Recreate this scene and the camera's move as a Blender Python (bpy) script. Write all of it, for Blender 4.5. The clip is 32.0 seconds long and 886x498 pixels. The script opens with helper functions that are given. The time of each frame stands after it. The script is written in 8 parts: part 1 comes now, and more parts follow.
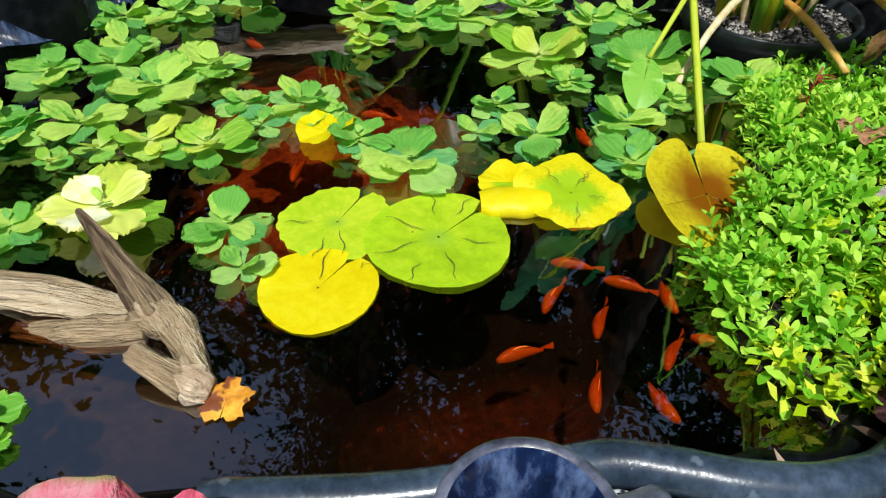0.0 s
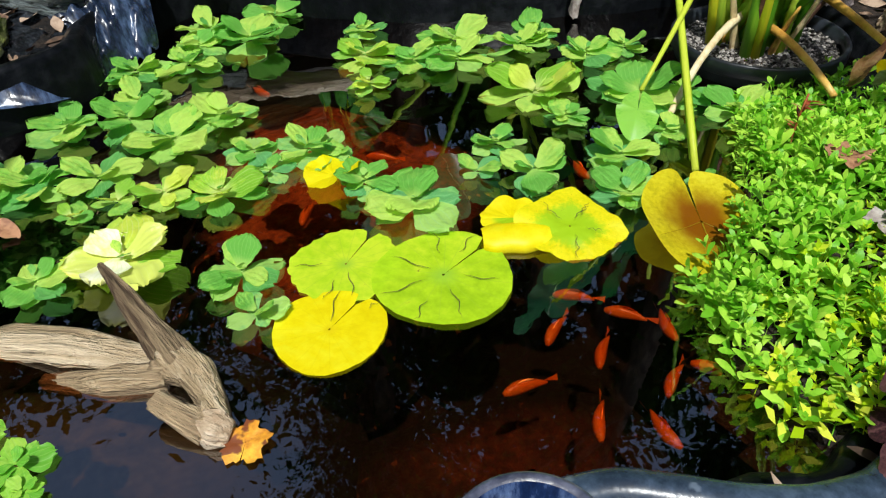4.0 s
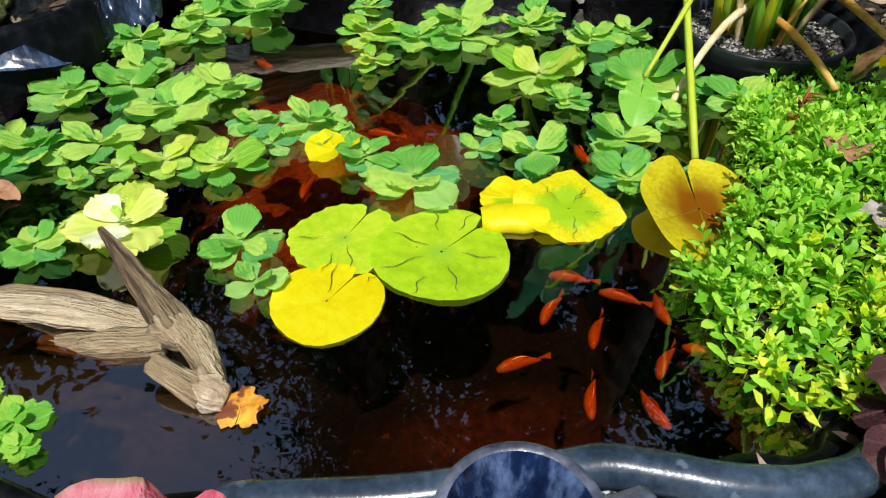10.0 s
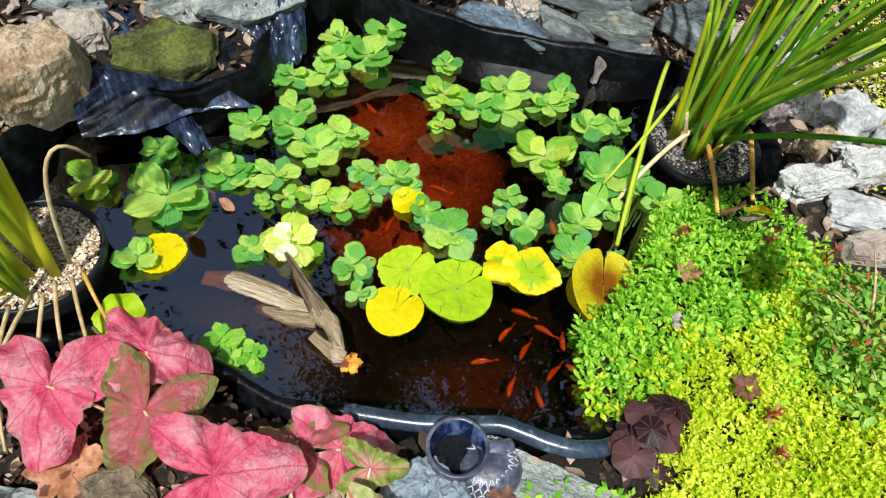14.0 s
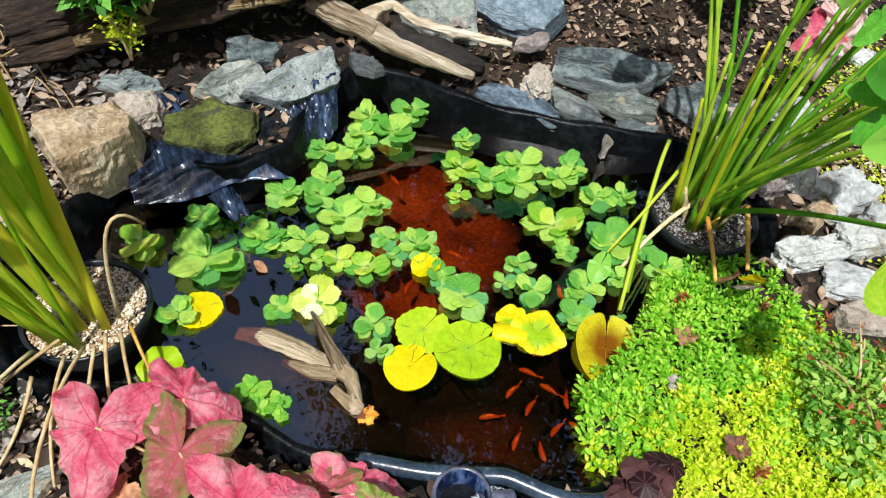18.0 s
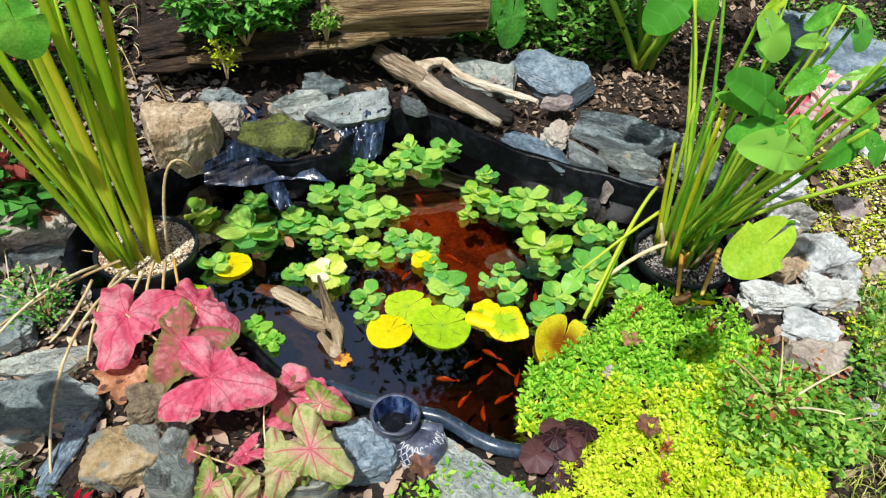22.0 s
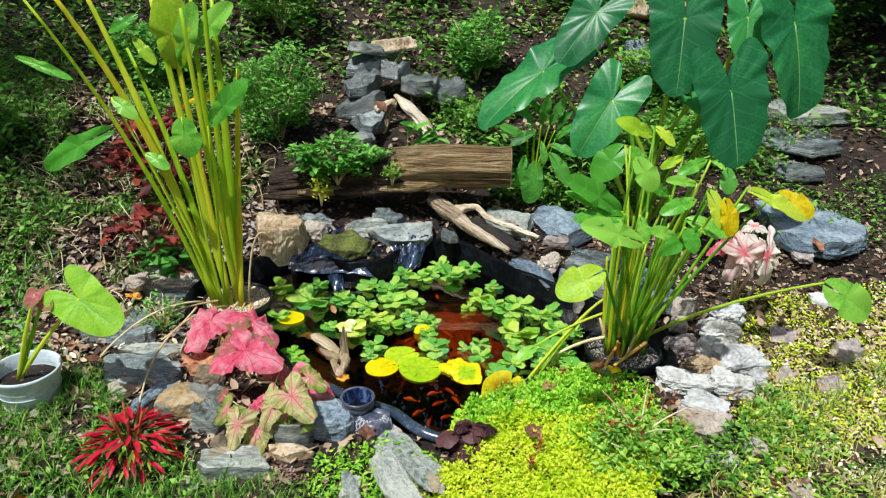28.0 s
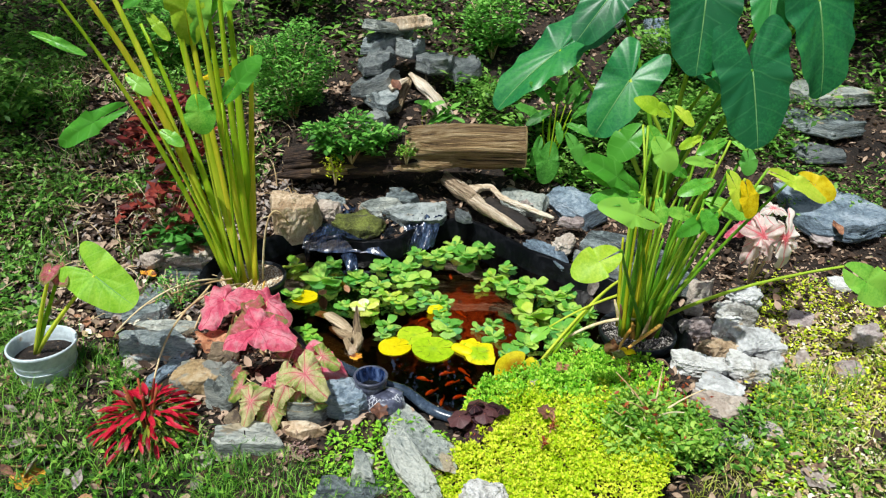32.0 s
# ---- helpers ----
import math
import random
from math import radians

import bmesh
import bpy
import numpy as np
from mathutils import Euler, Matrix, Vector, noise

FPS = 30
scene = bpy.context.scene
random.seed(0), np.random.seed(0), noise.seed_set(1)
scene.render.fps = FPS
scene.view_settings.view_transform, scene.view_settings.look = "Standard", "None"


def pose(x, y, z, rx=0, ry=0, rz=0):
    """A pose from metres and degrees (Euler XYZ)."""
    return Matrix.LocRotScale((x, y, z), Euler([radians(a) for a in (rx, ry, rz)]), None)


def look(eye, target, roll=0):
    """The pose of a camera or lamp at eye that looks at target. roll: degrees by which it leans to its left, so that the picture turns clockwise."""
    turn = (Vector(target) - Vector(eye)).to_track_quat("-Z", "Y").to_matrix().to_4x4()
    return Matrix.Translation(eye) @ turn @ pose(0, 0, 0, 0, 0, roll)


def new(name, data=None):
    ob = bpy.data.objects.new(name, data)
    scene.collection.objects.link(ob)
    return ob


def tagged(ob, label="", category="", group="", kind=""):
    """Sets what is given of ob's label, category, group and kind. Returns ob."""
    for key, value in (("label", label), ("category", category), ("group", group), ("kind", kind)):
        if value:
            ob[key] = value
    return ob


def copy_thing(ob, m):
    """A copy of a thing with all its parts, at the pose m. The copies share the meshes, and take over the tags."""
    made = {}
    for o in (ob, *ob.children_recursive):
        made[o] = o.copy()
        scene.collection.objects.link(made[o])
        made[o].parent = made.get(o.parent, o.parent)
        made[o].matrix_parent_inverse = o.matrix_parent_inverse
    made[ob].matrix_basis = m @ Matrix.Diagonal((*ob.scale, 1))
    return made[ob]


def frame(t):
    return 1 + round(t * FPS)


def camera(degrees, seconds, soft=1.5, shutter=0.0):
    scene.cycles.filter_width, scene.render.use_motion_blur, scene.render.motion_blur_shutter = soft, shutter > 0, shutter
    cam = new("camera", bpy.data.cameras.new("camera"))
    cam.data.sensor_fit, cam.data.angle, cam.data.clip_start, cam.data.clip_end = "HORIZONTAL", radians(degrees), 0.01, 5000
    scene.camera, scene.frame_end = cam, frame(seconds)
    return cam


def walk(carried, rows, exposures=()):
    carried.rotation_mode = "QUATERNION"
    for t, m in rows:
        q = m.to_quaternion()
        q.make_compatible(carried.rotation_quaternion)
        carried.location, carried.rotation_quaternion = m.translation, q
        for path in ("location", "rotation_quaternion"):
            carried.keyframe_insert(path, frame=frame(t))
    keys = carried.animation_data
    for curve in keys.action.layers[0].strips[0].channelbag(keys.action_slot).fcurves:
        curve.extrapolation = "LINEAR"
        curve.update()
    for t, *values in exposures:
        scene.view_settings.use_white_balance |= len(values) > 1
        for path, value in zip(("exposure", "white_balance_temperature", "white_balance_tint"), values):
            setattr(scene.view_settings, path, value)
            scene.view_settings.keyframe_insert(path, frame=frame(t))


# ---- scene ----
cam = camera(65.0, 32.0, soft=1.2)
PATH = [
    (0, (-0.1575, -0.5000, 0.5062), (0.7521, 0.7007, -0.8094), 0.94),
    (0.5, (-0.1634, -0.5078, 0.5145), (0.7314, 0.7078, -0.7976), 0.10),
    (1, (-0.1664, -0.5111, 0.5184), (0.7199, 0.7269, -0.7785), -0.66),
    (1.5, (-0.1687, -0.5134, 0.5214), (0.7216, 0.7274, -0.7701), -0.79),
    (2, (-0.1597, -0.5113, 0.5285), (0.7319, 0.7340, -0.7577), -1.90),
    (2.5, (-0.1587, -0.5113, 0.5276), (0.7428, 0.7296, -0.7559), -1.54),
    (3, (-0.1582, -0.5140, 0.5318), (0.7457, 0.7349, -0.7424), -1.91),
    (3.5, (-0.1572, -0.5150, 0.5397), (0.7523, 0.7395, -0.7248), -2.26),
    (5.5, (-0.1658, -0.5185, 0.5361), (0.7291, 0.7407, -0.7341), -1.85),
    (6, (-0.1681, -0.5197, 0.5347), (0.7362, 0.7328, -0.7355), -1.02),
    (6.5, (-0.1707, -0.5201, 0.5340), (0.7292, 0.7308, -0.7409), -0.87),
    (7, (-0.1701, -0.5210, 0.5374), (0.7287, 0.7285, -0.7397), -1.36),
    (7.5, (-0.1706, -0.5200, 0.5336), (0.7289, 0.7194, -0.7528), -0.48),
    (8, (-0.1668, -0.5166, 0.5309), (0.7191, 0.7058, -0.7810), -0.29),
    (8.5, (-0.1665, -0.5174, 0.5277), (0.7290, 0.6914, -0.7902), 0.39),
    (9, (-0.1686, -0.5209, 0.5300), (0.7228, 0.6923, -0.7866), 0.22),
    (9.5, (-0.1702, -0.5206, 0.5328), (0.7243, 0.7019, -0.7731), 0.29),
    (10, (-0.1677, -0.5213, 0.5360), (0.7348, 0.7037, -0.7621), 0.21),
    (10.5, (-0.1725, -0.5242, 0.5372), (0.7492, 0.7024, -0.7457), 0.51),
    (11, (-0.1758, -0.5313, 0.5472), (0.7397, 0.6944, -0.7410), 0.43),
    (11.5, (-0.1595, -0.5474, 0.5755), (0.7441, 0.6638, -0.7346), 0.12),
    (12, (-0.1731, -0.5747, 0.6577), (0.6658, 0.6691, -0.6649), 0.07),
    (12.5, (-0.1893, -0.6014, 0.7294), (0.6105, 0.6813, -0.5802), 2.73),
    (13, (-0.1990, -0.5801, 0.8906), (0.5135, 0.4595, -0.6623), 7.63),
    (13.5, (-0.2528, -0.6315, 1.1434), (0.4187, 0.3367, -0.4727), 8.55),
    (15.5, (-0.3535, -0.7982, 1.4118), (0.2087, 0.2733, -0.1806), 4.39),
    (16, (-0.4081, -0.7896, 1.4014), (0.1893, 0.3142, -0.1558), 3.45),
    (16.5, (-0.4501, -0.7691, 1.3913), (0.1804, 0.3581, -0.1357), 4.43),
    (17, (-0.4497, -0.7666, 1.4068), (0.2110, 0.3348, -0.1263), 3.89),
    (17.5, (-0.4195, -0.7861, 1.4205), (0.2761, 0.3146, -0.0976), 3.70),
    (18, (-0.2972, -0.7821, 1.4126), (0.3157, 0.3659, -0.1061), 4.57),
    (18.5, (-0.1728, -0.8075, 1.4191), (0.3104, 0.4151, -0.0881), 6.18),
    (19, (-0.1108, -0.8303, 1.4235), (0.2988, 0.4172, -0.0851), 5.58),
    (19.5, (-0.0906, -0.8448, 1.4272), (0.2880, 0.3969, -0.0943), 4.96),
    (20, (-0.0836, -0.8577, 1.4304), (0.2792, 0.4002, -0.0817), 4.89),
    (20.5, (-0.0994, -0.8938, 1.4086), (0.2386, 0.4111, -0.0688), 6.16),
    (21, (-0.1629, -1.0014, 1.4058), (0.1948, 0.3630, -0.0121), 4.43),
    (21.5, (-0.2039, -1.2048, 1.4180), (0.2179, 0.2065, 0.0652), 4.37),
    (22, (-0.1694, -1.2893, 1.4168), (0.2401, 0.1708, 0.1128), 3.77),
    (22.5, (-0.0712, -1.3647, 1.4124), (0.2719, 0.1499, 0.1522), 6.02),
    (23, (0.0428, -1.4396, 1.4157), (0.2431, 0.1407, 0.2064), 4.85),
    (23.5, (0.0584, -1.5099, 1.4274), (0.2185, 0.0966, 0.2470), 2.56),
    (24, (0.0341, -1.6660, 1.4296), (0.2182, -0.0218, 0.3060), 2.19),
    (24.5, (0.0350, -1.8570, 1.4650), (0.2015, -0.1449, 0.4448), 1.59),
    (25, (0.0444, -1.9172, 1.4752), (0.2488, -0.1783, 0.5086), 3.35),
    (25.5, (0.1303, -2.0075, 1.4741), (0.2875, -0.2360, 0.5591), 3.95),
    (26, (0.2268, -2.1370, 1.4931), (0.3028, -0.3457, 0.6069), 3.30),
    (26.5, (0.2541, -2.1862, 1.5045), (0.2866, -0.3640, 0.6807), 2.20),
    (28.5, (0.2284, -2.2304, 1.5018), (0.2532, -0.4102, 0.6734), 1.76),
    (29, (0.2287, -2.2277, 1.5004), (0.2168, -0.4154, 0.6548), 1.98),
    (29.5, (0.2286, -2.2240, 1.4979), (0.2104, -0.4194, 0.6360), 2.40),
    (30, (0.2291, -2.2184, 1.4931), (0.2282, -0.4182, 0.6217), 2.61),
    (30.5, (0.2293, -2.2130, 1.4876), (0.2357, -0.4145, 0.6128), 2.53),
    (31, (0.2292, -2.2160, 1.4907), (0.2413, -0.4249, 0.6008), 2.22),
    (31.5, (0.2294, -2.2118, 1.4865), (0.2344, -0.4185, 0.6009), 2.23),
    (32, (0.2290, -2.2161, 1.4907), (0.2225, -0.4178, 0.6154), 1.95),
]
walk(cam, [(t, look(eye, target, roll)) for t, eye, target, roll in PATH], exposures=[(0, -0.1), (11.5, -0.08), (16, 0.02), (32, 0.03)])

# ---- world, sun ----
SUN_TO = Vector((-0.3, -0.38, 1.0)).normalized()
world = bpy.data.worlds.new("sky")
scene.world = world
world.use_nodes = True
wn = world.node_tree.nodes
sky = wn.new("ShaderNodeTexSky")
sky.sky_type = "NISHITA"
sky.sun_disc = False
sky.dust_density = 2.0
sky.sun_elevation = math.asin(SUN_TO.z)
sky.sun_rotation = math.atan2(SUN_TO.x, SUN_TO.y)
world.node_tree.links.new(sky.outputs[0], wn["Background"].inputs[0])
wn["Background"].inputs[1].default_value = 0.13
sun = new("sun", bpy.data.lights.new("sun", "SUN"))
sun.data.energy = 4.9
sun.data.angle = radians(1.0)
sun.data.color = (0.94, 0.97, 0.95)
sun.matrix_world = look((0, 0, 0), -SUN_TO)


# ---- materials ----
def material(name, colours, rough=0.6, scale=8.0, fine=60.0, bump=0.3, metal=0.0, stretch=(1, 1, 1), spread=0.0, through_light=0.0,
             spec=0.5, coat=0.0, veins=None, rim=None, core=None, spots=None, deep=0.004, radial=False, net=None):
    """A procedural surface. colours: three, mixed by a coarse and a fine noise. veins: (colour, count, width) drawn over a leaf's uv;
    rim, core: (colour, from, to) over a leaf's radius; spots: (colour, scale, threshold)."""
    m = bpy.data.materials.new(name)
    m.use_nodes = True
    t = m.node_tree
    n, l = t.nodes, t.links
    b = n["Principled BSDF"]
    b.inputs["Roughness"].default_value = rough
    b.inputs["Metallic"].default_value = metal
    b.inputs["Specular IOR Level"].default_value = spec
    b.inputs["Coat Weight"].default_value = coat
    co = n.new("ShaderNodeTexCoord")
    mp = n.new("ShaderNodeMapping")
    mp.inputs["Scale"].default_value = stretch
    l.new(co.outputs["Object"], mp.inputs[0])
    info = n.new("ShaderNodeObjectInfo")
    geo = n.new("ShaderNodeNewGeometry")
    shift = n.new("ShaderNodeVectorMath")
    shift.operation = "MULTIPLY_ADD"
    shift.inputs[1].default_value = (7, 7, 7)
    comb = n.new("ShaderNodeCombineXYZ")
    for k in range(3):
        l.new(info.outputs["Random"], comb.inputs[k])
    l.new(comb.outputs[0], shift.inputs[0])
    l.new(mp.outputs[0], shift.inputs[2])
    big = n.new("ShaderNodeTexNoise")
    big.inputs["Scale"].default_value = scale
    big.inputs["Detail"].default_value = 4
    small = n.new("ShaderNodeTexNoise")
    small.inputs["Scale"].default_value = fine
    small.inputs["Detail"].default_value = 5
    small.inputs["Roughness"].default_value = 0.65
    for x in (big, small):
        l.new(shift.outputs[0], x.inputs[0])
    add = n.new("ShaderNodeMath")
    add.operation = "ADD"
    l.new(big.outputs[0], add.inputs[0])
    l.new(small.outputs[0], add.inputs[1])
    half = n.new("ShaderNodeMath")
    half.operation = "MULTIPLY_ADD"
    half.inputs[1].default_value = 0.5
    half.inputs[2].default_value = 0.0
    l.new(add.outputs[0], half.inputs[0])
    value = half.outputs[0]
    if spread:
        # each piece its own tone
        r2 = n.new("ShaderNodeMath")
        r2.operation = "MULTIPLY_ADD"
        r2.inputs[1].default_value = spread
        r2.inputs[2].default_value = -spread / 2
        mix_r = n.new("ShaderNodeMath")
        mix_r.operation = "ADD"
        l.new(info.outputs["Random"], mix_r.inputs[0])
        l.new(geo.outputs["Random Per Island"], mix_r.inputs[1])
        fr = n.new("ShaderNodeMath")
        fr.operation = "FRACT"
        l.new(mix_r.outputs[0], fr.inputs[0])
        l.new(fr.outputs[0], r2.inputs[0])
        a2 = n.new("ShaderNodeMath")
        a2.operation = "ADD"
        l.new(value, a2.inputs[0])
        l.new(r2.outputs[0], a2.inputs[1])
        value = a2.outputs[0]
    ramp = n.new("ShaderNodeValToRGB")
    e = ramp.color_ramp.elements
    stops = (0.37, 0.5, 0.63) if len(colours) == 3 else np.linspace(0.26, 0.74, len(colours))
    while len(e) < len(colours):
        e.new(0.5)
    for k, c in enumerate(colours):
        e[k].position = float(stops[k])
        e[k].color = (*c, 1)
    l.new(value, ramp.inputs[0])
    colour = ramp.outputs[0]

    def blend(factor, other):
        x = n.new("ShaderNodeMix")
        x.data_type = "RGBA"
        l.new(factor, x.inputs["Factor"])
        l.new(colour, x.inputs["A"])
        x.inputs["B"].default_value = (*other, 1)
        return x.outputs["Result"]

    def limits(value, low, high, t0=0.0, t1=1.0):
        x = n.new("ShaderNodeMapRange")
        x.interpolation_type = "SMOOTHSTEP"
        for k, w in enumerate((low, high, t0, t1)):
            x.inputs[1 + k].default_value = w
        l.new(value, x.inputs[0])
        return x.outputs[0]

    if veins or rim or core:
        uv = n.new("ShaderNodeSeparateXYZ")
        l.new(co.outputs["UV"], uv.inputs[0])
        wob = n.new("ShaderNodeMath")
        wob.operation = "MULTIPLY_ADD"
        wob.inputs[1].default_value = 0.35
        l.new(big.outputs[0], wob.inputs[0])
        l.new(uv.outputs[1], wob.inputs[2])
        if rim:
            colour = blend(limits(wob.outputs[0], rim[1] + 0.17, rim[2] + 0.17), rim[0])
        if core:
            colour = blend(limits(wob.outputs[0], core[1] + 0.17, core[2] + 0.17, 1, 0), core[0])
        if veins:
            saw = n.new("ShaderNodeMath")
            saw.operation = "PINGPONG"
            saw.inputs[1].default_value = 0.5
            mul = n.new("ShaderNodeMath")
            mul.operation = "MULTIPLY"
            mul.inputs[1].default_value = veins[1]
            bend = n.new("ShaderNodeMath")
            bend.operation = "MULTIPLY_ADD"
            bend.inputs[1].default_value = 0.035
            l.new(big.outputs[0], bend.inputs[0])
            l.new(uv.outputs[0], bend.inputs[2])
            centre = n.new("ShaderNodeMath")
            centre.operation = "SUBTRACT"
            centre.inputs[1].default_value = 0.0175
            l.new(bend.outputs[0], centre.inputs[0])
            l.new(centre.outputs[0], mul.inputs[0])
            l.new(mul.outputs[0], saw.inputs[0])
            away = saw.outputs[0]
            if radial:
                arc = n.new("ShaderNodeMath")
                arc.operation = "MULTIPLY"
                l.new(away, arc.inputs[0])
                l.new(uv.outputs[1], arc.inputs[1])
                away = arc.outputs[0]
            colour = blend(limits(away, 0.0, veins[2], veins[3] if len(veins) > 3 else 0.8, 0), veins[0])
    if net:
        vo = n.new("ShaderNodeTexVoronoi")
        vo.feature = "DISTANCE_TO_EDGE"
        vo.inputs["Scale"].default_value = net[1]
        l.new(shift.outputs[0], vo.inputs["Vector"])
        colour = blend(limits(vo.outputs["Distance"], 0.0, net[2], net[3], 0), net[0])
    if spots:
        sp = n.new("ShaderNodeTexNoise")
        sp.inputs["Scale"].default_value = spots[1]
        sp.inputs["Detail"].default_value = 3
        l.new(shift.outputs[0], sp.inputs[0])
        colour = blend(limits(sp.outputs[0], spots[2], spots[2] + 0.06), spots[0])
    l.new(colour, b.inputs["Base Color"])
    bp = n.new("ShaderNodeBump")
    bp.inputs["Strength"].default_value = bump
    bp.inputs["Distance"].default_value = deep
    l.new(add.outputs[0], bp.inputs["Height"])
    l.new(bp.outputs[0], b.inputs["Normal"])
    if through_light:
        tr = n.new("ShaderNodeBsdfTranslucent")
        l.new(colour, tr.inputs[0])
        mx = n.new("ShaderNodeMixShader")
        mx.inputs[0].default_value = through_light
        l.new(b.outputs[0], mx.inputs[1])
        l.new(tr.outputs[0], mx.inputs[2])
        l.new(mx.outputs[0], n["Material Output"].inputs[0])
    return m


def leafy(name, a, b, c, **k):
    k.setdefault("rough", 0.45)
    k.setdefault("through_light", 0.35)
    k.setdefault("spread", 0.35)
    k.setdefault("bump", 0.15)
    k.setdefault("spec", 0.3)
    return material(name, (a, b, c), **k)


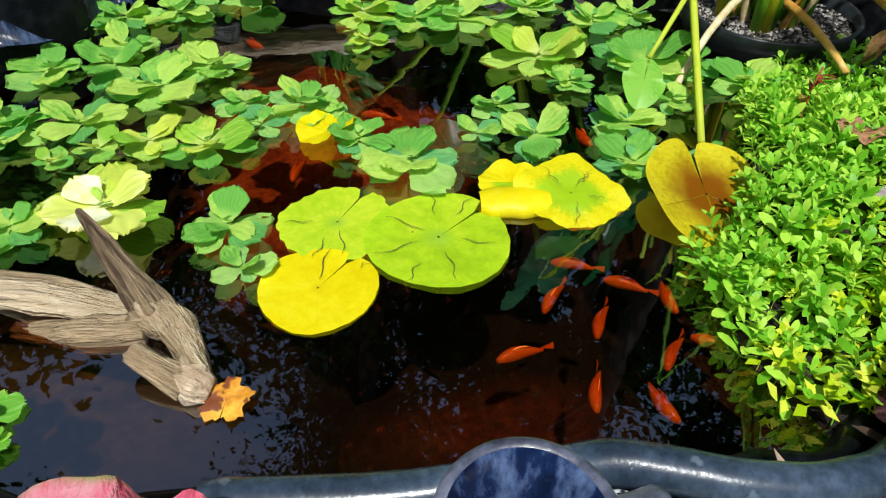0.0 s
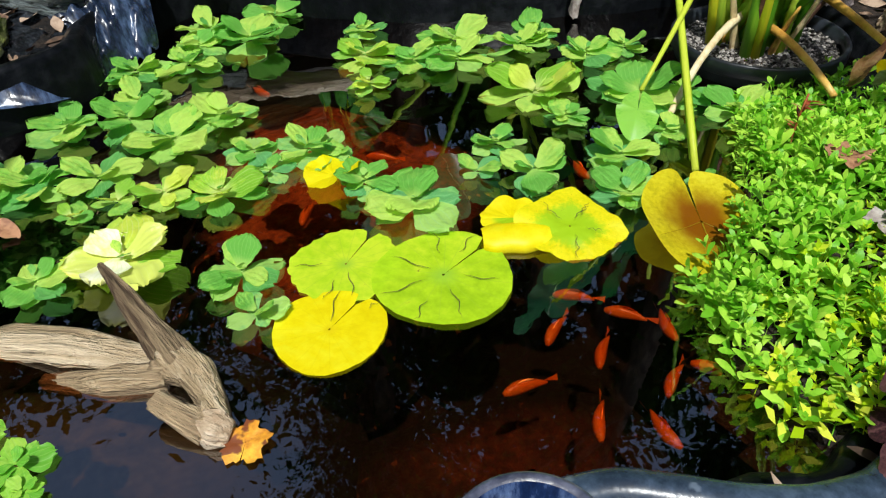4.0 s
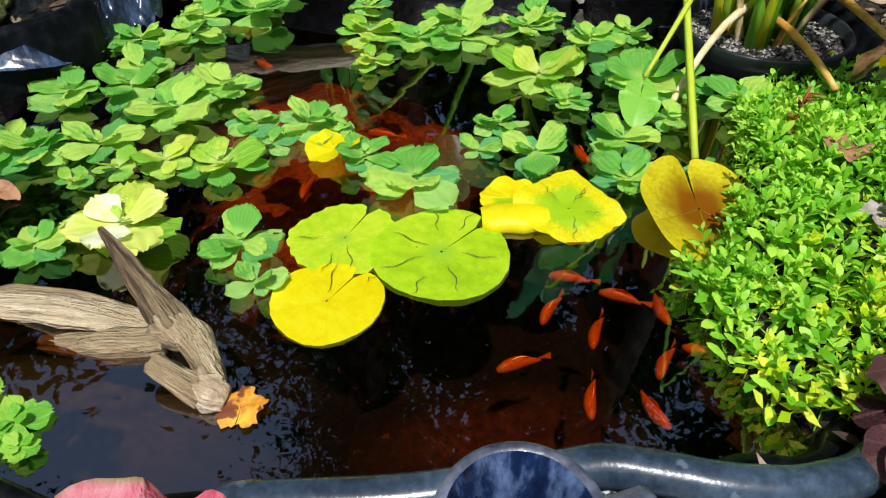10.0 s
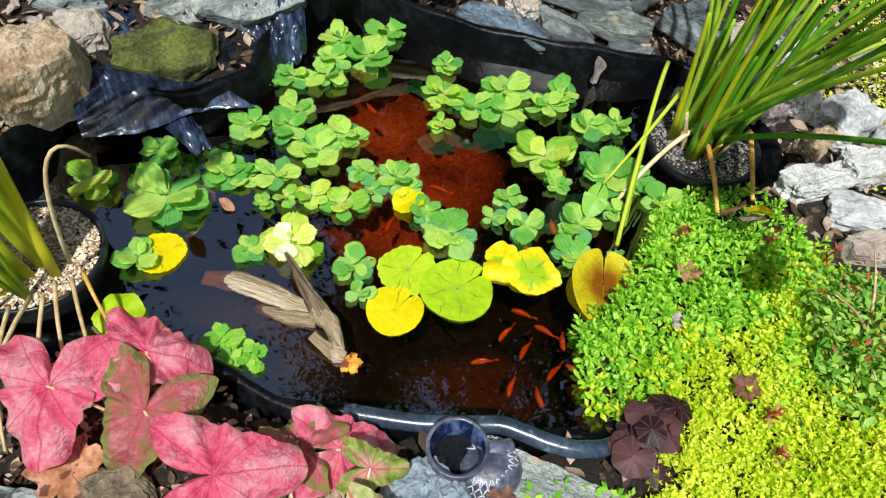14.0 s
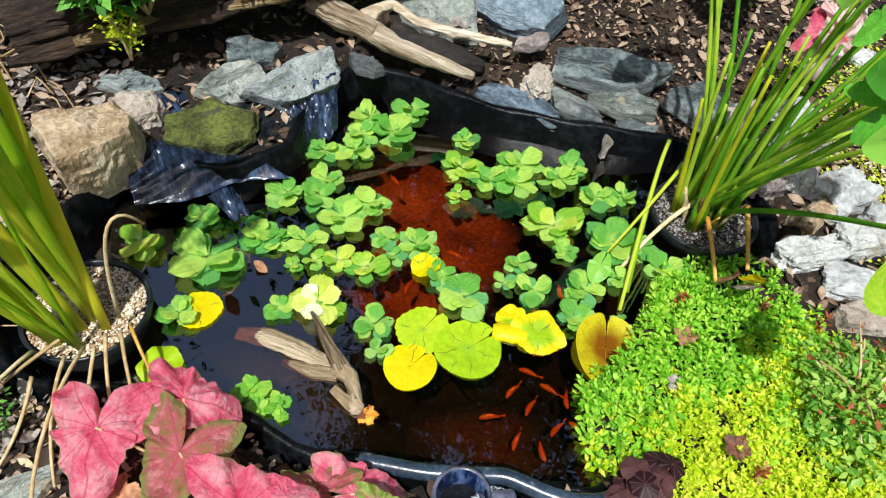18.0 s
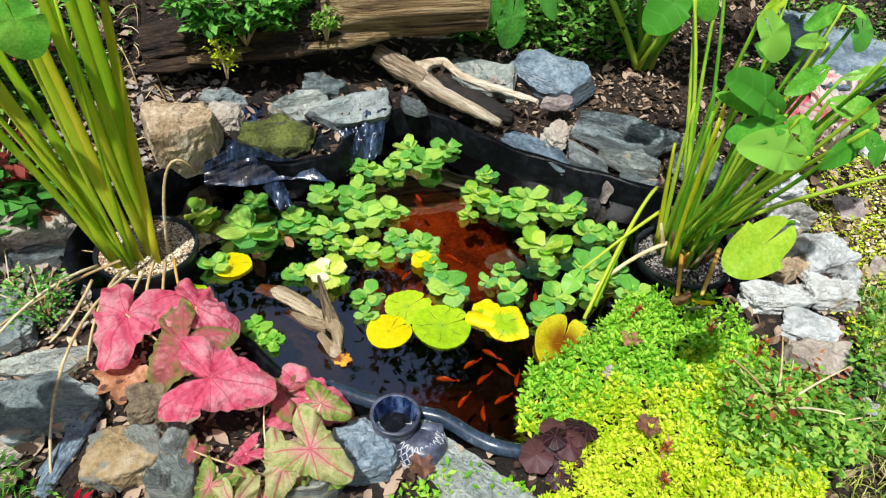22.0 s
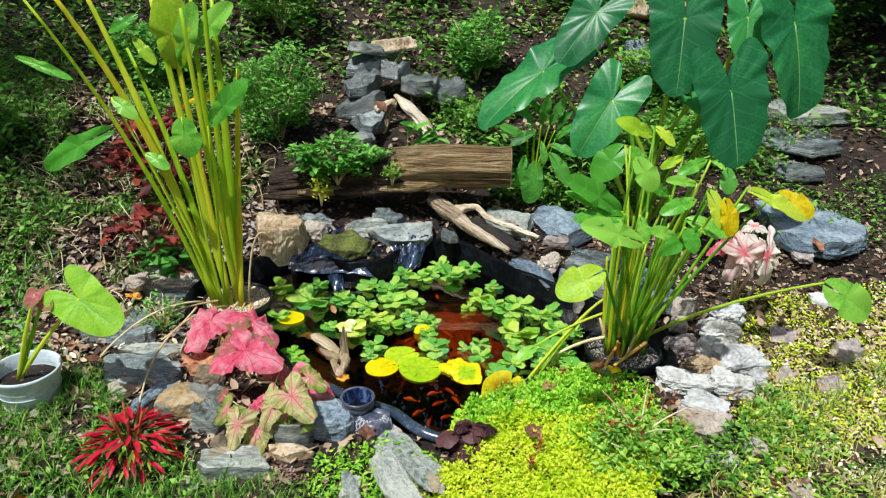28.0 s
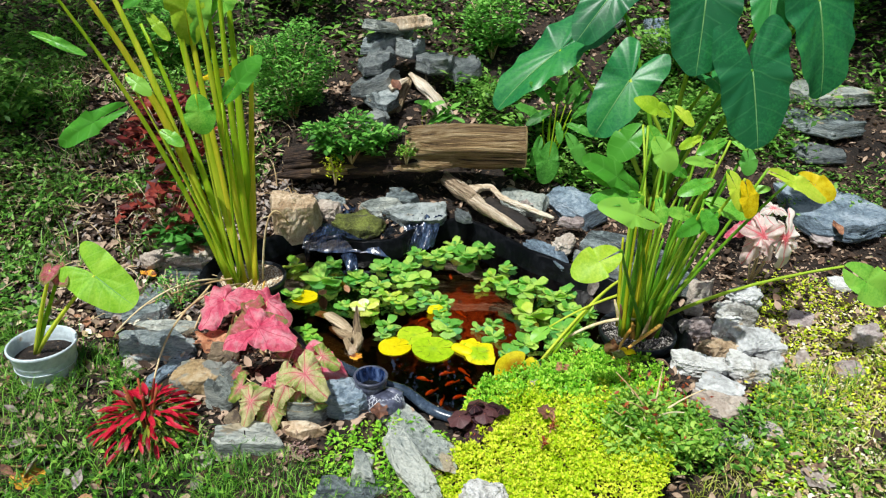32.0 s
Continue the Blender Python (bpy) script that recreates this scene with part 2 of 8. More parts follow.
M = {
    "soil": material("soil", ((0.006, 0.004, 0.003), (0.026, 0.016, 0.01), (0.075, 0.046, 0.028)), 0.95, 5, 90, 1.0, deep=0.02, spots=((0.17, 0.11, 0.07), 40, 0.62)),
    "slate": material("slate", ((0.06, 0.078, 0.084), (0.25, 0.3, 0.3), (0.5, 0.54, 0.52)), 0.55, 7, 44, 1.0, stretch=(1, 1, 5), spread=0.2, spots=((0.38, 0.33, 0.23), 9, 0.64), deep=0.03),
    "slatepale": material("pale_slate", ((0.12, 0.14, 0.13), (0.38, 0.42, 0.38), (0.64, 0.66, 0.58)), 0.65, 7, 48, 1.0, stretch=(1, 1, 5), spread=0.2, spots=((0.48, 0.4, 0.27), 8, 0.6), deep=0.03),
    "slatedark": material("dark_slate", ((0.035, 0.042, 0.046), (0.12, 0.14, 0.14), (0.28, 0.3, 0.28)), 0.42, 6, 40, 0.9, stretch=(1, 1, 5), spread=0.12, deep=0.02),
    "blue": material("blue_slate", ((0.07, 0.1, 0.13), (0.22, 0.3, 0.37), (0.45, 0.53, 0.6)), 0.55, 8, 50, 0.9, stretch=(1, 1, 4), spread=0.15, deep=0.03),
    "tan": material("tan_stone", ((0.36, 0.24, 0.13), (0.66, 0.5, 0.33), (0.84, 0.73, 0.56)), 0.85, 9, 60, 1.0, stretch=(1, 1, 0.5), spread=0.1, deep=0.02),
    "ochre": material("ochre_stone", ((0.14, 0.1, 0.06), (0.38, 0.26, 0.12), (0.5, 0.4, 0.26)), 0.75, 10, 60, 0.7, spots=((0.22, 0.23, 0.2), 12, 0.5), deep=0.02),
    "brown": material("brown_stone", ((0.07, 0.05, 0.035), (0.2, 0.15, 0.09), (0.33, 0.27, 0.18)), 0.8, 10, 60, 0.8, deep=0.02),
    "pale": material("pale_stone", ((0.26, 0.2, 0.16), (0.46, 0.38, 0.31), (0.62, 0.55, 0.47)), 0.8, 9, 60, 0.8, spread=0.1, deep=0.02),
    "pinkgray": material("pinkish_stone", ((0.22, 0.17, 0.16), (0.42, 0.35, 0.33), (0.58, 0.52, 0.48)), 0.8, 9, 60, 0.8, deep=0.02),
    "white": material("white_quartz", ((0.32, 0.3, 0.26), (0.58, 0.57, 0.53), (0.8, 0.8, 0.77)), 0.6, 8, 45, 0.9, spread=0.2, spots=((0.4, 0.31, 0.2), 10, 0.62), deep=0.03),
    "whitegray": material("grey_white_quartz", ((0.28, 0.28, 0.27), (0.52, 0.53, 0.52), (0.76, 0.76, 0.74)), 0.6, 8, 45, 0.8, spread=0.15, spots=((0.4, 0.33, 0.25), 10, 0.64), deep=0.02),
    "moss": material("mossy_stone", ((0.04, 0.045, 0.014), (0.13, 0.15, 0.028), (0.27, 0.32, 0.06)), 0.85, 14, 90, 1.2, spots=((0.1, 0.09, 0.06), 9, 0.58), deep=0.02),
    "liner": material("black_liner", ((0.0015, 0.002, 0.0025), (0.003, 0.0036, 0.0045), (0.01, 0.011, 0.013)), 0.3, 5, 40, 0.6, spec=0.12),
    "liner_tube": material("blue_black_liner", ((0.016, 0.026, 0.042), (0.035, 0.055, 0.085), (0.065, 0.095, 0.14)), 0.24, 9, 80, 0.12, spec=0.6, spots=((0.1, 0.13, 0.17), 34, 0.63)),
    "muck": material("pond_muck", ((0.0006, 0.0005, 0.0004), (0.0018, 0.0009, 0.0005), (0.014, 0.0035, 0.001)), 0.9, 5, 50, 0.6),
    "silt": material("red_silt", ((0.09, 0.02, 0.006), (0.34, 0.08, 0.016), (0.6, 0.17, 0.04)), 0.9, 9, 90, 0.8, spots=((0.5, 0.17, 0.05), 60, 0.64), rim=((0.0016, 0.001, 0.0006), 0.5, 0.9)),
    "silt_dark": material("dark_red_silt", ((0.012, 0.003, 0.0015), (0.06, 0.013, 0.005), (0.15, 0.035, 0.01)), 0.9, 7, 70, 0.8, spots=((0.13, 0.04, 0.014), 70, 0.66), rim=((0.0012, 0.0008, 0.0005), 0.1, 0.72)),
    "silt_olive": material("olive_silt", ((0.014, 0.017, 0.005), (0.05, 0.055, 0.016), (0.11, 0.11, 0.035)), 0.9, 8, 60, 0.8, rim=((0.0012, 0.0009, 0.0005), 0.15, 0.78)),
    # dark wet film; its blue streaks paint the sky's sheen into the colour
    "film": material("wet_black_film_blue_sheen", ((0.003, 0.005, 0.01), (0.012, 0.02, 0.042), (0.07, 0.11, 0.2)), 0.22, 7, 40, 0.2, stretch=(2.4, 0.5, 1), spec=0.6),
    "bark": material("rotten_bark", ((0.008, 0.005, 0.004), (0.04, 0.022, 0.014), (0.13, 0.075, 0.04)), 0.9, 6, 30, 1.0, stretch=(0.6, 6, 6), deep=0.02),
    "wood": material("split_wood", ((0.05, 0.022, 0.01), (0.44, 0.27, 0.11), (0.8, 0.6, 0.34)), 0.8, 3, 9, 1.0, stretch=(0.4, 14, 14), deep=0.08),
    "cutwood": material("cut_log_end", ((0.3, 0.17, 0.06), (0.5, 0.33, 0.14), (0.62, 0.45, 0.24)), 0.8, 14, 90, 0.8),
    "drift": material("driftwood", ((0.08, 0.045, 0.022), (0.44, 0.32, 0.18), (0.76, 0.62, 0.42)), 0.75, 7, 26, 1.0, stretch=(0.12, 3.2, 3.2), deep=0.03),
    "drift_pale": material("bleached_driftwood", ((0.26, 0.16, 0.08), (0.62, 0.49, 0.34), (0.82, 0.75, 0.62)), 0.7, 5, 34, 0.8, stretch=(0.2, 2, 2), deep=0.02),
    "drift_tan": material("tan_driftwood", ((0.09, 0.05, 0.025), (0.42, 0.31, 0.2), (0.74, 0.63, 0.48)), 0.75, 6, 30, 1.0, stretch=(0.16, 2.6, 2.6), deep=0.03),
    "darkred": leafy("dark_red_shrub_leaf", (0.07, 0.012, 0.012), (0.17, 0.025, 0.025), (0.34, 0.06, 0.04), scale=9, spread=0.6),
    # near-black colour stands in for the shade inside hollow wood
    "hollow_shade": material("hollow_wood_painted_shade", ((0.004, 0.003, 0.002), (0.012, 0.008, 0.006), (0.035, 0.025, 0.017)), 0.8, 6, 40, 1.0),
    "pot": material("black_plastic", ((0.008, 0.009, 0.011), (0.015, 0.018, 0.022), (0.03, 0.036, 0.045)), 0.35, 8, 60, 0.1),
    "gravel": material("pea_gravel", ((0.3, 0.17, 0.08), (0.6, 0.44, 0.26), (0.8, 0.72, 0.56)), 0.6, 14, 60, 0.4, spread=0.5),
    "gravel_dark": material("pot_gravel", ((0.02, 0.016, 0.013), (0.07, 0.058, 0.048), (0.34, 0.31, 0.28)), 0.6, 14, 60, 0.4, spread=0.7),
    "bucket": material("pale_metal_bucket", ((0.36, 0.42, 0.45), (0.52, 0.6, 0.63), (0.66, 0.74, 0.77)), 0.5, 9, 50, 0.2, spots=((0.36, 0.26, 0.15), 14, 0.66)),
    "vase": material("glazed_purple_black_pottery", ((0.02, 0.022, 0.04), (0.06, 0.066, 0.1), (0.15, 0.16, 0.22)), 0.32, 12, 80, 0.3, coat=0.25),
    "vase_in": material("blue_glaze", ((0.003, 0.006, 0.022), (0.01, 0.025, 0.085), (0.13, 0.2, 0.38)), 0.2, 30, 90, 0.3, coat=0.3, stretch=(1, 1, 0.3)),
    "vase_line": material("pale_scratched_glaze", ((0.4, 0.42, 0.47), (0.58, 0.6, 0.64), (0.75, 0.76, 0.78)), 0.4, 20, 90, 0.2),
    "fish": material("orange_fish", ((0.9, 0.16, 0.012), (0.95, 0.22, 0.018), (0.98, 0.32, 0.04)), 0.3, 20, 120, 0.1),
    "lettuce": leafy("water_lettuce_green", (0.19, 0.55, 0.08), (0.35, 0.69, 0.1), (0.58, 0.82, 0.14), scale=1.1, fine=5, through_light=0.45, rough=0.5, core=((0.56, 0.8, 0.18), -0.1, 0.4), veins=((0.5, 0.8, 0.22), 9, 0.1, 0.4), bump=0.35, deep=0.03, spread=0.5),
    "lettuce_blue": leafy("water_lettuce_bluish", (0.17, 0.53, 0.17), (0.3, 0.66, 0.18), (0.47, 0.77, 0.18), scale=1.1, fine=5, through_light=0.45, rough=0.5, core=((0.4, 0.7, 0.2), -0.1, 0.35), veins=((0.42, 0.74, 0.34), 7, 0.12, 0.4), bump=0.35, deep=0.03, spread=0.5),
    "lettuce_deep": leafy("water_lettuce_deep_green", (0.15, 0.49, 0.11), (0.27, 0.62, 0.13), (0.44, 0.75, 0.15), scale=1.1, fine=5, through_light=0.45, rough=0.5, core=((0.45, 0.74, 0.2), -0.1, 0.35), veins=((0.4, 0.72, 0.24), 7, 0.12, 0.4), bump=0.35, deep=0.03, spread=0.5),
    "lettuce_yellow": leafy("water_lettuce_yellowing", (0.28, 0.6, 0.04), (0.48, 0.74, 0.06), (0.72, 0.84, 0.1), scale=1.1, fine=5, through_light=0.45, rough=0.5, core=((0.78, 0.84, 0.3), -0.1, 0.45), veins=((0.76, 0.86, 0.36), 9, 0.12, 0.45), bump=0.3, deep=0.03, spread=0.5),
    # near-white colour holds the glare of strong sun on this rosette
    "lettuce_white": leafy("water_lettuce_pale", (0.74, 0.82, 0.16), (0.92, 0.92, 0.42), (0.97, 0.97, 0.74), scale=1.3, fine=5, through_light=0.3, rough=0.5, veins=((0.76, 0.84, 0.26), 9, 0.1, 0.5), rim=((0.84, 0.82, 0.1), 0.9, 1.1), spread=0.5),
    "lettuce_light": leafy("small_lettuce_bright", (0.18, 0.54, 0.05), (0.3, 0.66, 0.07), (0.46, 0.76, 0.1), scale=1.1, fine=5, through_light=0.45, rough=0.45, veins=((0.45, 0.74, 0.2), 5, 0.14, 0.4)),
    "pad_yellow": leafy("yellow_lily_pad", (0.84, 0.68, 0.0), (0.92, 0.78, 0.004), (0.95, 0.86, 0.02), scale=9, spread=0.0, core=((0.78, 0.56, 0.01), -0.1, 0.2), veins=((0.8, 0.66, 0.0), 18, 0.03, 0.4), radial=True, spots=((0.3, 0.2, 0.02), 60, 0.74)),
    "pad_green": leafy("yellow_green_lily_pad", (0.36, 0.6, 0.01), (0.49, 0.74, 0.016), (0.66, 0.83, 0.035), scale=9, spread=0.1, core=((0.3, 0.6, 0.05), -0.1, 0.3), veins=((0.4, 0.62, 0.05), 18, 0.03, 0.5), radial=True, spots=((0.2, 0.2, 0.02), 60, 0.74)),
    "pad_torn": leafy("yellow_and_green_lily_pad", (0.72, 0.7, 0.005), (0.85, 0.76, 0.005), (0.92, 0.82, 0.02), scale=14, fine=50, spread=0.0, core=((0.42, 0.66, 0.012), 0.45, 0.75), spots=((0.2, 0.13, 0.02), 40, 0.7)),
    "pad_crack": material("dark_crack", ((0.03, 0.04, 0.01), (0.06, 0.06, 0.015), (0.1, 0.09, 0.02)), 0.7),
    "heart": leafy("rotting_heart_leaf", (0.5, 0.4, 0.01), (0.68, 0.56, 0.014), (0.78, 0.68, 0.03), scale=2.2, fine=16, rough=0.18, core=((0.26, 0.085, 0.004), 0.3, 0.8), spread=0.0),
    "heart_rib": leafy("yellow_leaf_rib", (0.34, 0.22, 0.01), (0.44, 0.31, 0.014), (0.54, 0.42, 0.03), scale=9, rough=0.25),
    "sedum": leafy("creeping_green", (0.17, 0.48, 0.02), (0.32, 0.66, 0.045), (0.5, 0.79, 0.08), scale=5, spread=0.5),
    "jenny": leafy("golden_creeper", (0.42, 0.62, 0.01), (0.68, 0.8, 0.03), (0.86, 0.89, 0.09), scale=5, spread=0.5),
    "sprig": leafy("green_sprigs", (0.12, 0.32, 0.03), (0.24, 0.5, 0.06), (0.42, 0.62, 0.1), scale=5, spread=0.5),
    "red_tip": leafy("red_shoots", (0.2, 0.03, 0.012), (0.38, 0.07, 0.025), (0.5, 0.16, 0.06), scale=9),
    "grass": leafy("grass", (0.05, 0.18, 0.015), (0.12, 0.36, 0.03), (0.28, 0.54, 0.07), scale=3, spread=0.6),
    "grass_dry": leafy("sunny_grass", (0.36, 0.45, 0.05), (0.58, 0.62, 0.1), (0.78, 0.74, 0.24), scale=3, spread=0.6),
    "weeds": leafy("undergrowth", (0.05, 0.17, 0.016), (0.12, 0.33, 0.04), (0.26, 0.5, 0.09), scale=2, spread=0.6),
    "bush": leafy("bush_leaves", (0.06, 0.22, 0.03), (0.13, 0.4, 0.05), (0.24, 0.56, 0.1), scale=4, spread=0.5),
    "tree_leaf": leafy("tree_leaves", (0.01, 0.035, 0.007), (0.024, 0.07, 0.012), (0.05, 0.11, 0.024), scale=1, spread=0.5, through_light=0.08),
    "trunk": material("tree_bark", ((0.03, 0.022, 0.017), (0.08, 0.06, 0.045), (0.16, 0.13, 0.1)), 0.9, 4, 30, 1.0, stretch=(4, 4, 0.7)),
    "straw": material("dry_straw", ((0.42, 0.3, 0.16), (0.66, 0.53, 0.33), (0.82, 0.74, 0.56)), 0.8, 8, 50, 0.3, spread=0.7),
    "litter": material("dead_leaves", ((0.05, 0.028, 0.016), (0.17, 0.095, 0.055), (0.42, 0.3, 0.21)), 0.8, 8, 50, 0.3, spread=0.8),
    "dead_grey": material("grey_dead_leaf", ((0.16, 0.12, 0.1), (0.3, 0.25, 0.22), (0.46, 0.41, 0.37)), 0.8, 20, 80, 0.4),
    "dead_brown": material("brown_dead_leaf", ((0.09, 0.035, 0.02), (0.22, 0.09, 0.045), (0.4, 0.2, 0.1)), 0.7, 20, 80, 0.4, spread=0.3),
    "autumn": material("orange_brown_leaf", ((0.3, 0.08, 0.01), (0.66, 0.28, 0.02), (0.82, 0.5, 0.05)), 0.6, 30, 90, 0.3, spots=((0.18, 0.045, 0.01), 45, 0.52)),
    "rust": material("rust_brown_leaf", ((0.2, 0.07, 0.03), (0.4, 0.17, 0.08), (0.56, 0.32, 0.18)), 0.7, 30, 90, 0.3, spots=((0.12, 0.04, 0.02), 45, 0.55)),
    "purple": leafy("dark_purple_leaves", (0.03, 0.012, 0.016), (0.075, 0.025, 0.035), (0.14, 0.06, 0.06), scale=16, veins=((0.2, 0.09, 0.09), 9, 0.12)),
    "pink": leafy("pink_caladium", (0.7, 0.05, 0.13), (0.9, 0.16, 0.26), (0.94, 0.4, 0.46), scale=1.6, fine=5, rim=((0.3, 0.34, 0.08), 0.95, 1.08), veins=((0.5, 0.01, 0.05), 10, 0.03, 0.6), net=((0.5, 0.05, 0.11), 5, 0.04, 0.25), radial=True, spread=0.15, bump=0.5, deep=0.06),
    "pinkmix": leafy("pink_green_caladium", (0.3, 0.22, 0.07), (0.6, 0.15, 0.16), (0.76, 0.3, 0.32), scale=1.8, fine=6, rim=((0.27, 0.31, 0.08), 0.7, 1.0), veins=((0.62, 0.06, 0.16), 10, 0.05, 0.7), net=((0.34, 0.14, 0.1), 5, 0.05, 0.3), radial=True, spread=0.15, bump=0.5, deep=0.06),
    "greenpink": leafy("green_caladium_pink_veins", (0.16, 0.28, 0.04), (0.34, 0.44, 0.09), (0.62, 0.58, 0.28), scale=2.4, fine=9, core=((0.74, 0.34, 0.3), 0.1, 0.72), veins=((0.66, 0.05, 0.14), 10, 0.05, 0.85), net=((0.3, 0.26, 0.06), 7, 0.05, 0.5), radial=True, spread=0.3, bump=0.3, deep=0.03),
    "whitepink": leafy("white_pink_caladium", (0.7, 0.45, 0.42), (0.82, 0.7, 0.64), (0.85, 0.8, 0.72), scale=3, core=((0.8, 0.14, 0.18), 0.0, 0.5), veins=((0.75, 0.12, 0.15), 10, 0.06), radial=True, spread=0.3),
    "redleaf": leafy("scarlet_plant_leaf", (0.22, 0.002, 0.012), (0.5, 0.006, 0.03), (0.7, 0.025, 0.06), scale=9, fine=40, spread=0.4, rough=0.4, rim=((0.12, 0.17, 0.02), 0.8, 1.0)),
    "redgreen": leafy("green_red_edge_leaf", (0.05, 0.11, 0.012), (0.14, 0.22, 0.022), (0.36, 0.42, 0.05), scale=20, spread=0.5),
    "stem": leafy("green_stems", (0.3, 0.54, 0.015), (0.5, 0.72, 0.03), (0.72, 0.8, 0.08), scale=6, fine=40, stretch=(1, 1, 0.2), spread=0.4, through_light=0.4),
    "stem_yellow": leafy("yellowing_stems", (0.5, 0.58, 0.02), (0.72, 0.7, 0.03), (0.84, 0.72, 0.05), scale=6, stretch=(1, 1, 0.2), spread=0.35, through_light=0.4),
    "stem_marsh": leafy("yellow_edged_marsh_stalk", (0.4, 0.6, 0.015), (0.66, 0.74, 0.03), (0.94, 0.82, 0.06), scale=20, fine=70, stretch=(1, 1, 0.04), spread=0.25, through_light=0.4),
    "stem_marsh_green": leafy("green_marsh_stalk", (0.26, 0.55, 0.014), (0.46, 0.7, 0.025), (0.78, 0.82, 0.06), scale=20, fine=70, stretch=(1, 1, 0.04), spread=0.25, through_light=0.4),
    "stem_green": leafy("green_arrowhead_stalk", (0.12, 0.36, 0.02), (0.26, 0.54, 0.03), (0.5, 0.68, 0.06), scale=26, fine=70, stretch=(1, 1, 0.05), spread=0.4, through_light=0.35),
    "ear_rib": leafy("pale_leaf_midrib", (0.16, 0.42, 0.13), (0.24, 0.5, 0.18), (0.34, 0.58, 0.24), scale=6, spread=0.1),
    "stem_dry": material("dry_stalk", ((0.42, 0.27, 0.12), (0.64, 0.48, 0.25), (0.78, 0.67, 0.43)), 0.7, 10, 60, 0.3, spread=0.3),
    "stem_orange": material("orange_dying_stalk", ((0.42, 0.18, 0.03), (0.62, 0.34, 0.06), (0.7, 0.46, 0.12)), 0.5, 10, 60, 0.3),
    "arrow": leafy("arrow_leaf_green", (0.08, 0.34, 0.03), (0.15, 0.48, 0.045), (0.29, 0.61, 0.08), scale=2, fine=20, rough=0.33, veins=((0.26, 0.58, 0.14), 14, 0.1, 0.18), spread=0.45),
    "arrow_dark": leafy("dark_green_dock", (0.03, 0.16, 0.02), (0.06, 0.27, 0.03), (0.12, 0.4, 0.06), scale=2, fine=20, veins=((0.2, 0.46, 0.12), 14, 0.1, 0.18), net=((0.03, 0.13, 0.02), 5, 0.08, 0.15), spread=0.4),
    "sedum_pink": leafy("pinkish_succulent_flowers", (0.3, 0.16, 0.14), (0.5, 0.32, 0.28), (0.6, 0.45, 0.38), scale=9, spread=0.5),
    "arrow_lime": leafy("lime_arrow_leaf", (0.3, 0.54, 0.02), (0.46, 0.66, 0.04), (0.6, 0.72, 0.07), scale=2, fine=20, veins=((0.56, 0.74, 0.14), 14, 0.1, 0.18), spread=0.2),
    "taro": leafy("taro_leaf", (0.2, 0.5, 0.03), (0.3, 0.62, 0.04), (0.42, 0.7, 0.07), scale=2, fine=20, veins=((0.4, 0.68, 0.12), 14, 0.1, 0.45), spread=0.1),
    "arrow_gold": leafy("gold_dying_leaf", (0.6, 0.38, 0.0), (0.8, 0.58, 0.005), (0.86, 0.7, 0.03), scale=9, spread=0.2),
    "ear": leafy("elephant_ear_leaf", (0.018, 0.16, 0.055), (0.03, 0.25, 0.075), (0.065, 0.36, 0.085), scale=1.6, fine=20, rough=0.36, spec=0.45, veins=((0.14, 0.44, 0.16), 14, 0.09, 0.2), net=((0.02, 0.18, 0.055), 4, 0.06, 0.08), spread=0.3, through_light=0.4),
    "wet": material("wet_black_film", ((0.004, 0.005, 0.006), (0.01, 0.012, 0.015), (0.035, 0.042, 0.052)), 0.14, 12, 44, 1.0, spec=0.4, deep=0.035),
}


def water_material():
    m = bpy.data.materials.new("pond_water")
    m.use_nodes = True
    n, l = m.node_tree.nodes, m.node_tree.links
    n.remove(n["Principled BSDF"])
    co = n.new("ShaderNodeTexCoord")
    # long slow swell and fine ripples, both very shallow
    swell = n.new("ShaderNodeTexNoise")
    swell.inputs["Scale"].default_value = 7
    swell.inputs["Detail"].default_value = 2
    swell.inputs["Distortion"].default_value = 0.4
    fine = n.new("ShaderNodeTexNoise")
    fine.inputs["Scale"].default_value = 42
    fine.inputs["Detail"].default_value = 2
    fine.inputs["Distortion"].default_value = 1.2
    for x in (swell, fine):
        l.new(co.outputs["Object"], x.inputs[0])
    height_mix = n.new("ShaderNodeMath")
    height_mix.operation = "MULTIPLY_ADD"
    height_mix.inputs[1].default_value = 0.05
    l.new(fine.outputs[0], height_mix.inputs[0])
    l.new(swell.outputs[0], height_mix.inputs[2])
    bp = n.new("ShaderNodeBump")
    bp.inputs["Strength"].default_value = 0.05
    bp.inputs["Distance"].default_value = 0.012
    l.new(height_mix.outputs[0], bp.inputs["Height"])
    fr = n.new("ShaderNodeFresnel")
    fr.inputs[0].default_value = 1.45
    l.new(bp.outputs[0], fr.inputs["Normal"])
    gl = n.new("ShaderNodeBsdfGlossy")
    gl.inputs["Roughness"].default_value = 0.0
    l.new(bp.outputs[0], gl.inputs["Normal"])
    tr = n.new("ShaderNodeBsdfTransparent")
    tr.inputs[0].default_value = (0.66, 0.4, 0.25, 1)
    mx = n.new("ShaderNodeMixShader")
    gain = n.new("ShaderNodeMath")
    gain.operation = "ADD"
    gain.use_clamp = True
    gain.inputs[1].default_value = 0.2
    l.new(fr.outputs[0], gain.inputs[0])
    l.new(gain.outputs[0], mx.inputs[0])
    l.new(tr.outputs[0], mx.inputs[1])
    l.new(gl.outputs[0], mx.inputs[2])
    l.new(mx.outputs[0], n["Material Output"].inputs[0])
    return m


M["water"] = water_material()


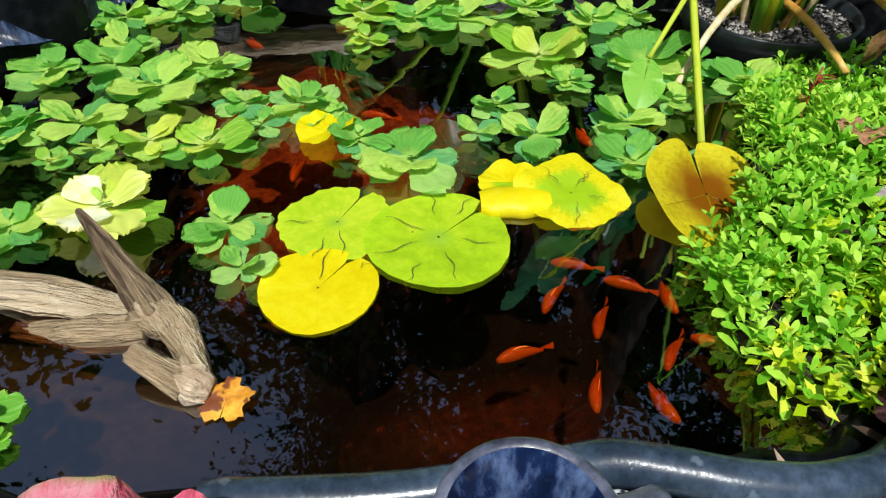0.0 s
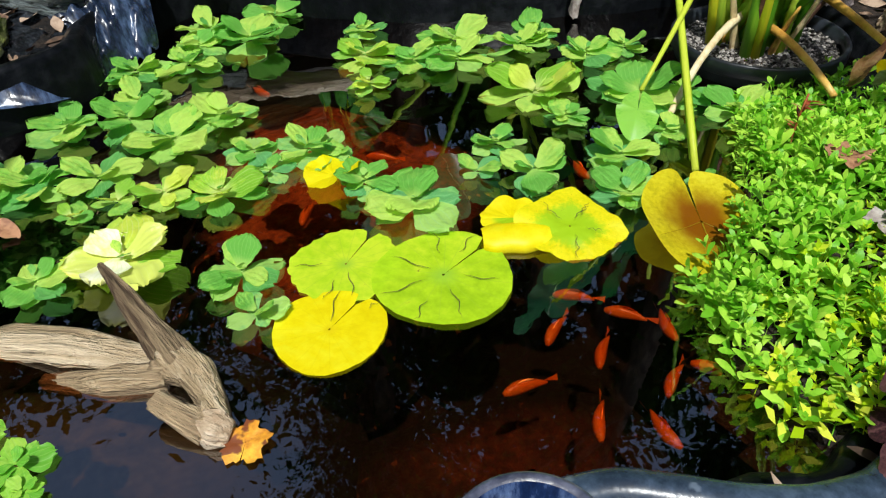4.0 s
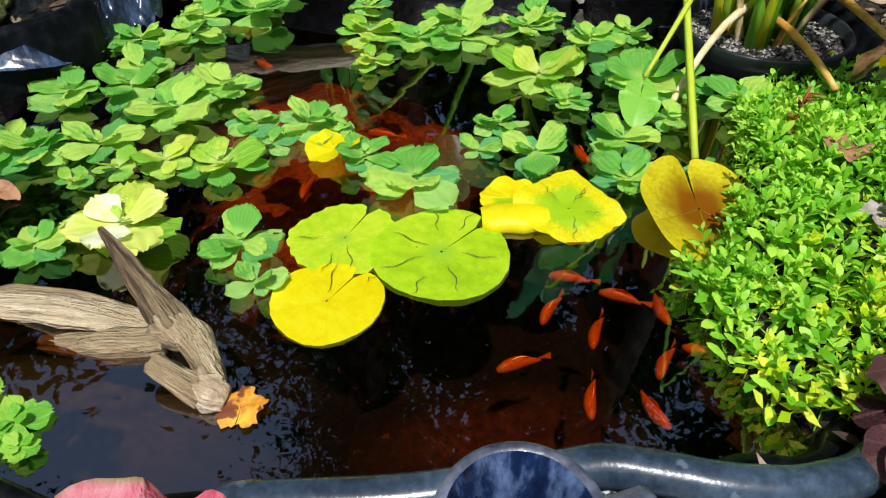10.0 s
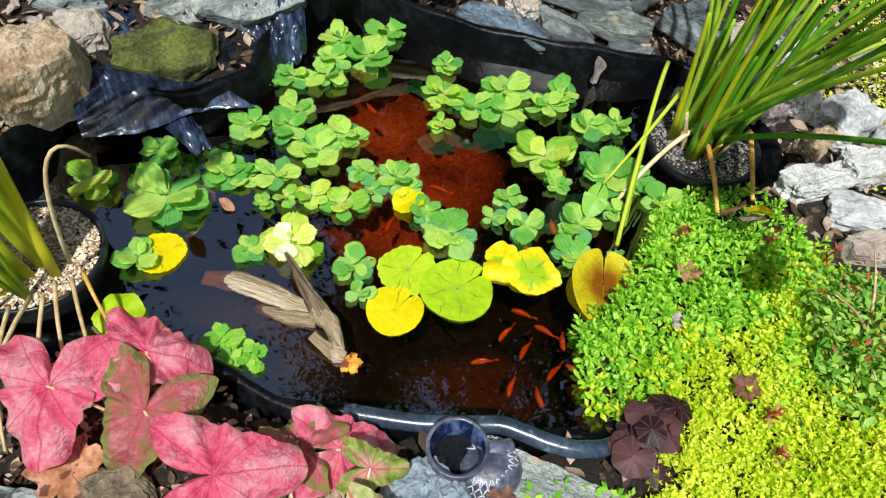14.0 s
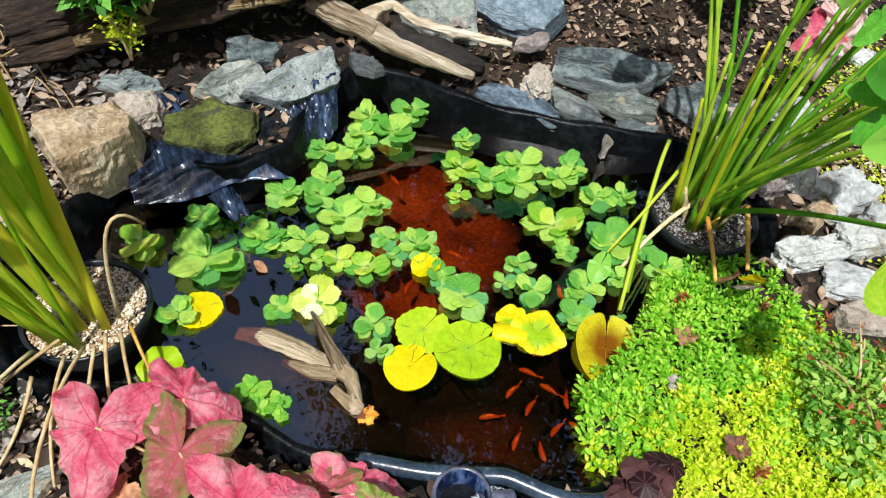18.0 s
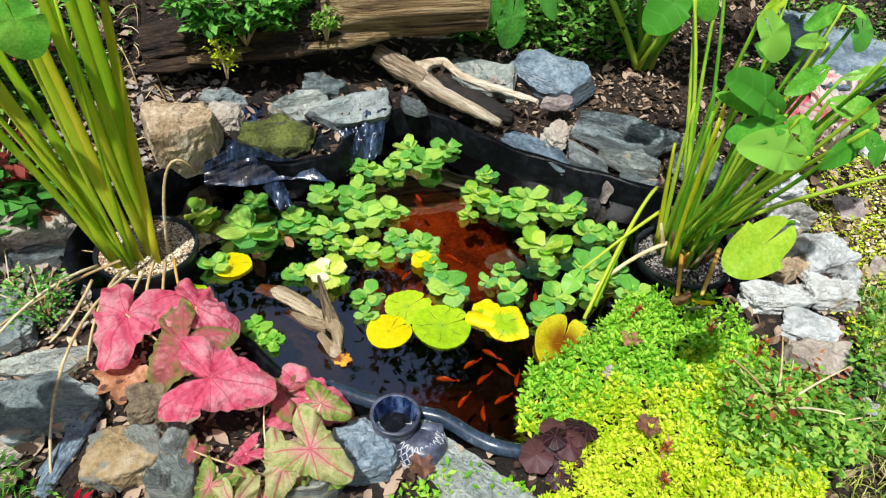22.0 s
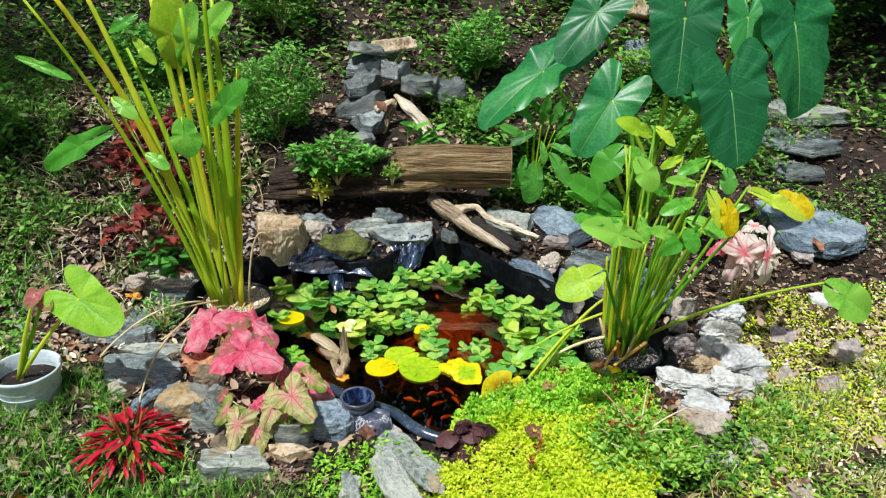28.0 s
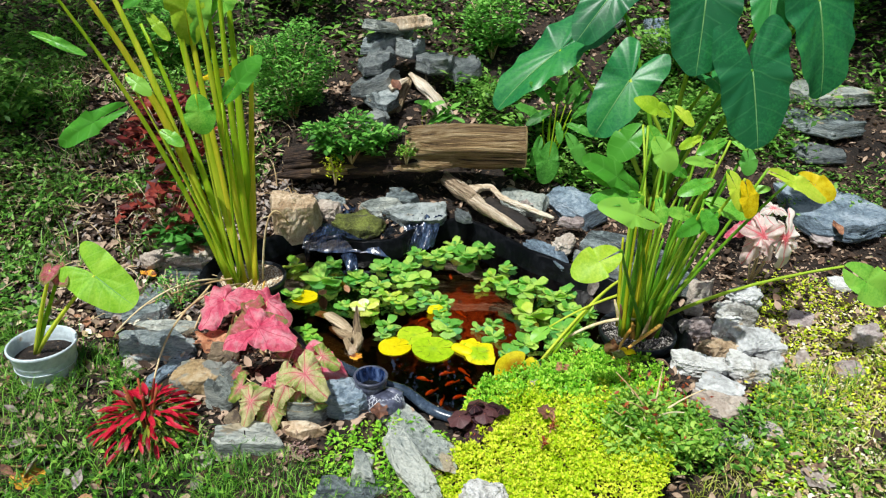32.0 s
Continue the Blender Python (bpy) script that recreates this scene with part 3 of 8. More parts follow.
# ---- mesh tools ----
def add(name, v, f, mat, parent=None, label="", uv=None, smooth=True):
    """One mesh object from arrays of places and faces."""
    me = bpy.data.meshes.new(name)
    v = np.asarray(v, float)
    me.from_pydata(v.tolist(), [], [tuple(int(i) for i in q) for q in f] if not isinstance(f, np.ndarray) else f.tolist())
    if uv is not None:
        layer = me.uv_layers.new()
        idx = np.empty(len(me.loops), np.int32)
        me.loops.foreach_get("vertex_index", idx)
        layer.data.foreach_set("uv", np.asarray(uv, np.float32)[idx].ravel())
    if smooth:
        me.polygons.foreach_set("use_smooth", np.ones(len(me.polygons), bool))
    me.materials.append(M[mat])
    ob = new(name, me)
    if parent is not None:
        ob.parent = parent
    if label:
        ob["label"] = label
    return ob


def share(name, mesh, m, parent=None, mat=None):
    ob = new(name, mesh)
    ob.matrix_basis = m
    if parent is not None:
        ob.parent = parent
    return ob


def thing(name, place, label, category, group="", kind=""):
    ob = new(name)
    ob.location = place
    ob.empty_display_size = 0.05
    return tagged(ob, label, category, group, kind)


def grid_faces(nu, nv):
    i = np.arange(nu - 1)[:, None] * nv + np.arange(nv - 1)
    return np.stack([i, i + 1, i + nv + 1, i + nv], -1).reshape(-1, 4)


def blade(length, width, shape, n=6, k=3, curl=0.0, fold=0.0, wave=0.0, seed=0):
    """A leaf lying along +y: shape(s) is its half width over its length. k rows across."""
    s = np.linspace(0, 1, n)
    a = np.linspace(-1, 1, k)
    w = np.array([shape(x) for x in s])
    x = w[:, None] * a * width / 2
    y = s[:, None] * length * np.ones(k)
    z = curl * length * s[:, None] ** 2 + fold * np.abs(x) + wave * width * np.sin(9 * s[:, None] + 3 * a + seed) * np.abs(a)
    uv = np.stack([np.broadcast_to((a + 1) / 2, x.shape), np.broadcast_to(s[:, None], x.shape)], -1)
    return np.stack([x, y, z], -1).reshape(-1, 3), grid_faces(n, k), uv.reshape(-1, 2)


def fan(radius, nr=5, nt=26, gap=0.06, dome=0.0, wave=0.0, cup=0.0, seed=0, droop=0.0, ribs=0.0, folds=14, ruffle=0.0, crumple=0.0):
    """A leaf round its stalk: radius(angle from the tip) gives its outline; the notch lies at the back.
    ribs: how far it bulges between its folds; ruffle: how wavy its margin is."""
    th = np.linspace(-math.pi + gap, math.pi - gap, nt)
    rr = np.linspace(0.02, 1, nr)
    R = np.array([radius(t) for t in th])
    x = rr[:, None] * R * np.sin(th)
    y = rr[:, None] * R * np.cos(th)
    q = np.hypot(x, y)
    big = max(R)
    z = -dome * q**2 / big + cup * np.abs(x) + wave * big * rr[:, None] ** 2 * np.sin(5 * th + seed) - droop * np.maximum(y, 0) ** 2 / big
    z = z + ribs * q * np.abs(np.sin(folds / 2 * (th + math.pi)))[None, :] * np.sin(np.pi * np.clip(rr, 0, 1))[:, None]
    z = z + ruffle * big * rr[:, None] ** 3 * (np.sin(9 * th + seed) + 0.6 * np.sin(16 * th + 2.3 * seed) + 0.5 * np.sin(3 * th + 1.7 * seed))
    if crumple:
        z = z + crumple * np.array([noise.noise(Vector((2.2 * a, 2.2 * b, seed * 3))) + 0.5 * noise.noise(Vector((5 * a, 5 * b, seed * 3 + 9))) for a, b in zip(x.ravel(), y.ravel())]).reshape(x.shape)
    uv = np.stack([np.broadcast_to(th / (2 * math.pi) + 0.5, x.shape), np.broadcast_to(rr[:, None], x.shape)], -1)
    return np.stack([x, y, z], -1).reshape(-1, 3), grid_faces(nr, nt), uv.reshape(-1, 2)


def tube(points, radii, sides=7, flat=1.0):
    p = np.asarray(points, float)
    n = len(p)
    r = np.broadcast_to(np.asarray(radii, float), (n,))
    d = np.gradient(p, axis=0)
    d /= np.linalg.norm(d, axis=1)[:, None] + 1e-9
    up = np.array([0, 0, 1.0]) if abs(d[:, 2]).mean() < 0.7 else np.array([0, 1.0, 0])
    a = np.cross(d, up)
    a /= np.linalg.norm(a, axis=1)[:, None] + 1e-9
    b = np.cross(a, d)
    t = np.linspace(0, 2 * math.pi, sides, endpoint=False)
    v = p[:, None] + r[:, None, None] * (np.cos(t)[None, :, None] * a[:, None] + flat * np.sin(t)[None, :, None] * b[:, None])
    f = []
    for i in range(n - 1):
        for j in range(sides):
            k = (j + 1) % sides
            f.append((i * sides + j, i * sides + k, (i + 1) * sides + k, (i + 1) * sides + j))
    f.append(tuple(range(sides))[::-1])
    f.append(tuple((n - 1) * sides + j for j in range(sides)))
    return v.reshape(-1, 3), f


def curve(a, b, c, n=9):
    """Places along a bow from a past b to c."""
    t = np.linspace(0, 1, n)[:, None]
    a, b, c = (np.array(q, float) for q in (a, b, c))
    return (1 - t) ** 2 * a + 2 * t * (1 - t) * b + t**2 * c


def joined(pieces):
    vs, fs, off = [], [], 0
    for v, f in pieces:
        vs.append(np.asarray(v))
        fs += [tuple(int(i) + off for i in q) for q in f]
        off += len(v)
    return np.concatenate(vs), fs


def scatter(v, f, place, turn, size):
    """The shape v, f repeated: place (n, 3), turn (n, 3, 3), size (n,) in one pair of arrays."""
    n = len(place)
    w = np.einsum("nij,vj->nvi", turn, v) * np.asarray(size)[:, None, None] + np.asarray(place)[:, None]
    g = np.asarray(f)[None] + (np.arange(n) * len(v))[:, None, None]
    return w.reshape(-1, 3), g.reshape(-1, np.asarray(f).shape[1])


def turns(yaw, tilt, roll=None):
    """Rotations about z by yaw after a tip up by tilt about x and a roll about y."""
    yaw, tilt = np.asarray(yaw, float), np.asarray(tilt, float)
    roll = np.zeros_like(yaw) if roll is None else np.asarray(roll, float)
    o, i = np.zeros_like(yaw), np.ones_like(yaw)
    rz = np.stack([np.cos(yaw), -np.sin(yaw), o, np.sin(yaw), np.cos(yaw), o, o, o, i], -1).reshape(-1, 3, 3)
    rx = np.stack([i, o, o, o, np.cos(tilt), -np.sin(tilt), o, np.sin(tilt), np.cos(tilt)], -1).reshape(-1, 3, 3)
    ry = np.stack([np.cos(roll), o, np.sin(roll), o, i, o, -np.sin(roll), o, np.cos(roll)], -1).reshape(-1, 3, 3)
    return rz @ rx @ ry


def oriented(pos, tip, normal, scale=1.0):
    """A pose that lays a leaf's +y along tip and its face towards normal."""
    y = Vector(tip).normalized()
    z = Vector(normal)
    z = (z - y * z.dot(y)).normalized()
    x = y.cross(z)
    return Matrix.Translation(pos) @ Matrix((x, y, z)).transposed().to_4x4() @ Matrix.Scale(scale, 4)


def rough(x, y, size=1.0, seed=0.0):
    """Smooth unevenness between about -1 and 1 for arrays of places."""
    x, y = np.asarray(x) / size + seed * 3.7, np.asarray(y) / size - seed * 2.3
    return (np.sin(1.7 * x + 0.6 * y) + np.sin(-0.9 * x + 2.1 * y + 1.3) + np.sin(2.9 * x + 1.1 * y + 4) * 0.6 + np.sin(1.3 * x - 3.3 * y + 2) * 0.6) / 3.2


# ---- large structure: ground, pond ----
SHORE = [(-0.48, 0.14), (-0.64, 0.21), (-0.76, 0.31), (-0.77, 0.46), (-0.68, 0.62), (-0.56, 0.71), (-0.48, 0.8), (-0.36, 0.79), (-0.2, 0.7), (-0.02, 0.72), (0.08, 0.84), (0.18, 0.92), (0.27, 0.99),
         (0.37, 0.96), (0.48, 0.83), (0.58, 0.7), (0.71, 0.58), (0.85, 0.48), (0.99, 0.4), (1.13, 0.31), (1.17, 0.1), (1.08, -0.06), (0.9, -0.1),
         (0.74, -0.14), (0.62, -0.2), (0.53, -0.26), (0.44, -0.33), (0.38, -0.42), (0.29, -0.43), (0.21, -0.39), (0.13, -0.33), (0.02, -0.28), (-0.1, -0.2), (-0.24, -0.1), (-0.36, 0.05)]


def spline(p, per=4):
    """A closed smooth line through the places of p."""
    p = np.asarray(p, float)
    out = []
    for i in range(len(p)):
        a, b, c, d = p[i - 1], p[i], p[(i + 1) % len(p)], p[(i + 2) % len(p)]
        for t in np.arange(per) / per:
            out.append(0.5 * (2 * b + (c - a) * t + (2 * a - 5 * b + 4 * c - d) * t**2 + (3 * b - a - 3 * c + d) * t**3))
    return np.array(out)


EDGE = spline(SHORE)
_n = np.roll(EDGE, -1, 0) - np.roll(EDGE, 1, 0)
NORMAL = np.stack([-_n[:, 1], _n[:, 0]], -1) / np.linalg.norm(_n, axis=1)[:, None]   # the shore runs clockwise: this points outward


def inside(x, y, grow=0.0):
    """Whether places lie in the pond, its shore moved out by grow."""
    x, y = np.asarray(x, float), np.asarray(y, float)
    p = EDGE + NORMAL * grow
    q = np.roll(p, -1, 0)
    hit = np.zeros(x.shape, bool)
    for (x0, y0), (x1, y1) in zip(p, q):
        if abs(y1 - y0) < 1e-9:
            continue
        cross = ((y0 > y) != (y1 > y)) & (x < (x1 - x0) * (y - y0) / (y1 - y0) + x0)
        hit ^= cross
    return hit


def smooth(v, a, b):
    t = np.clip((np.asarray(v, float) - a) / (b - a), 0, 1)
    return t * t * (3 - 2 * t)


def height(x, y):
    """The ground's height: a bank round the pond, rising behind it into a wooded slope."""
    x, y = np.asarray(x, float), np.asarray(y, float)
    z = 0.03 + 0.1 * smooth(y, 0.55, 1.05) + 0.3 * smooth(y, 1.1, 2.0) + 0.34 * np.maximum(y - 1.9, 0) * smooth(y, 1.9, 3)
    z = z - 0.3 * np.maximum(y - 9, 0) * smooth(y, 9, 12)
    z = z + 0.12 * smooth(-x, 0.9, 2.2) * smooth(y, 0.0, 1.2) - 0.05 * smooth(-y, 0.45, 0.9) + 0.04 * smooth(x, 1.3, 2.2)
    return z + 0.012 * rough(x, y, 0.16) + 0.03 * rough(x, y, 0.9, 2) * smooth(np.hypot(x - 0.3, y - 0.3), 1.0, 2.0)


def span(parts):
    return np.unique(np.concatenate([np.linspace(*p) for p in parts]))


gx = span([(-400, -40, 7), (-40, -8, 9), (-8, -1.8, 26), (-1.8, 2.6, 126), (2.6, 9, 26), (9, 40, 9), (40, 400, 7)])
gy = span([(-400, -40, 7), (-40, -6, 9), (-6, -1.2, 16), (-1.2, 2.4, 104), (2.4, 9, 40), (9, 40, 9), (40, 400, 7)])
GX, GY = np.meshgrid(gx, gy, indexing="ij")
GZ = np.where(inside(GX, GY, 0.032), -0.45, height(GX, GY))
tagged(add("ground", np.stack([GX, GY, GZ], -1).reshape(-1, 3), grid_faces(len(gx), len(gy)), "soil"),
       "dark brown garden soil sloping up behind the pond", "ground", kind="structure")


def lip(k):
    x, y = EDGE[k]
    return 0.022 + 0.023 * smooth(y, -0.15, 0.1) + 0.045 * smooth(y, 0.25, 0.5)


rim_z = np.array([lip(k) for k in range(len(EDGE))])
rings = []
for out, z in ((-0.1, -0.34), (-0.04, -0.2), (-0.012, -0.04), (0.0, None), (0.006, 0.007), (0.016, 0.009), (0.026, 0.004), (0.03, -0.006), (0.05, -0.05)):
    h = rim_z if z is None else (rim_z + z if out > 0 else np.full(len(EDGE), z))
    wob = 0.006 * np.sin(np.arange(len(EDGE)) * 1.3 + out * 40)
    rings.append(np.column_stack([EDGE + NORMAL * (out + wob[:, None] * (out > -0.1)), h]))
nr = len(EDGE)
basin_f = [(i * nr + j, i * nr + (j + 1) % nr, (i + 1) * nr + (j + 1) % nr, (i + 1) * nr + j) for i in range(len(rings) - 1) for j in range(nr)]
basin = tagged(add("pond_basin", np.concatenate(rings), basin_f, "liner"), "black rubber pond liner with a wet shining rim", "pond liner", kind="structure")
floor_v = np.concatenate([rings[0], [[*EDGE.mean(0), -0.33]]])
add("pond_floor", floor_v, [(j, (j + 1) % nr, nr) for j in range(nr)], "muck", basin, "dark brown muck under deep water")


def silt_bed(name, outline, depth, mat, label):
    """A soft mound of silt under the water."""
    bed = spline(outline, 6)
    bc = bed.mean(0)
    bl = len(bed)
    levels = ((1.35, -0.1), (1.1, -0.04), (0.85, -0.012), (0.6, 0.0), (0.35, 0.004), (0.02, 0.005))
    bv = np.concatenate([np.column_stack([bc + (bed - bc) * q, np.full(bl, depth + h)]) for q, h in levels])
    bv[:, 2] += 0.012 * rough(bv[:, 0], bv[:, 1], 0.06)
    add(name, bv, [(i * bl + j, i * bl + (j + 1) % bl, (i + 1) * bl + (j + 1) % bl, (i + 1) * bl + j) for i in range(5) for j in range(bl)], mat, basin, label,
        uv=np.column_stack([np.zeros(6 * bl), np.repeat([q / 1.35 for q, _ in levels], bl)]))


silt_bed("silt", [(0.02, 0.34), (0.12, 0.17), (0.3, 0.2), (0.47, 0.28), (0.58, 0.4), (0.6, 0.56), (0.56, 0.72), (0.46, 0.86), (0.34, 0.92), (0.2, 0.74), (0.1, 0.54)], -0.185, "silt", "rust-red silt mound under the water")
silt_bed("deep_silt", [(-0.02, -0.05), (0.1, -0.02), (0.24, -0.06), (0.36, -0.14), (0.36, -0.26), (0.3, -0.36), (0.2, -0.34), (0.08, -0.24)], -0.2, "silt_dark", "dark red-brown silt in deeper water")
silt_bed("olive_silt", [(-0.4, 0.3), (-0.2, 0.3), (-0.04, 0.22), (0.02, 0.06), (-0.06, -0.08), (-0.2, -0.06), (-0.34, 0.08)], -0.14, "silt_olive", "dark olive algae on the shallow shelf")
water_v = np.concatenate([np.column_stack([EDGE - NORMAL * 0.002, np.zeros(nr)]), [[*EDGE.mean(0), 0.0]]])
tagged(add("water", water_v, [((j + 1) % nr, j, nr) for j in range(nr)], "water", smooth=False),
       "still dark tea-brown pond water reflecting trees and sky", "water", kind="structure")


# ---- stones ----
def rock_mesh(size, seed, blocky=0.55, n=9, jag=0.13, layered=0.0):
    """A broken stone: a rounded block with uneven faces. Its foot lies at z 0."""
    g = np.linspace(-1, 1, n)
    a, b = np.meshgrid(g, g, indexing="ij")
    vs, fs = [], []
    for k in range(6):
        one = np.full_like(a, 1.0 if k % 2 else -1.0)
        q = {0: (one, a, b), 1: (a, one, b), 2: (a, b, one)}[k // 2]
        fl = grid_faces(n, n)
        if (k % 2 == 0) != (k // 2 == 1):
            fl = fl[:, ::-1]
        fs.append(fl + k * n * n)
        vs.append(np.stack(q, -1).reshape(-1, 3))
    v = np.concatenate(vs)
    v, back = np.unique(np.round(v, 5), axis=0, return_inverse=True)
    fs = [np.asarray(back).reshape(-1)[np.concatenate(fs)]]
    d = v / np.linalg.norm(v, axis=1)[:, None]
    v = blocky * v * 0.86 + (1 - blocky) * d
    off = Vector((seed * 3.1, seed * 1.7, seed * 5.3))
    move = np.array([noise.noise(Vector(p) * 1.1 + off) + 0.5 * noise.noise(Vector(p) * 2.7 + off) + 0.35 * noise.noise(Vector(p) * 6 + off) + 0.2 * noise.noise(Vector(p) * 13 + off) for p in d])
    side = np.array([noise.noise(Vector((p[0], p[1], 0)) * 0.9 + off) for p in d])
    v = v * (1 + jag * move[:, None] * 1.6)
    v[:, :2] *= 1 + 0.3 * side[:, None]
    v[:, 2] = np.round(v[:, 2] * 4 + move) / 4 * layered + v[:, 2] * (1 - layered)
    v *= np.asarray(size) / 2 / 0.92
    v[:, 2] += size[2] * 0.45
    return v, np.concatenate(fs)


def slab_mesh(size, seed):
    """A flat broken slab: an angular outline, split edges in layers, an uneven top. Its foot lies at z 0."""
    rnd = random.Random(seed * 7 + 1)
    nt = 56
    th = np.linspace(0, 2 * math.pi, nt, endpoint=False)
    cut = [k * 2 * math.pi / 6 + rnd.uniform(-0.42, 0.42) for k in range(6)]
    r = np.min([rnd.uniform(0.76, 1.0) / np.maximum(np.cos(th - c), 0.3) for c in cut], axis=0)
    r = np.minimum(r, 1.2) * np.array([1 + 0.05 * noise.noise(Vector((3 * math.cos(a), 3 * math.sin(a), seed))) + 0.035 * noise.noise(Vector((9 * math.cos(a), 9 * math.sin(a), seed))) for a in th])
    r = r / (0.6 * r.max() + 0.4 * np.median(r))
    off = Vector((seed * 2.7, seed * 1.3, seed * 4.9))
    rings = [(0.86, 0.0), (0.97, 0.1), (1.0, 0.3), (0.97, 0.36), (0.99, 0.55), (0.95, 0.62), (0.965, 0.84), (0.945, 0.97), (0.945, 0.97), (0.915, 1.0), (0.8, 1.02), (0.6, 1.03), (0.38, 1.03), (0.18, 1.03), (0.02, 1.03)]
    v = []
    for q, h in rings:
        for a, rr in zip(th, r):
            x, y = q * rr * math.cos(a), q * rr * math.sin(a)
            side = 0.05 * noise.noise(Vector((2.4 * x, 2.4 * y, h * 5)) + off) + 0.025 * noise.noise(Vector((7 * x, 7 * y, h * 9)) + off) if 0.0 < h < 1.0 else 0.0
            ledge = noise.noise(Vector((1.1 * x, 1.9 * y, 3)) + off)
            up = 0.14 * noise.noise(Vector((1.3 * x, 1.3 * y, 0)) + off) + 0.3 * float(smooth(ledge, 0.02, 0.08)) * (h > 0.9) - 0.12 * float(smooth(-ledge, 0.2, 0.24)) * (h > 0.9) + 0.06 * noise.noise(Vector((5 * x, 3 * y, 1)) + off)
            v.append((x * (1 + side), y * (1 + side), h + up * (h > 0.5)))
    v = np.array(v) * (size[0] / 2, size[1] / 2, size[2] / 1.06)
    f = [(i * nt + j, i * nt + (j + 1) % nt, (i + 1) * nt + (j + 1) % nt, (i + 1) * nt + j) for i in range(len(rings) - 1) if i != 7 for j in range(nt)]
    f.append(tuple(range(nt))[::-1])
    return v, f


ROCK_WORDS = {"slate": "grey layered slate", "slatepale": "pale grey-green weathered slate", "slatedark": "dark wet slate", "blue": "blue-grey slate",
              "tan": "rough tan sandstone", "ochre": "rounded ochre and grey", "brown": "small brown", "pale": "pale pinkish-tan", "pinkgray": "pinkish grey",
              "white": "bright white quartz", "whitegray": "grey-white quartz", "moss": "moss-covered flat"}
stone_count = [0]


def rock(name, place, size, mat, yaw=0.0, tip=0.0, words="", blocky=0.5, jag=0.13):
    stone_count[0] += 1
    s = stone_count[0]
    flat = name in ("slate_slab", "mossy_slab", "slate_chip", "tan_slab", "pale_flat_rock", "pink_rock") or (name == "slate_boulder" and size[2] < 0.11)
    if flat:
        v, f = slab_mesh((size[0] * 1.06, size[1] * 1.06, max(size[2], 0.034)), s)
    else:
        v, f = rock_mesh((size[0] * 1.06, size[1] * 1.06, size[2]), s, blocky, 17, jag, 0.3 if "slate" in name else 0.0)
    ob = add(name, v, f, mat, smooth=flat or mat == "ochre")
    z = place[2] if inside(place[0], place[1], 0.03) else max(place[2], float(height(place[0], place[1])) - 0.22 * size[2])
    ob.matrix_basis = pose(place[0], place[1], z - 0.008, tip, 0, yaw)
    shape = {"slate_slab": "slab lying by the pond", "slate_boulder": "boulder on the pond's edge", "slate_shard": "long pointed shard", "slate_chip": "thin chip on other stones",
             "round_stone": "stone among slates", "small_stone": "stone on the soil", "tan_rock": "upright rock beside the liner", "white_rock": "rock in a sunlit pile"}
    return tagged(ob, words or f"{ROCK_WORDS[mat]} {shape.get(name, 'stone at the pond edge')}", "rock", "stones round the pond")


rock("tan_rock", (-0.482, 0.85, 0.05), (0.2, 0.16, 0.24), "tan", 8, 12, blocky=0.7, jag=0.1)
rock("slate_slab", (0.710, 0.670, 0.055), (0.297, 0.110, 0.045), "blue", -53, 14)
rock("slate_slab", (0.871, 0.597, 0.050), (0.236, 0.080, 0.040), "slatedark", -66, 10)
rock("slate_slab", (1.010, 0.552, 0.065), (0.248, 0.100, 0.045), "slatepale", -43, 12)
rock("slate_slab", (1.006, 0.456, 0.035), (0.154, 0.080, 0.040), "slatedark", -41, 8)
rock("slate_slab", (1.037, 0.698, 0.080), (0.403, 0.200, 0.070), "slate", -36, 16)
rock("slate_slab", (1.230, 0.447, 0.070), (0.259, 0.160, 0.050), "slate", -52, 8)
rock("slate_slab", (-0.010, 1.107, 0.140), (0.185, 0.110, 0.050), "slate", -18, 26)
rock("slate_slab", (-0.092, 1.002, 0.105), (0.234, 0.130, 0.045), "slatepale", 19, 26)
rock("slate_slab", (0.097, 0.96, 0.12), (0.34, 0.180, 0.045), "slate", 25, 26)
rock("slate_slab", (-0.361, 1.098, 0.105), (0.232, 0.090, 0.035), "slate", -23, 14)
rock("slate_slab", (0.311, 0.968, 0.115), (0.143, 0.070, 0.035), "slatedark", -61, 8)
rock("mossy_slab", (-0.194, 0.858, 0.055), (0.291, 0.170, 0.050), "moss", -22, 14)
rock("slate_boulder", (0.904, 1.030, 0.130), (0.363, 0.240, 0.090), "blue", -59, 22)
rock("slate_boulder", (0.629, 1.097, 0.130), (0.280, 0.200, 0.070), "slatepale", -38, 22)
rock("slate_chip", (0.824, 0.836, 0.160), (0.118, 0.060, 0.030), "pinkgray", -11, 10)
rock("pink_chunk", (0.774, 0.704, 0.090), (0.095, 0.085, 0.075), "pale", 20, 8, blocky=0.4, jag=0.2)
rock("white_rock", (1.156, -0.133, 0.000), (0.207, 0.085, 0.090), "white", -8, 4, blocky=0.55, jag=0.2)
rock("white_rock", (1.399, 0.008, 0.000), (0.175, 0.116, 0.100), "whitegray", 12, 8, blocky=0.55, jag=0.2)
rock("white_rock", (1.335, -0.150, 0.000), (0.141, 0.102, 0.100), "white", -20, 6, blocky=0.55, jag=0.2)
rock("tan_rock", (1.263, -0.032, 0.000), (0.119, 0.065, 0.080), "tan", 5, 0, blocky=0.55, jag=0.2)
rock("white_rock", (1.338, 0.102, 0.000), (0.099, 0.077, 0.100), "white", 30, 4, blocky=0.55, jag=0.2)
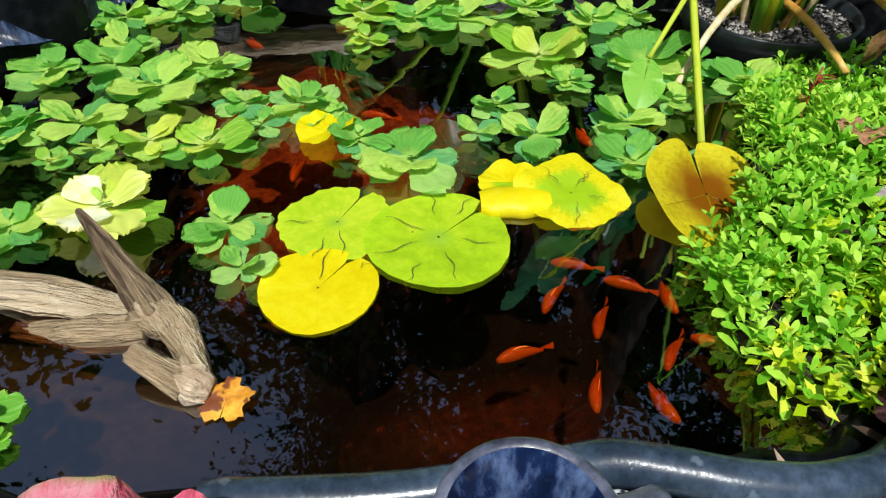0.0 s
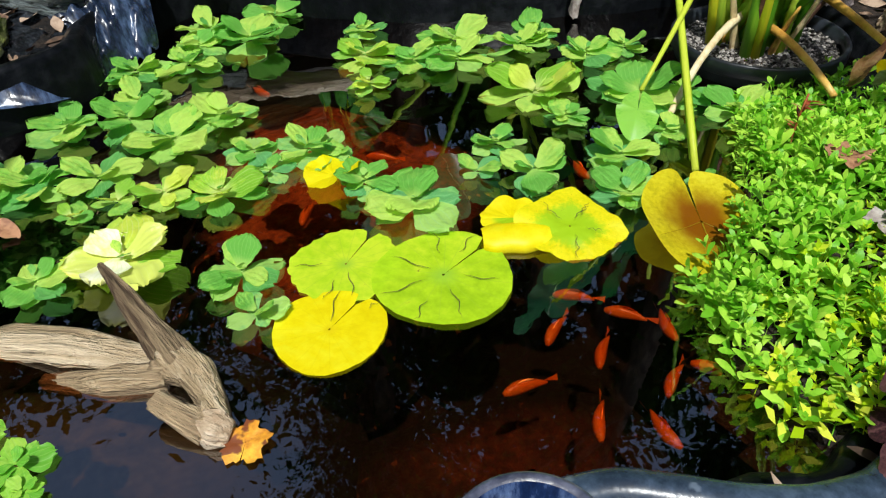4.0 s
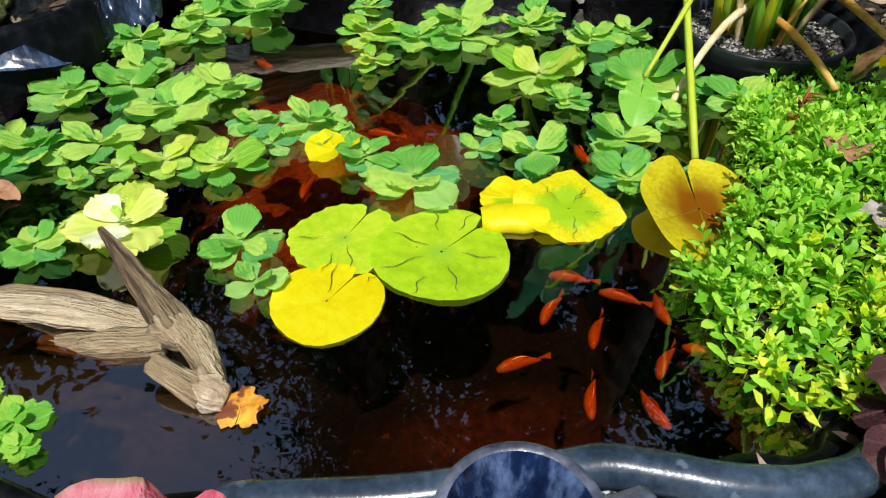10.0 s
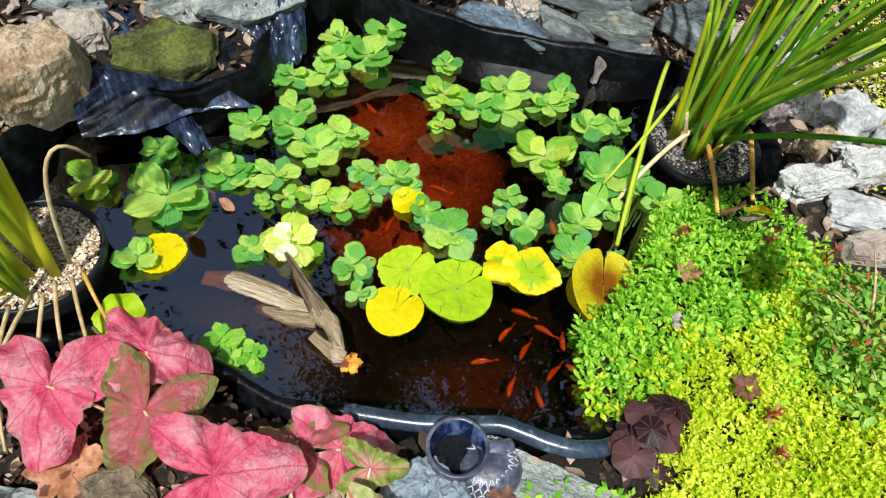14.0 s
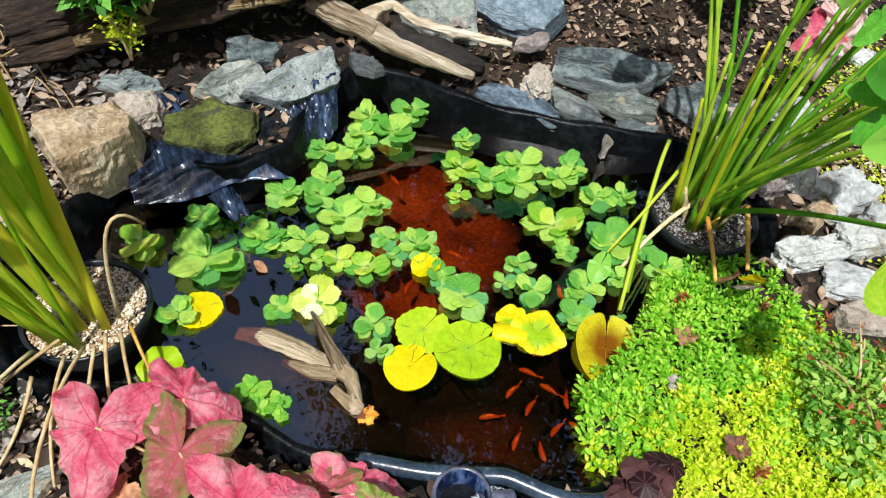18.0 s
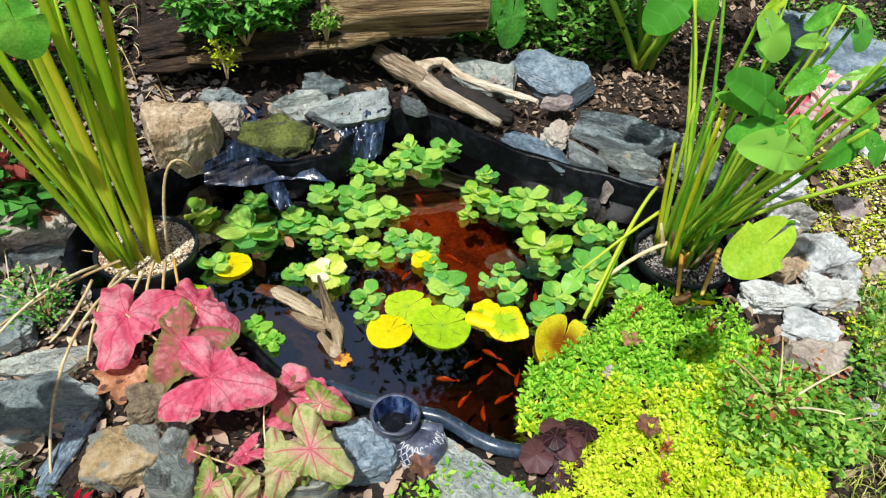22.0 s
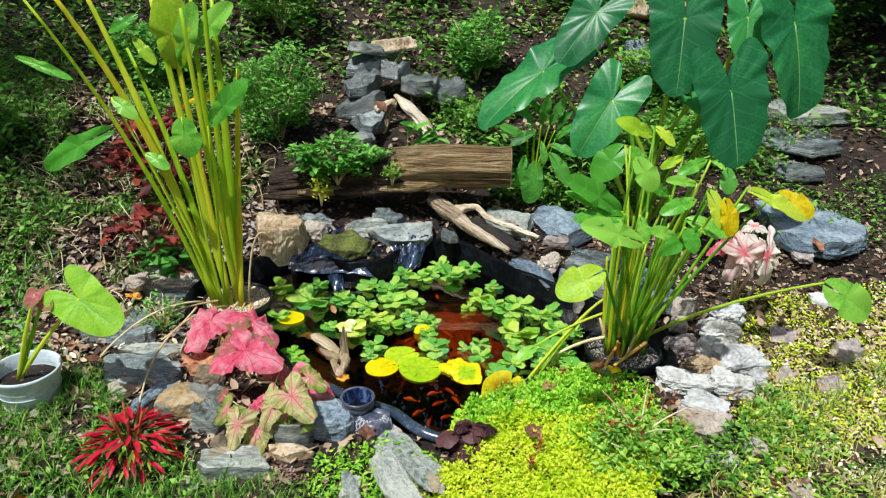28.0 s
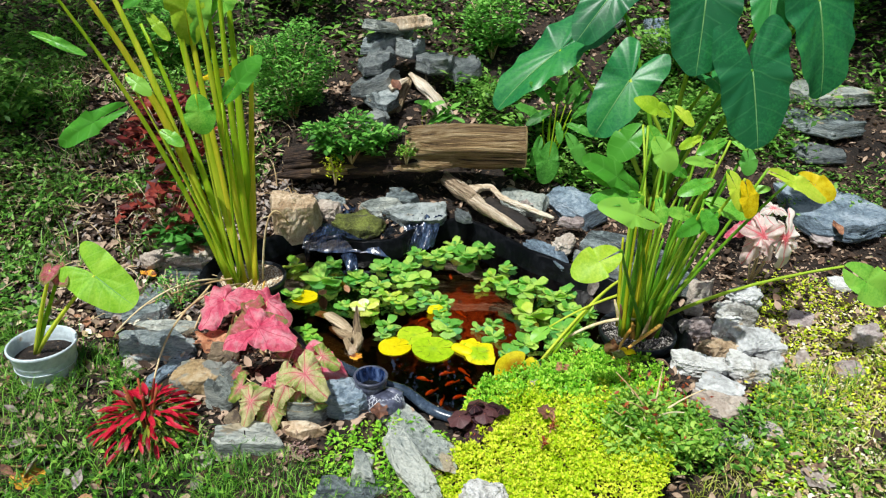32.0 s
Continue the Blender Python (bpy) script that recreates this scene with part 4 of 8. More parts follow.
rock("white_rock", (1.228, 0.117, 0.010), (0.113, 0.073, 0.080), "pinkgray", 10, 4, blocky=0.55, jag=0.2)
rock("white_rock", (1.437, -0.091, 0.000), (0.085, 0.067, 0.070), "whitegray", 30, 4, blocky=0.55, jag=0.2)
rock("slate_shard", (1.198, -0.244, 0.005), (0.168, 0.094, 0.055), "whitegray", -38, 4, blocky=0.55, jag=0.2)
rock("pale_flat_rock", (1.151, -0.347, 0.015), (0.192, 0.110, 0.050), "pale", -6, 6)
rock("white_rock", (1.079, -0.514, 0.000), (0.080, 0.062, 0.060), "white", -25, 6, blocky=0.55, jag=0.2)
rock("slate_shard", (1.176, -0.510, 0.000), (0.069, 0.054, 0.040), "whitegray", -75, 4, blocky=0.55, jag=0.2)
rock("pink_rock", (1.274, -0.467, 0.000), (0.081, 0.090, 0.035), "pinkgray", 10, 4)
rock("white_stone", (0.360, -0.794, 0.000), (0.120, 0.094, 0.090), "white", 8, 10, blocky=0.55, jag=0.2)
rock("white_rock", (1.697, -0.147, 0.000), (0.085, 0.089, 0.040), "pinkgray", 8, 4)
rock("gray_stone", (-0.362, 0.972, 0.100), (0.100, 0.122, 0.080), "pale")
rock("slate_slab", (-0.802, -0.145, -0.020), (0.315, 0.220, 0.050), "slate")
rock("round_stone", (-0.590, -0.315, 0.000), (0.165, 0.120, 0.100), "ochre")
rock("small_stone", (-0.548, -0.184, 0.020), (0.095, 0.090, 0.080), "brown")
rock("slate_slab", (-0.932, 0.153, 0.000), (0.187, 0.295, 0.050), "slate")
rock("slate_slab", (-0.812, -0.002, 0.000), (0.254, 0.088, 0.030), "slatepale")
rock("tan_rock", (-0.909, 0.535, 0.050), (0.229, 0.242, 0.080), "pale")
rock("slate_slab", (-0.892, 0.410, 0.030), (0.168, 0.099, 0.030), "slatedark")
rock("slate_boulder", (-0.195, -0.471, 0.000), (0.149, 0.094, 0.090), "slatepale")
rock("slate_boulder", (-0.083, -0.416, 0.000), (0.114, 0.123, 0.120), "blue")
rock("slate_slab", (-0.473, -0.381, 0.000), (0.108, 0.179, 0.100), "slatepale")
rock("slate_slab", (-0.355, -0.587, -0.020), (0.243, 0.144, 0.050), "slatepale")
rock("tan_slab", (-0.184, -0.539, 0.000), (0.146, 0.061, 0.030), "tan")
rock("slate_slab", (-0.02, -0.755, -0.018), (0.215, 0.150, 0.036), "slate")
rock("small_stone", (0.013, -0.660, 0.000), (0.053, 0.077, 0.040), "slatepale")
rock("small_stone", (-0.462, -0.650, -0.020), (0.066, 0.060, 0.020), "pale")
rock("white_rock", (1.404, 0.176, 0.040), (0.153, 0.103, 0.099), "white", -25, -6, blocky=0.5, jag=0.24)
rock("white_rock", (1.484, 0.317, 0.060), (0.108, 0.072, 0.087), "whitegray", -5, 8, blocky=0.5, jag=0.24)
rock("slate_slab", (2.137, 1.148, 0.120), (0.450, 0.909, 0.080), "blue")
rock("slate_slab", (2.603, 2.282, 0.420), (0.535, 0.592, 0.070), "slatepale")
rock("slate_slab", (2.392, 1.813, 0.360), (0.430, 0.454, 0.070), "slate")
rock("pale_flat_rock", (1.849, 0.060, 0.050), (0.135, 0.108, 0.058), "pinkgray", 30, 3, blocky=0.5, jag=0.24)
rock("slate_slab", (1.298, 0.355, 0.060), (0.122, 0.119, 0.070), "pale")
rock("slate_slab", (1.238, 0.225, 0.060), (0.080, 0.051, 0.050), "pale")
rock("slate_shard", (0.155, -0.520, 0.02), (0.290, 0.095, 0.045), "slatepale", -52, 0, blocky=0.45, jag=0.16)
rock("slate_shard", (0.148, -0.660, 0.02), (0.290, 0.080, 0.050), "slatepale", -64, 0, blocky=0.45, jag=0.16)
rock("slate_shard", (-0.709, -0.259, 0.02), (0.188, 0.050, 0.035), "blue", 65, 0, blocky=0.45, jag=0.16)
rock("slate_shard", (0.011, -0.669, 0.02), (0.110, 0.035, 0.030), "slatepale", -63, 0, blocky=0.45, jag=0.16)

rock("slate_slab", (-0.228, 2.069, 0.620), (0.204, 0.450, 0.078), "slatedark", -20, 5)
rock("slate_slab", (-0.180, 2.334, 0.720), (0.230, 0.450, 0.065), "slate", -37, 11)
rock("slate_slab", (-0.052, 2.280, 0.660), (0.189, 0.431, 0.091), "slate", 11, -5)
rock("slate_slab", (-0.210, 2.310, 0.800), (0.221, 0.419, 0.052), "slatepale", -39, -10)
rock("slate_slab", (-0.212, 1.920, 0.520), (0.189, 0.331, 0.078), "slatedark", -48, 11)
rock("slate_slab", (-0.171, 1.786, 0.460), (0.191, 0.294, 0.078), "slate", 20, 4)
rock("slate_slab", (-0.032, 2.301, 0.820), (0.170, 0.388, 0.065), "tan", 47, -11)
rock("slate_slab", (0.305, 2.231, 0.550), (0.207, 0.368, 0.078), "slatedark", -22, 9)
rock("slate_slab", (0.126, 2.156, 0.600), (0.218, 0.440, 0.078), "slatedark", -15, -3)
rock("slate_boulder", (1.303, 2.977, 0.550), (0.238, 0.450, 0.156), "slate", -37, 2)
rock("slate_slab", (1.744, 3.466, 0.600), (0.323, 0.450, 0.104), "tan", -23, -13)
rock("slate_slab", (1.697, 2.783, 0.500), (0.154, 0.450, 0.130), "blue", 32, 2)
rock("slate_slab", (1.629, 3.661, 0.720), (0.265, 0.450, 0.104), "slatepale", -16, -2)
rock("slate_slab", (1.821, 3.596, 0.780), (0.260, 0.450, 0.104), "slate", -29, 5)
rock("slate_slab", (-0.167, 1.540, 0.400), (0.154, 0.176, 0.078), "slatedark", -13, 9)
rock("slate_slab", (2.284, 1.575, 0.300), (0.312, 0.203, 0.052), "slatedark", -39, 7)
rock("slate_slab", (-0.825, -0.231, 0.000), (0.098, 0.069, 0.026), "pale", 35, 10)
rock("small_stone", (-0.427, -0.106, 0.030), (0.061, 0.047, 0.039), "slatedark", 14, 1)
rock("slate_slab", (-1.059, 0.099, 0.050), (0.140, 0.124, 0.039), "slatedark", -28, 1)
rock("small_stone", (-1.024, 0.410, 0.100), (0.084, 0.082, 0.052), "pale", 10, 3)
rock("small_stone", (-0.404, -0.508, 0.000), (0.071, 0.048, 0.052), "brown", -39, 5)
rock("small_stone", (0.040, -0.441, 0.020), (0.090, 0.062, 0.039), "pinkgray", -50, 4)
rock("small_stone", (1.667, 0.201, 0.050), (0.090, 0.107, 0.026), "pinkgray", -26, 12)
rock("small_stone", (1.992, 0.770, 0.150), (0.092, 0.103, 0.039), "pinkgray", 4, 4)
rock("small_stone", (1.947, 0.454, 0.080), (0.097, 0.081, 0.039), "white", 5, 14)


# ---- water plants ----
def lettuce_leaf(width, curl, cup, seed, notch=0.05, pleats=3.5):
    """A fan-shaped leaf, wedge-like at its foot, pleated along its veins, with a broad wavy margin."""
    nu, nv = 12, 19
    s = np.linspace(0, 1, nu)
    a = np.linspace(-1, 1, nv)
    half = (0.24 + 0.76 * np.sin(np.clip(s / 0.66, 0, 1) * math.pi / 2) ** 1.35) * np.sqrt(np.clip(1 - (np.clip(s - 0.6, 0, 1) / 0.415) ** 2.3, 0.015, 1))
    x = half[:, None] * a * width / 2 * (1 + 0.05 * np.sin(13 * s[:, None] + 3 * seed) + 0.03 * np.sin(27 * s[:, None] + seed)) + 0.03 * np.sin(5 * s[:, None] + seed)
    y = s[:, None] * (1 - 0.06 * np.abs(a) ** 2.5) - notch * np.exp(-((a / 0.22) ** 2)) * smooth(s, 0.8, 1.0)[:, None] + (0.03 * np.sin(8 * a + 2 * seed) + 0.008 * np.sin(17 * a + 5 * seed)) * s[:, None] ** 4
    grow = smooth(s, 0.05, 0.7)[:, None]
    z = curl * s[:, None] ** 2 + cup * a**2 * grow * (1.15 - 0.7 * s[:, None]) + 0.01 * np.cos(a * math.pi * pleats) * grow
    z = z + 0.06 * np.sin(6 * a + 1.7 * seed) * smooth(s, 0.55, 1.0)[:, None] * np.abs(a) + 0.02 * np.sin(9 * s[:, None] + seed)
    uv = np.stack([np.broadcast_to((a + 1) / 2, x.shape), np.broadcast_to(s[:, None], x.shape)], -1)
    return np.stack([x, y, z], -1).reshape(-1, 3), grid_faces(nu, nv), uv.reshape(-1, 2)


KINDS = {"g": ("lettuce", "lettuce_deep", "green"), "b": ("lettuce", "lettuce_blue", "bluish green"), "y": ("lettuce_yellow", "lettuce", "yellow-green"),
         # w: pale rosette with its overexposed sunlight put into the colour
         "w": ("lettuce_white", "lettuce_white", "pale sun-bleached cream"), "l": ("lettuce_light", "lettuce_light", "bright green small")}
LETTUCE_LEAF = {}
for mat in sorted({m for k in KINDS.values() for m in k[:2]}):
    # broad upright fans, then rounder leaves that lie on the water
    for i, (w, c, u, q, p) in enumerate(((0.86, 0.0, 0.05, 0.02, 4.5), (0.96, 0.02, 0.08, 0.04, 4.5), (0.76, -0.05, 0.04, 0.0, 3.5), (0.78, -0.03, 0.02, 0.0, 3.5), (0.9, -0.02, 0.0, 0.03, 3.5), (0.7, -0.04, 0.04, 0.0, 3.5))):
        v, f, uv = lettuce_leaf(w, c, u, i + 1, q, p)
        o = add("leaf", v, f, mat, uv=uv)
        LETTUCE_LEAF[mat, i] = o.data
        bpy.data.objects.remove(o)


def water_lettuce(x, y, r, key, seed):
    rnd = random.Random(seed)
    inner, outer, words = KINDS[key]
    ob = thing("water_lettuce", (x, y, 0.004), f"{words} water lettuce rosette floating on the pond", "water plant", "floating water lettuce")
    a0 = rnd.uniform(0, 6.28)
    if key == "l":
        whorls = ((6, 5, 1.0, outer, 3), (3, 20, 0.6, inner, 3))
    elif key == "w":
        whorls = ((4, 1, 0.9, "lettuce_yellow", 3), (4, 8, 1.0, inner, 0), (3, 17, 0.8, inner, 0), (2, 40, 0.3, "lettuce", 3))
    elif r < 0.036:
        whorls = ((4, 5, 1.05, outer, 3), (2, 32, 1.0, inner, 0))
    else:
        whorls = ((5, 1, 1.0, outer, 3), (3, 9, 0.98, inner, 0), (2, 28, 0.86, inner, 0), (1, 46, 0.3, outer, 3))
    for ring, (count, tilt, ln, mat, first) in enumerate(whorls):
        for k in range(count):
            a = a0 + ring * 0.7 + k * 2 * math.pi / count + rnd.uniform(-0.3, 0.3)
            q = r * ln * rnd.uniform(0.62, 1.18)
            m = Matrix.Rotation(a, 4, "Z") @ Matrix.Translation((0, 0.05 * r, 0.004 + 0.004 * ring)) @ Matrix.Rotation(radians(tilt + rnd.uniform(-9, 9)), 4, "X") @ Matrix.Rotation(radians(rnd.uniform(-14, 14)), 4, "Y") @ Matrix.Scale(q, 4)
            share("leaf", LETTUCE_LEAF[mat, first + rnd.randrange(3)], m, ob)
    return ob


FLOATING_A = [
    (-0.090, 0.238, 0.074, "w"), (-0.183, 0.262, 0.041, "g"), (0.013, 0.126, 0.056, "g"), (-0.003, 0.053, 0.031, "b"),
    (-0.132, 0.478, 0.058, "g"), (-0.059, 0.443, 0.056, "g"), (-0.051, 0.630, 0.066, "g"), (0.066, 0.643, 0.052, "g"),
    (0.064, 0.480, 0.067, "g"), (0.155, 0.504, 0.054, "g"), (0.144, 0.370, 0.043, "b"), (0.209, 0.318, 0.060, "b"),
    (0.238, 0.282, 0.024, "b"), (-0.000, 0.347, 0.049, "y"), (0.059, 0.297, 0.055, "y"), (0.101, 0.765, 0.055, "g"),
    (0.187, 0.733, 0.061, "g"), (0.138, 0.306, 0.032, "b"), (-0.057, 0.371, 0.032, "y"), (-0.114, 0.373, 0.029, "y"),
]
FLOATING_B = [
    (0.226, 0.194, 0.046, "b"), (0.252, 0.114, 0.069, "b"), (0.365, 0.118, 0.034, "b"), (0.432, 0.157, 0.042, "b"),
    (0.424, 0.068, 0.052, "b"), (0.545, 0.018, 0.061, "b"), (0.477, -0.055, 0.052, "b"), (0.573, -0.097, 0.021, "b"),
    (0.451, 0.549, 0.064, "y"), (0.505, 0.474, 0.056, "g"), (0.571, 0.427, 0.061, "g"), (0.590, 0.239, 0.086, "y"),
    (0.710, 0.128, 0.078, "g"), (0.567, 0.149, 0.039, "g"), (0.760, 0.291, 0.056, "g"), (0.650, 0.020, 0.042, "b"),
    (0.780, -0.016, 0.062, "g"), (0.773, 0.082, 0.044, "g"), (0.396, 0.450, 0.036, "y"), (0.699, 0.397, 0.057, "g"),
]
FLOATING_C = [
    (0.836, 0.266, 0.047, "g"), (-0.257, 0.011, 0.032, "l"), (-0.258, -0.021, 0.021, "l"), (-0.451, 0.597, 0.066, "y"),
    (-0.284, 0.631, 0.048, "g"), (-0.305, 0.478, 0.098, "g"), (-0.405, 0.335, 0.05, "g"), (0.231, 0.797, 0.053, "g"),
    (0.323, 0.766, 0.079, "g"), (0.421, 0.848, 0.066, "g"), (0.284, 0.860, 0.061, "g"), (0.511, 0.653, 0.047, "g"),
    (0.030, 0.595, 0.061, "g"), (0.622, 0.498, 0.069, "g"), (0.752, 0.417, 0.063, "g"), (-0.164, 0.512, 0.062, "g"),
    (-0.301, 0.067, 0.043, "l"), (-0.299, 0.016, 0.038, "l"), (0.031, 0.780, 0.034, "g"),
]
for k, (x, y, r, key) in enumerate(FLOATING_A + FLOATING_B + FLOATING_C):
    water_lettuce(x, y, r, key, 100 + k)


def pad_outline(notch=0.3, jag=0.0, seed=0):
    def r(t):
        back = math.pi - abs(t)
        return (1 - 0.3 * math.exp(-((back / notch) ** 2) * 3)) * (1 + jag * math.sin(7 * t + seed) * math.sin(13 * t + 2 * seed)) * (1 + 0.03 * math.sin(3 * t + seed))
    return r


def lily_pad(place, r, mat, yaw, label, cracks=(), jag=0.012, wave=0.01, notch=0.12):
    ob = thing("lily_pad", place, label, "lily pad", "lily pads")
    ob.rotation_euler = (0, 0, radians(yaw))
    out = pad_outline(notch, jag, yaw)
    v, f, uv = fan(lambda t: r * out(t), 7, 64, 0.02, wave=wave)
    top = add("pad", v, f, mat, ob, uv=uv)
    for k, (a, r0, r1) in enumerate(cracks):
        s = np.linspace(r0, r1, 7) * r
        th = radians(a) + 0.05 * np.sin(np.arange(7) * 1.3 + k)
        w = 0.0006 * np.sin(np.linspace(0.3, 2.9, 7))
        p = np.stack([s * np.sin(th), s * np.cos(th)], -1)
        q = np.stack([np.cos(th), -np.sin(th)], -1)
        cv = np.concatenate([np.column_stack([p + q * w[:, None], np.full(7, 0.003)]), np.column_stack([p - q * w[:, None], np.full(7, 0.003)])])
        add("crack", cv, [(i, i + 1, i + 8, i + 7) for i in range(6)], "pad_crack", top)
    return ob


lily_pad((0.05, -0.013, 0.002), 0.0625, "pad_yellow", 110, "bright yellow round lily pad floating flat", [(150, 0.15, 0.95), (-160, 0.8, 1.0)])
lily_pad((0.198, -0.022, 0.004), 0.082, "pad_green", 100, "yellow-green cracked lily pad floating flat", [(20, 0.3, 0.95), (-60, 0.35, 0.9), (75, 0.2, 0.85), (130, 0.45, 0.95), (-120, 0.3, 0.8), (-20, 0.6, 1.0), (165, 0.5, 1)])
lily_pad((0.121, 0.07, 0.0015), 0.067, "pad_green", 118, "yellow-green torn lily pad under its neighbour", [(-40, 0.3, 0.9), (-10, 0.5, 1.0), (60, 0.4, 0.9)], jag=0.05)
lily_pad((-0.359, 0.33, 0.006), 0.055, "pad_yellow", 200, "small yellow lily pad near the gravel pot", [(30, 0.4, 1.0), (-70, 0.5, 0.9)], jag=0.04)
lily_pad((-0.47, 0.2, 0.02), 0.05, "pad_green", 30, "yellow-green lily pad beside the pot", jag=0.03, wave=0.1)


def folded_pad(place, r, yaw, open_deg, mats, label, pieces=((0, 180), (180, 360))):
    """A pad folded over its middle: two half rounds that meet at the fold."""
    ob = thing("folded_lily_pad", place, label, "lily pad", "lily pads")
    ob.rotation_euler = (0, 0, radians(yaw))
    for k, tip in enumerate(open_deg):
        nr_, nt_ = 6, 22
        th = np.linspace(0, math.pi, nt_)
        rr = np.linspace(0, 1, nr_)
        x = rr[:, None] * np.cos(th) * r * (1 + 0.05 * np.sin(9 * th))
        y = rr[:, None] * np.sin(th) * r * (1 + 0.04 * np.sin(7 * th + 2))
        z = 0.2 * y**2 / r + 0.07 * r * np.sin(6 * th + yaw) * rr[:, None] ** 2 + 0.03 * r * np.sin(13 * th) * rr[:, None]
        uv = np.stack([np.broadcast_to(th / 6.28, x.shape), np.broadcast_to(rr[:, None], x.shape)], -1).reshape(-1, 2)
        h = add("flap", np.stack([x, y, z], -1).reshape(-1, 3), grid_faces(nr_, nt_), mats[k], ob, uv=uv)
        h.matrix_basis = Matrix.Rotation(radians(180 * k), 4, "Z") @ Matrix.Rotation(radians(tip), 4, "X")
    return ob


def diamond_r(t):
    """A torn piece with four blunt corners."""
    p = 1.45
    return (abs(math.cos(t)) ** p + abs(0.78 * math.sin(t)) ** p) ** (-1 / p) * (1 + 0.03 * math.sin(5 * t + 1) + 0.015 * math.sin(17 * t)) * (0.84 + 0.16 * math.exp(-((t / 0.9) ** 2)))


torn = thing("torn_lily_pad", (0.367, -0.058, 0.012), "torn yellow-green lily pad with one rolled yellow half", "lily pad", "lily pads")
v, f, uv = fan(diamond_r, 10, 80, 0.0, dome=0.06, wave=0.03, seed=2.0, crumple=0.05)
flap = add("flap", v, f, "pad_torn", torn, "yellow flap with a green middle", uv=uv)
flap.matrix_basis = oriented((0, 0, 0.002), (0.044, 0.046, 0.014), (-0.1, -0.25, 1), 0.066)
for a, q0, q1, bend in ((25, 0.15, 0.62, 0.3), (38, 0.3, 0.7, -0.4), (-60, 0.2, 0.75, 0.5), (160, 0.25, 0.8, 0.4), (100, 0.3, 0.6, -0.3)):
    sx = np.linspace(q0, q1, 8)
    th = radians(a) + bend * (sx - q0) + 0.07 * np.sin(np.arange(8) * 2.1 + a)
    pts = np.stack([sx * np.sin(th), sx * np.cos(th), 0.075 - 0.05 * sx**2], -1)
    cv, cf = tube(pts, 0.008 * np.sin(np.linspace(0.4, 2.9, 8)), 5, 0.5)
    add("crack", cv, cf, "pad_crack", flap)
# the other half, rolled over into a half pipe on the water
ang = np.linspace(-0.5, 2.9, 14)
ax = np.linspace(-1, 1, 16)
taper = 0.55 + 0.45 * np.sqrt(np.clip(1 - (0.9 * ax) ** 2, 0, 1))
x = np.broadcast_to(ax[:, None] * 0.042, (16, 14))
y = -0.026 * np.cos(ang)[None, :] * taper[:, None] * (1 + 0.06 * np.sin(7 * ax))[:, None]
z = 0.015 * np.sin(ang)[None, :] * taper[:, None]
roll = add("rolled_half", np.stack([x, y, z], -1).reshape(-1, 3), grid_faces(16, 14), "pad_yellow", torn, "rolled bright yellow half", uv=np.stack([np.broadcast_to(ax[:, None] * 0.5 + 0.5, x.shape), np.broadcast_to(0.5 + 0.1 * ang[None, :], x.shape)], -1).reshape(-1, 2))
roll.matrix_basis = pose(-0.058, 0.034, -0.008, 0, 0, -33)
folded_pad((0.335, 0.012, 0.002), 0.04, -35, (-3, 4), ("pad_yellow", "pad_torn"), "pale yellow lily pad half sunk beside a torn pad")
folded_pad((0.205, 0.24, 0.008), 0.042, 20, (2, 20), ("pad_yellow", "pad_yellow"), "yellow folded lily pad half under water lettuce")


def heart_r(t, tip=1.25, lobe=0.95):
    a = abs(t)
    back = math.pi - a
    return (0.72 + (tip - 0.72) * math.exp(-((a / 0.75) ** 2)) + (lobe - 0.72) * math.exp(-(((a - 2.45) / 0.55) ** 2))) * (1 - 0.75 * math.exp(-((back / 0.3) ** 2)))


def cup_r(t):
    a, back = abs(t), math.pi - abs(t)
    return (0.84 + 0.26 * math.exp(-((a / 0.7) ** 2))) * (1 - 0.3 * math.exp(-((back / 0.1) ** 2)))


v, f, uv = fan(cup_r, 12, 72, 0.04, cup=0.0, dome=-0.16, wave=0.03, seed=1.0)
hl = thing("sunken_heart_leaf", (0, 0, 0), "brown and yellow rotting heart-shaped leaf cupped in the water", "leaf")
cup_leaf = add("blade", v, f, "heart", hl, uv=uv)
cup_rows = v.reshape(12, 72, 3)
for col in (24, 36, 49):
    rv, rf = tube(cup_rows[:11, col] + (0, 0, 0.004), np.linspace(0.012 if col == 36 else 0.006, 0.002, 11), 6, 0.6)
    add("rib", rv, rf, "heart_rib", cup_leaf)
m = Vector((-0.08, -0.13, -0.035)).normalized()
sx = m.cross(Vector((-0.1, -0.45, 1))).normalized()
hl.matrix_basis = Matrix.Translation((0.505, -0.15, 0.008)) @ Matrix((sx, m, sx.cross(m))).transposed().to_4x4() @ Matrix.Diagonal((0.094, 0.1, 0.1, 1))


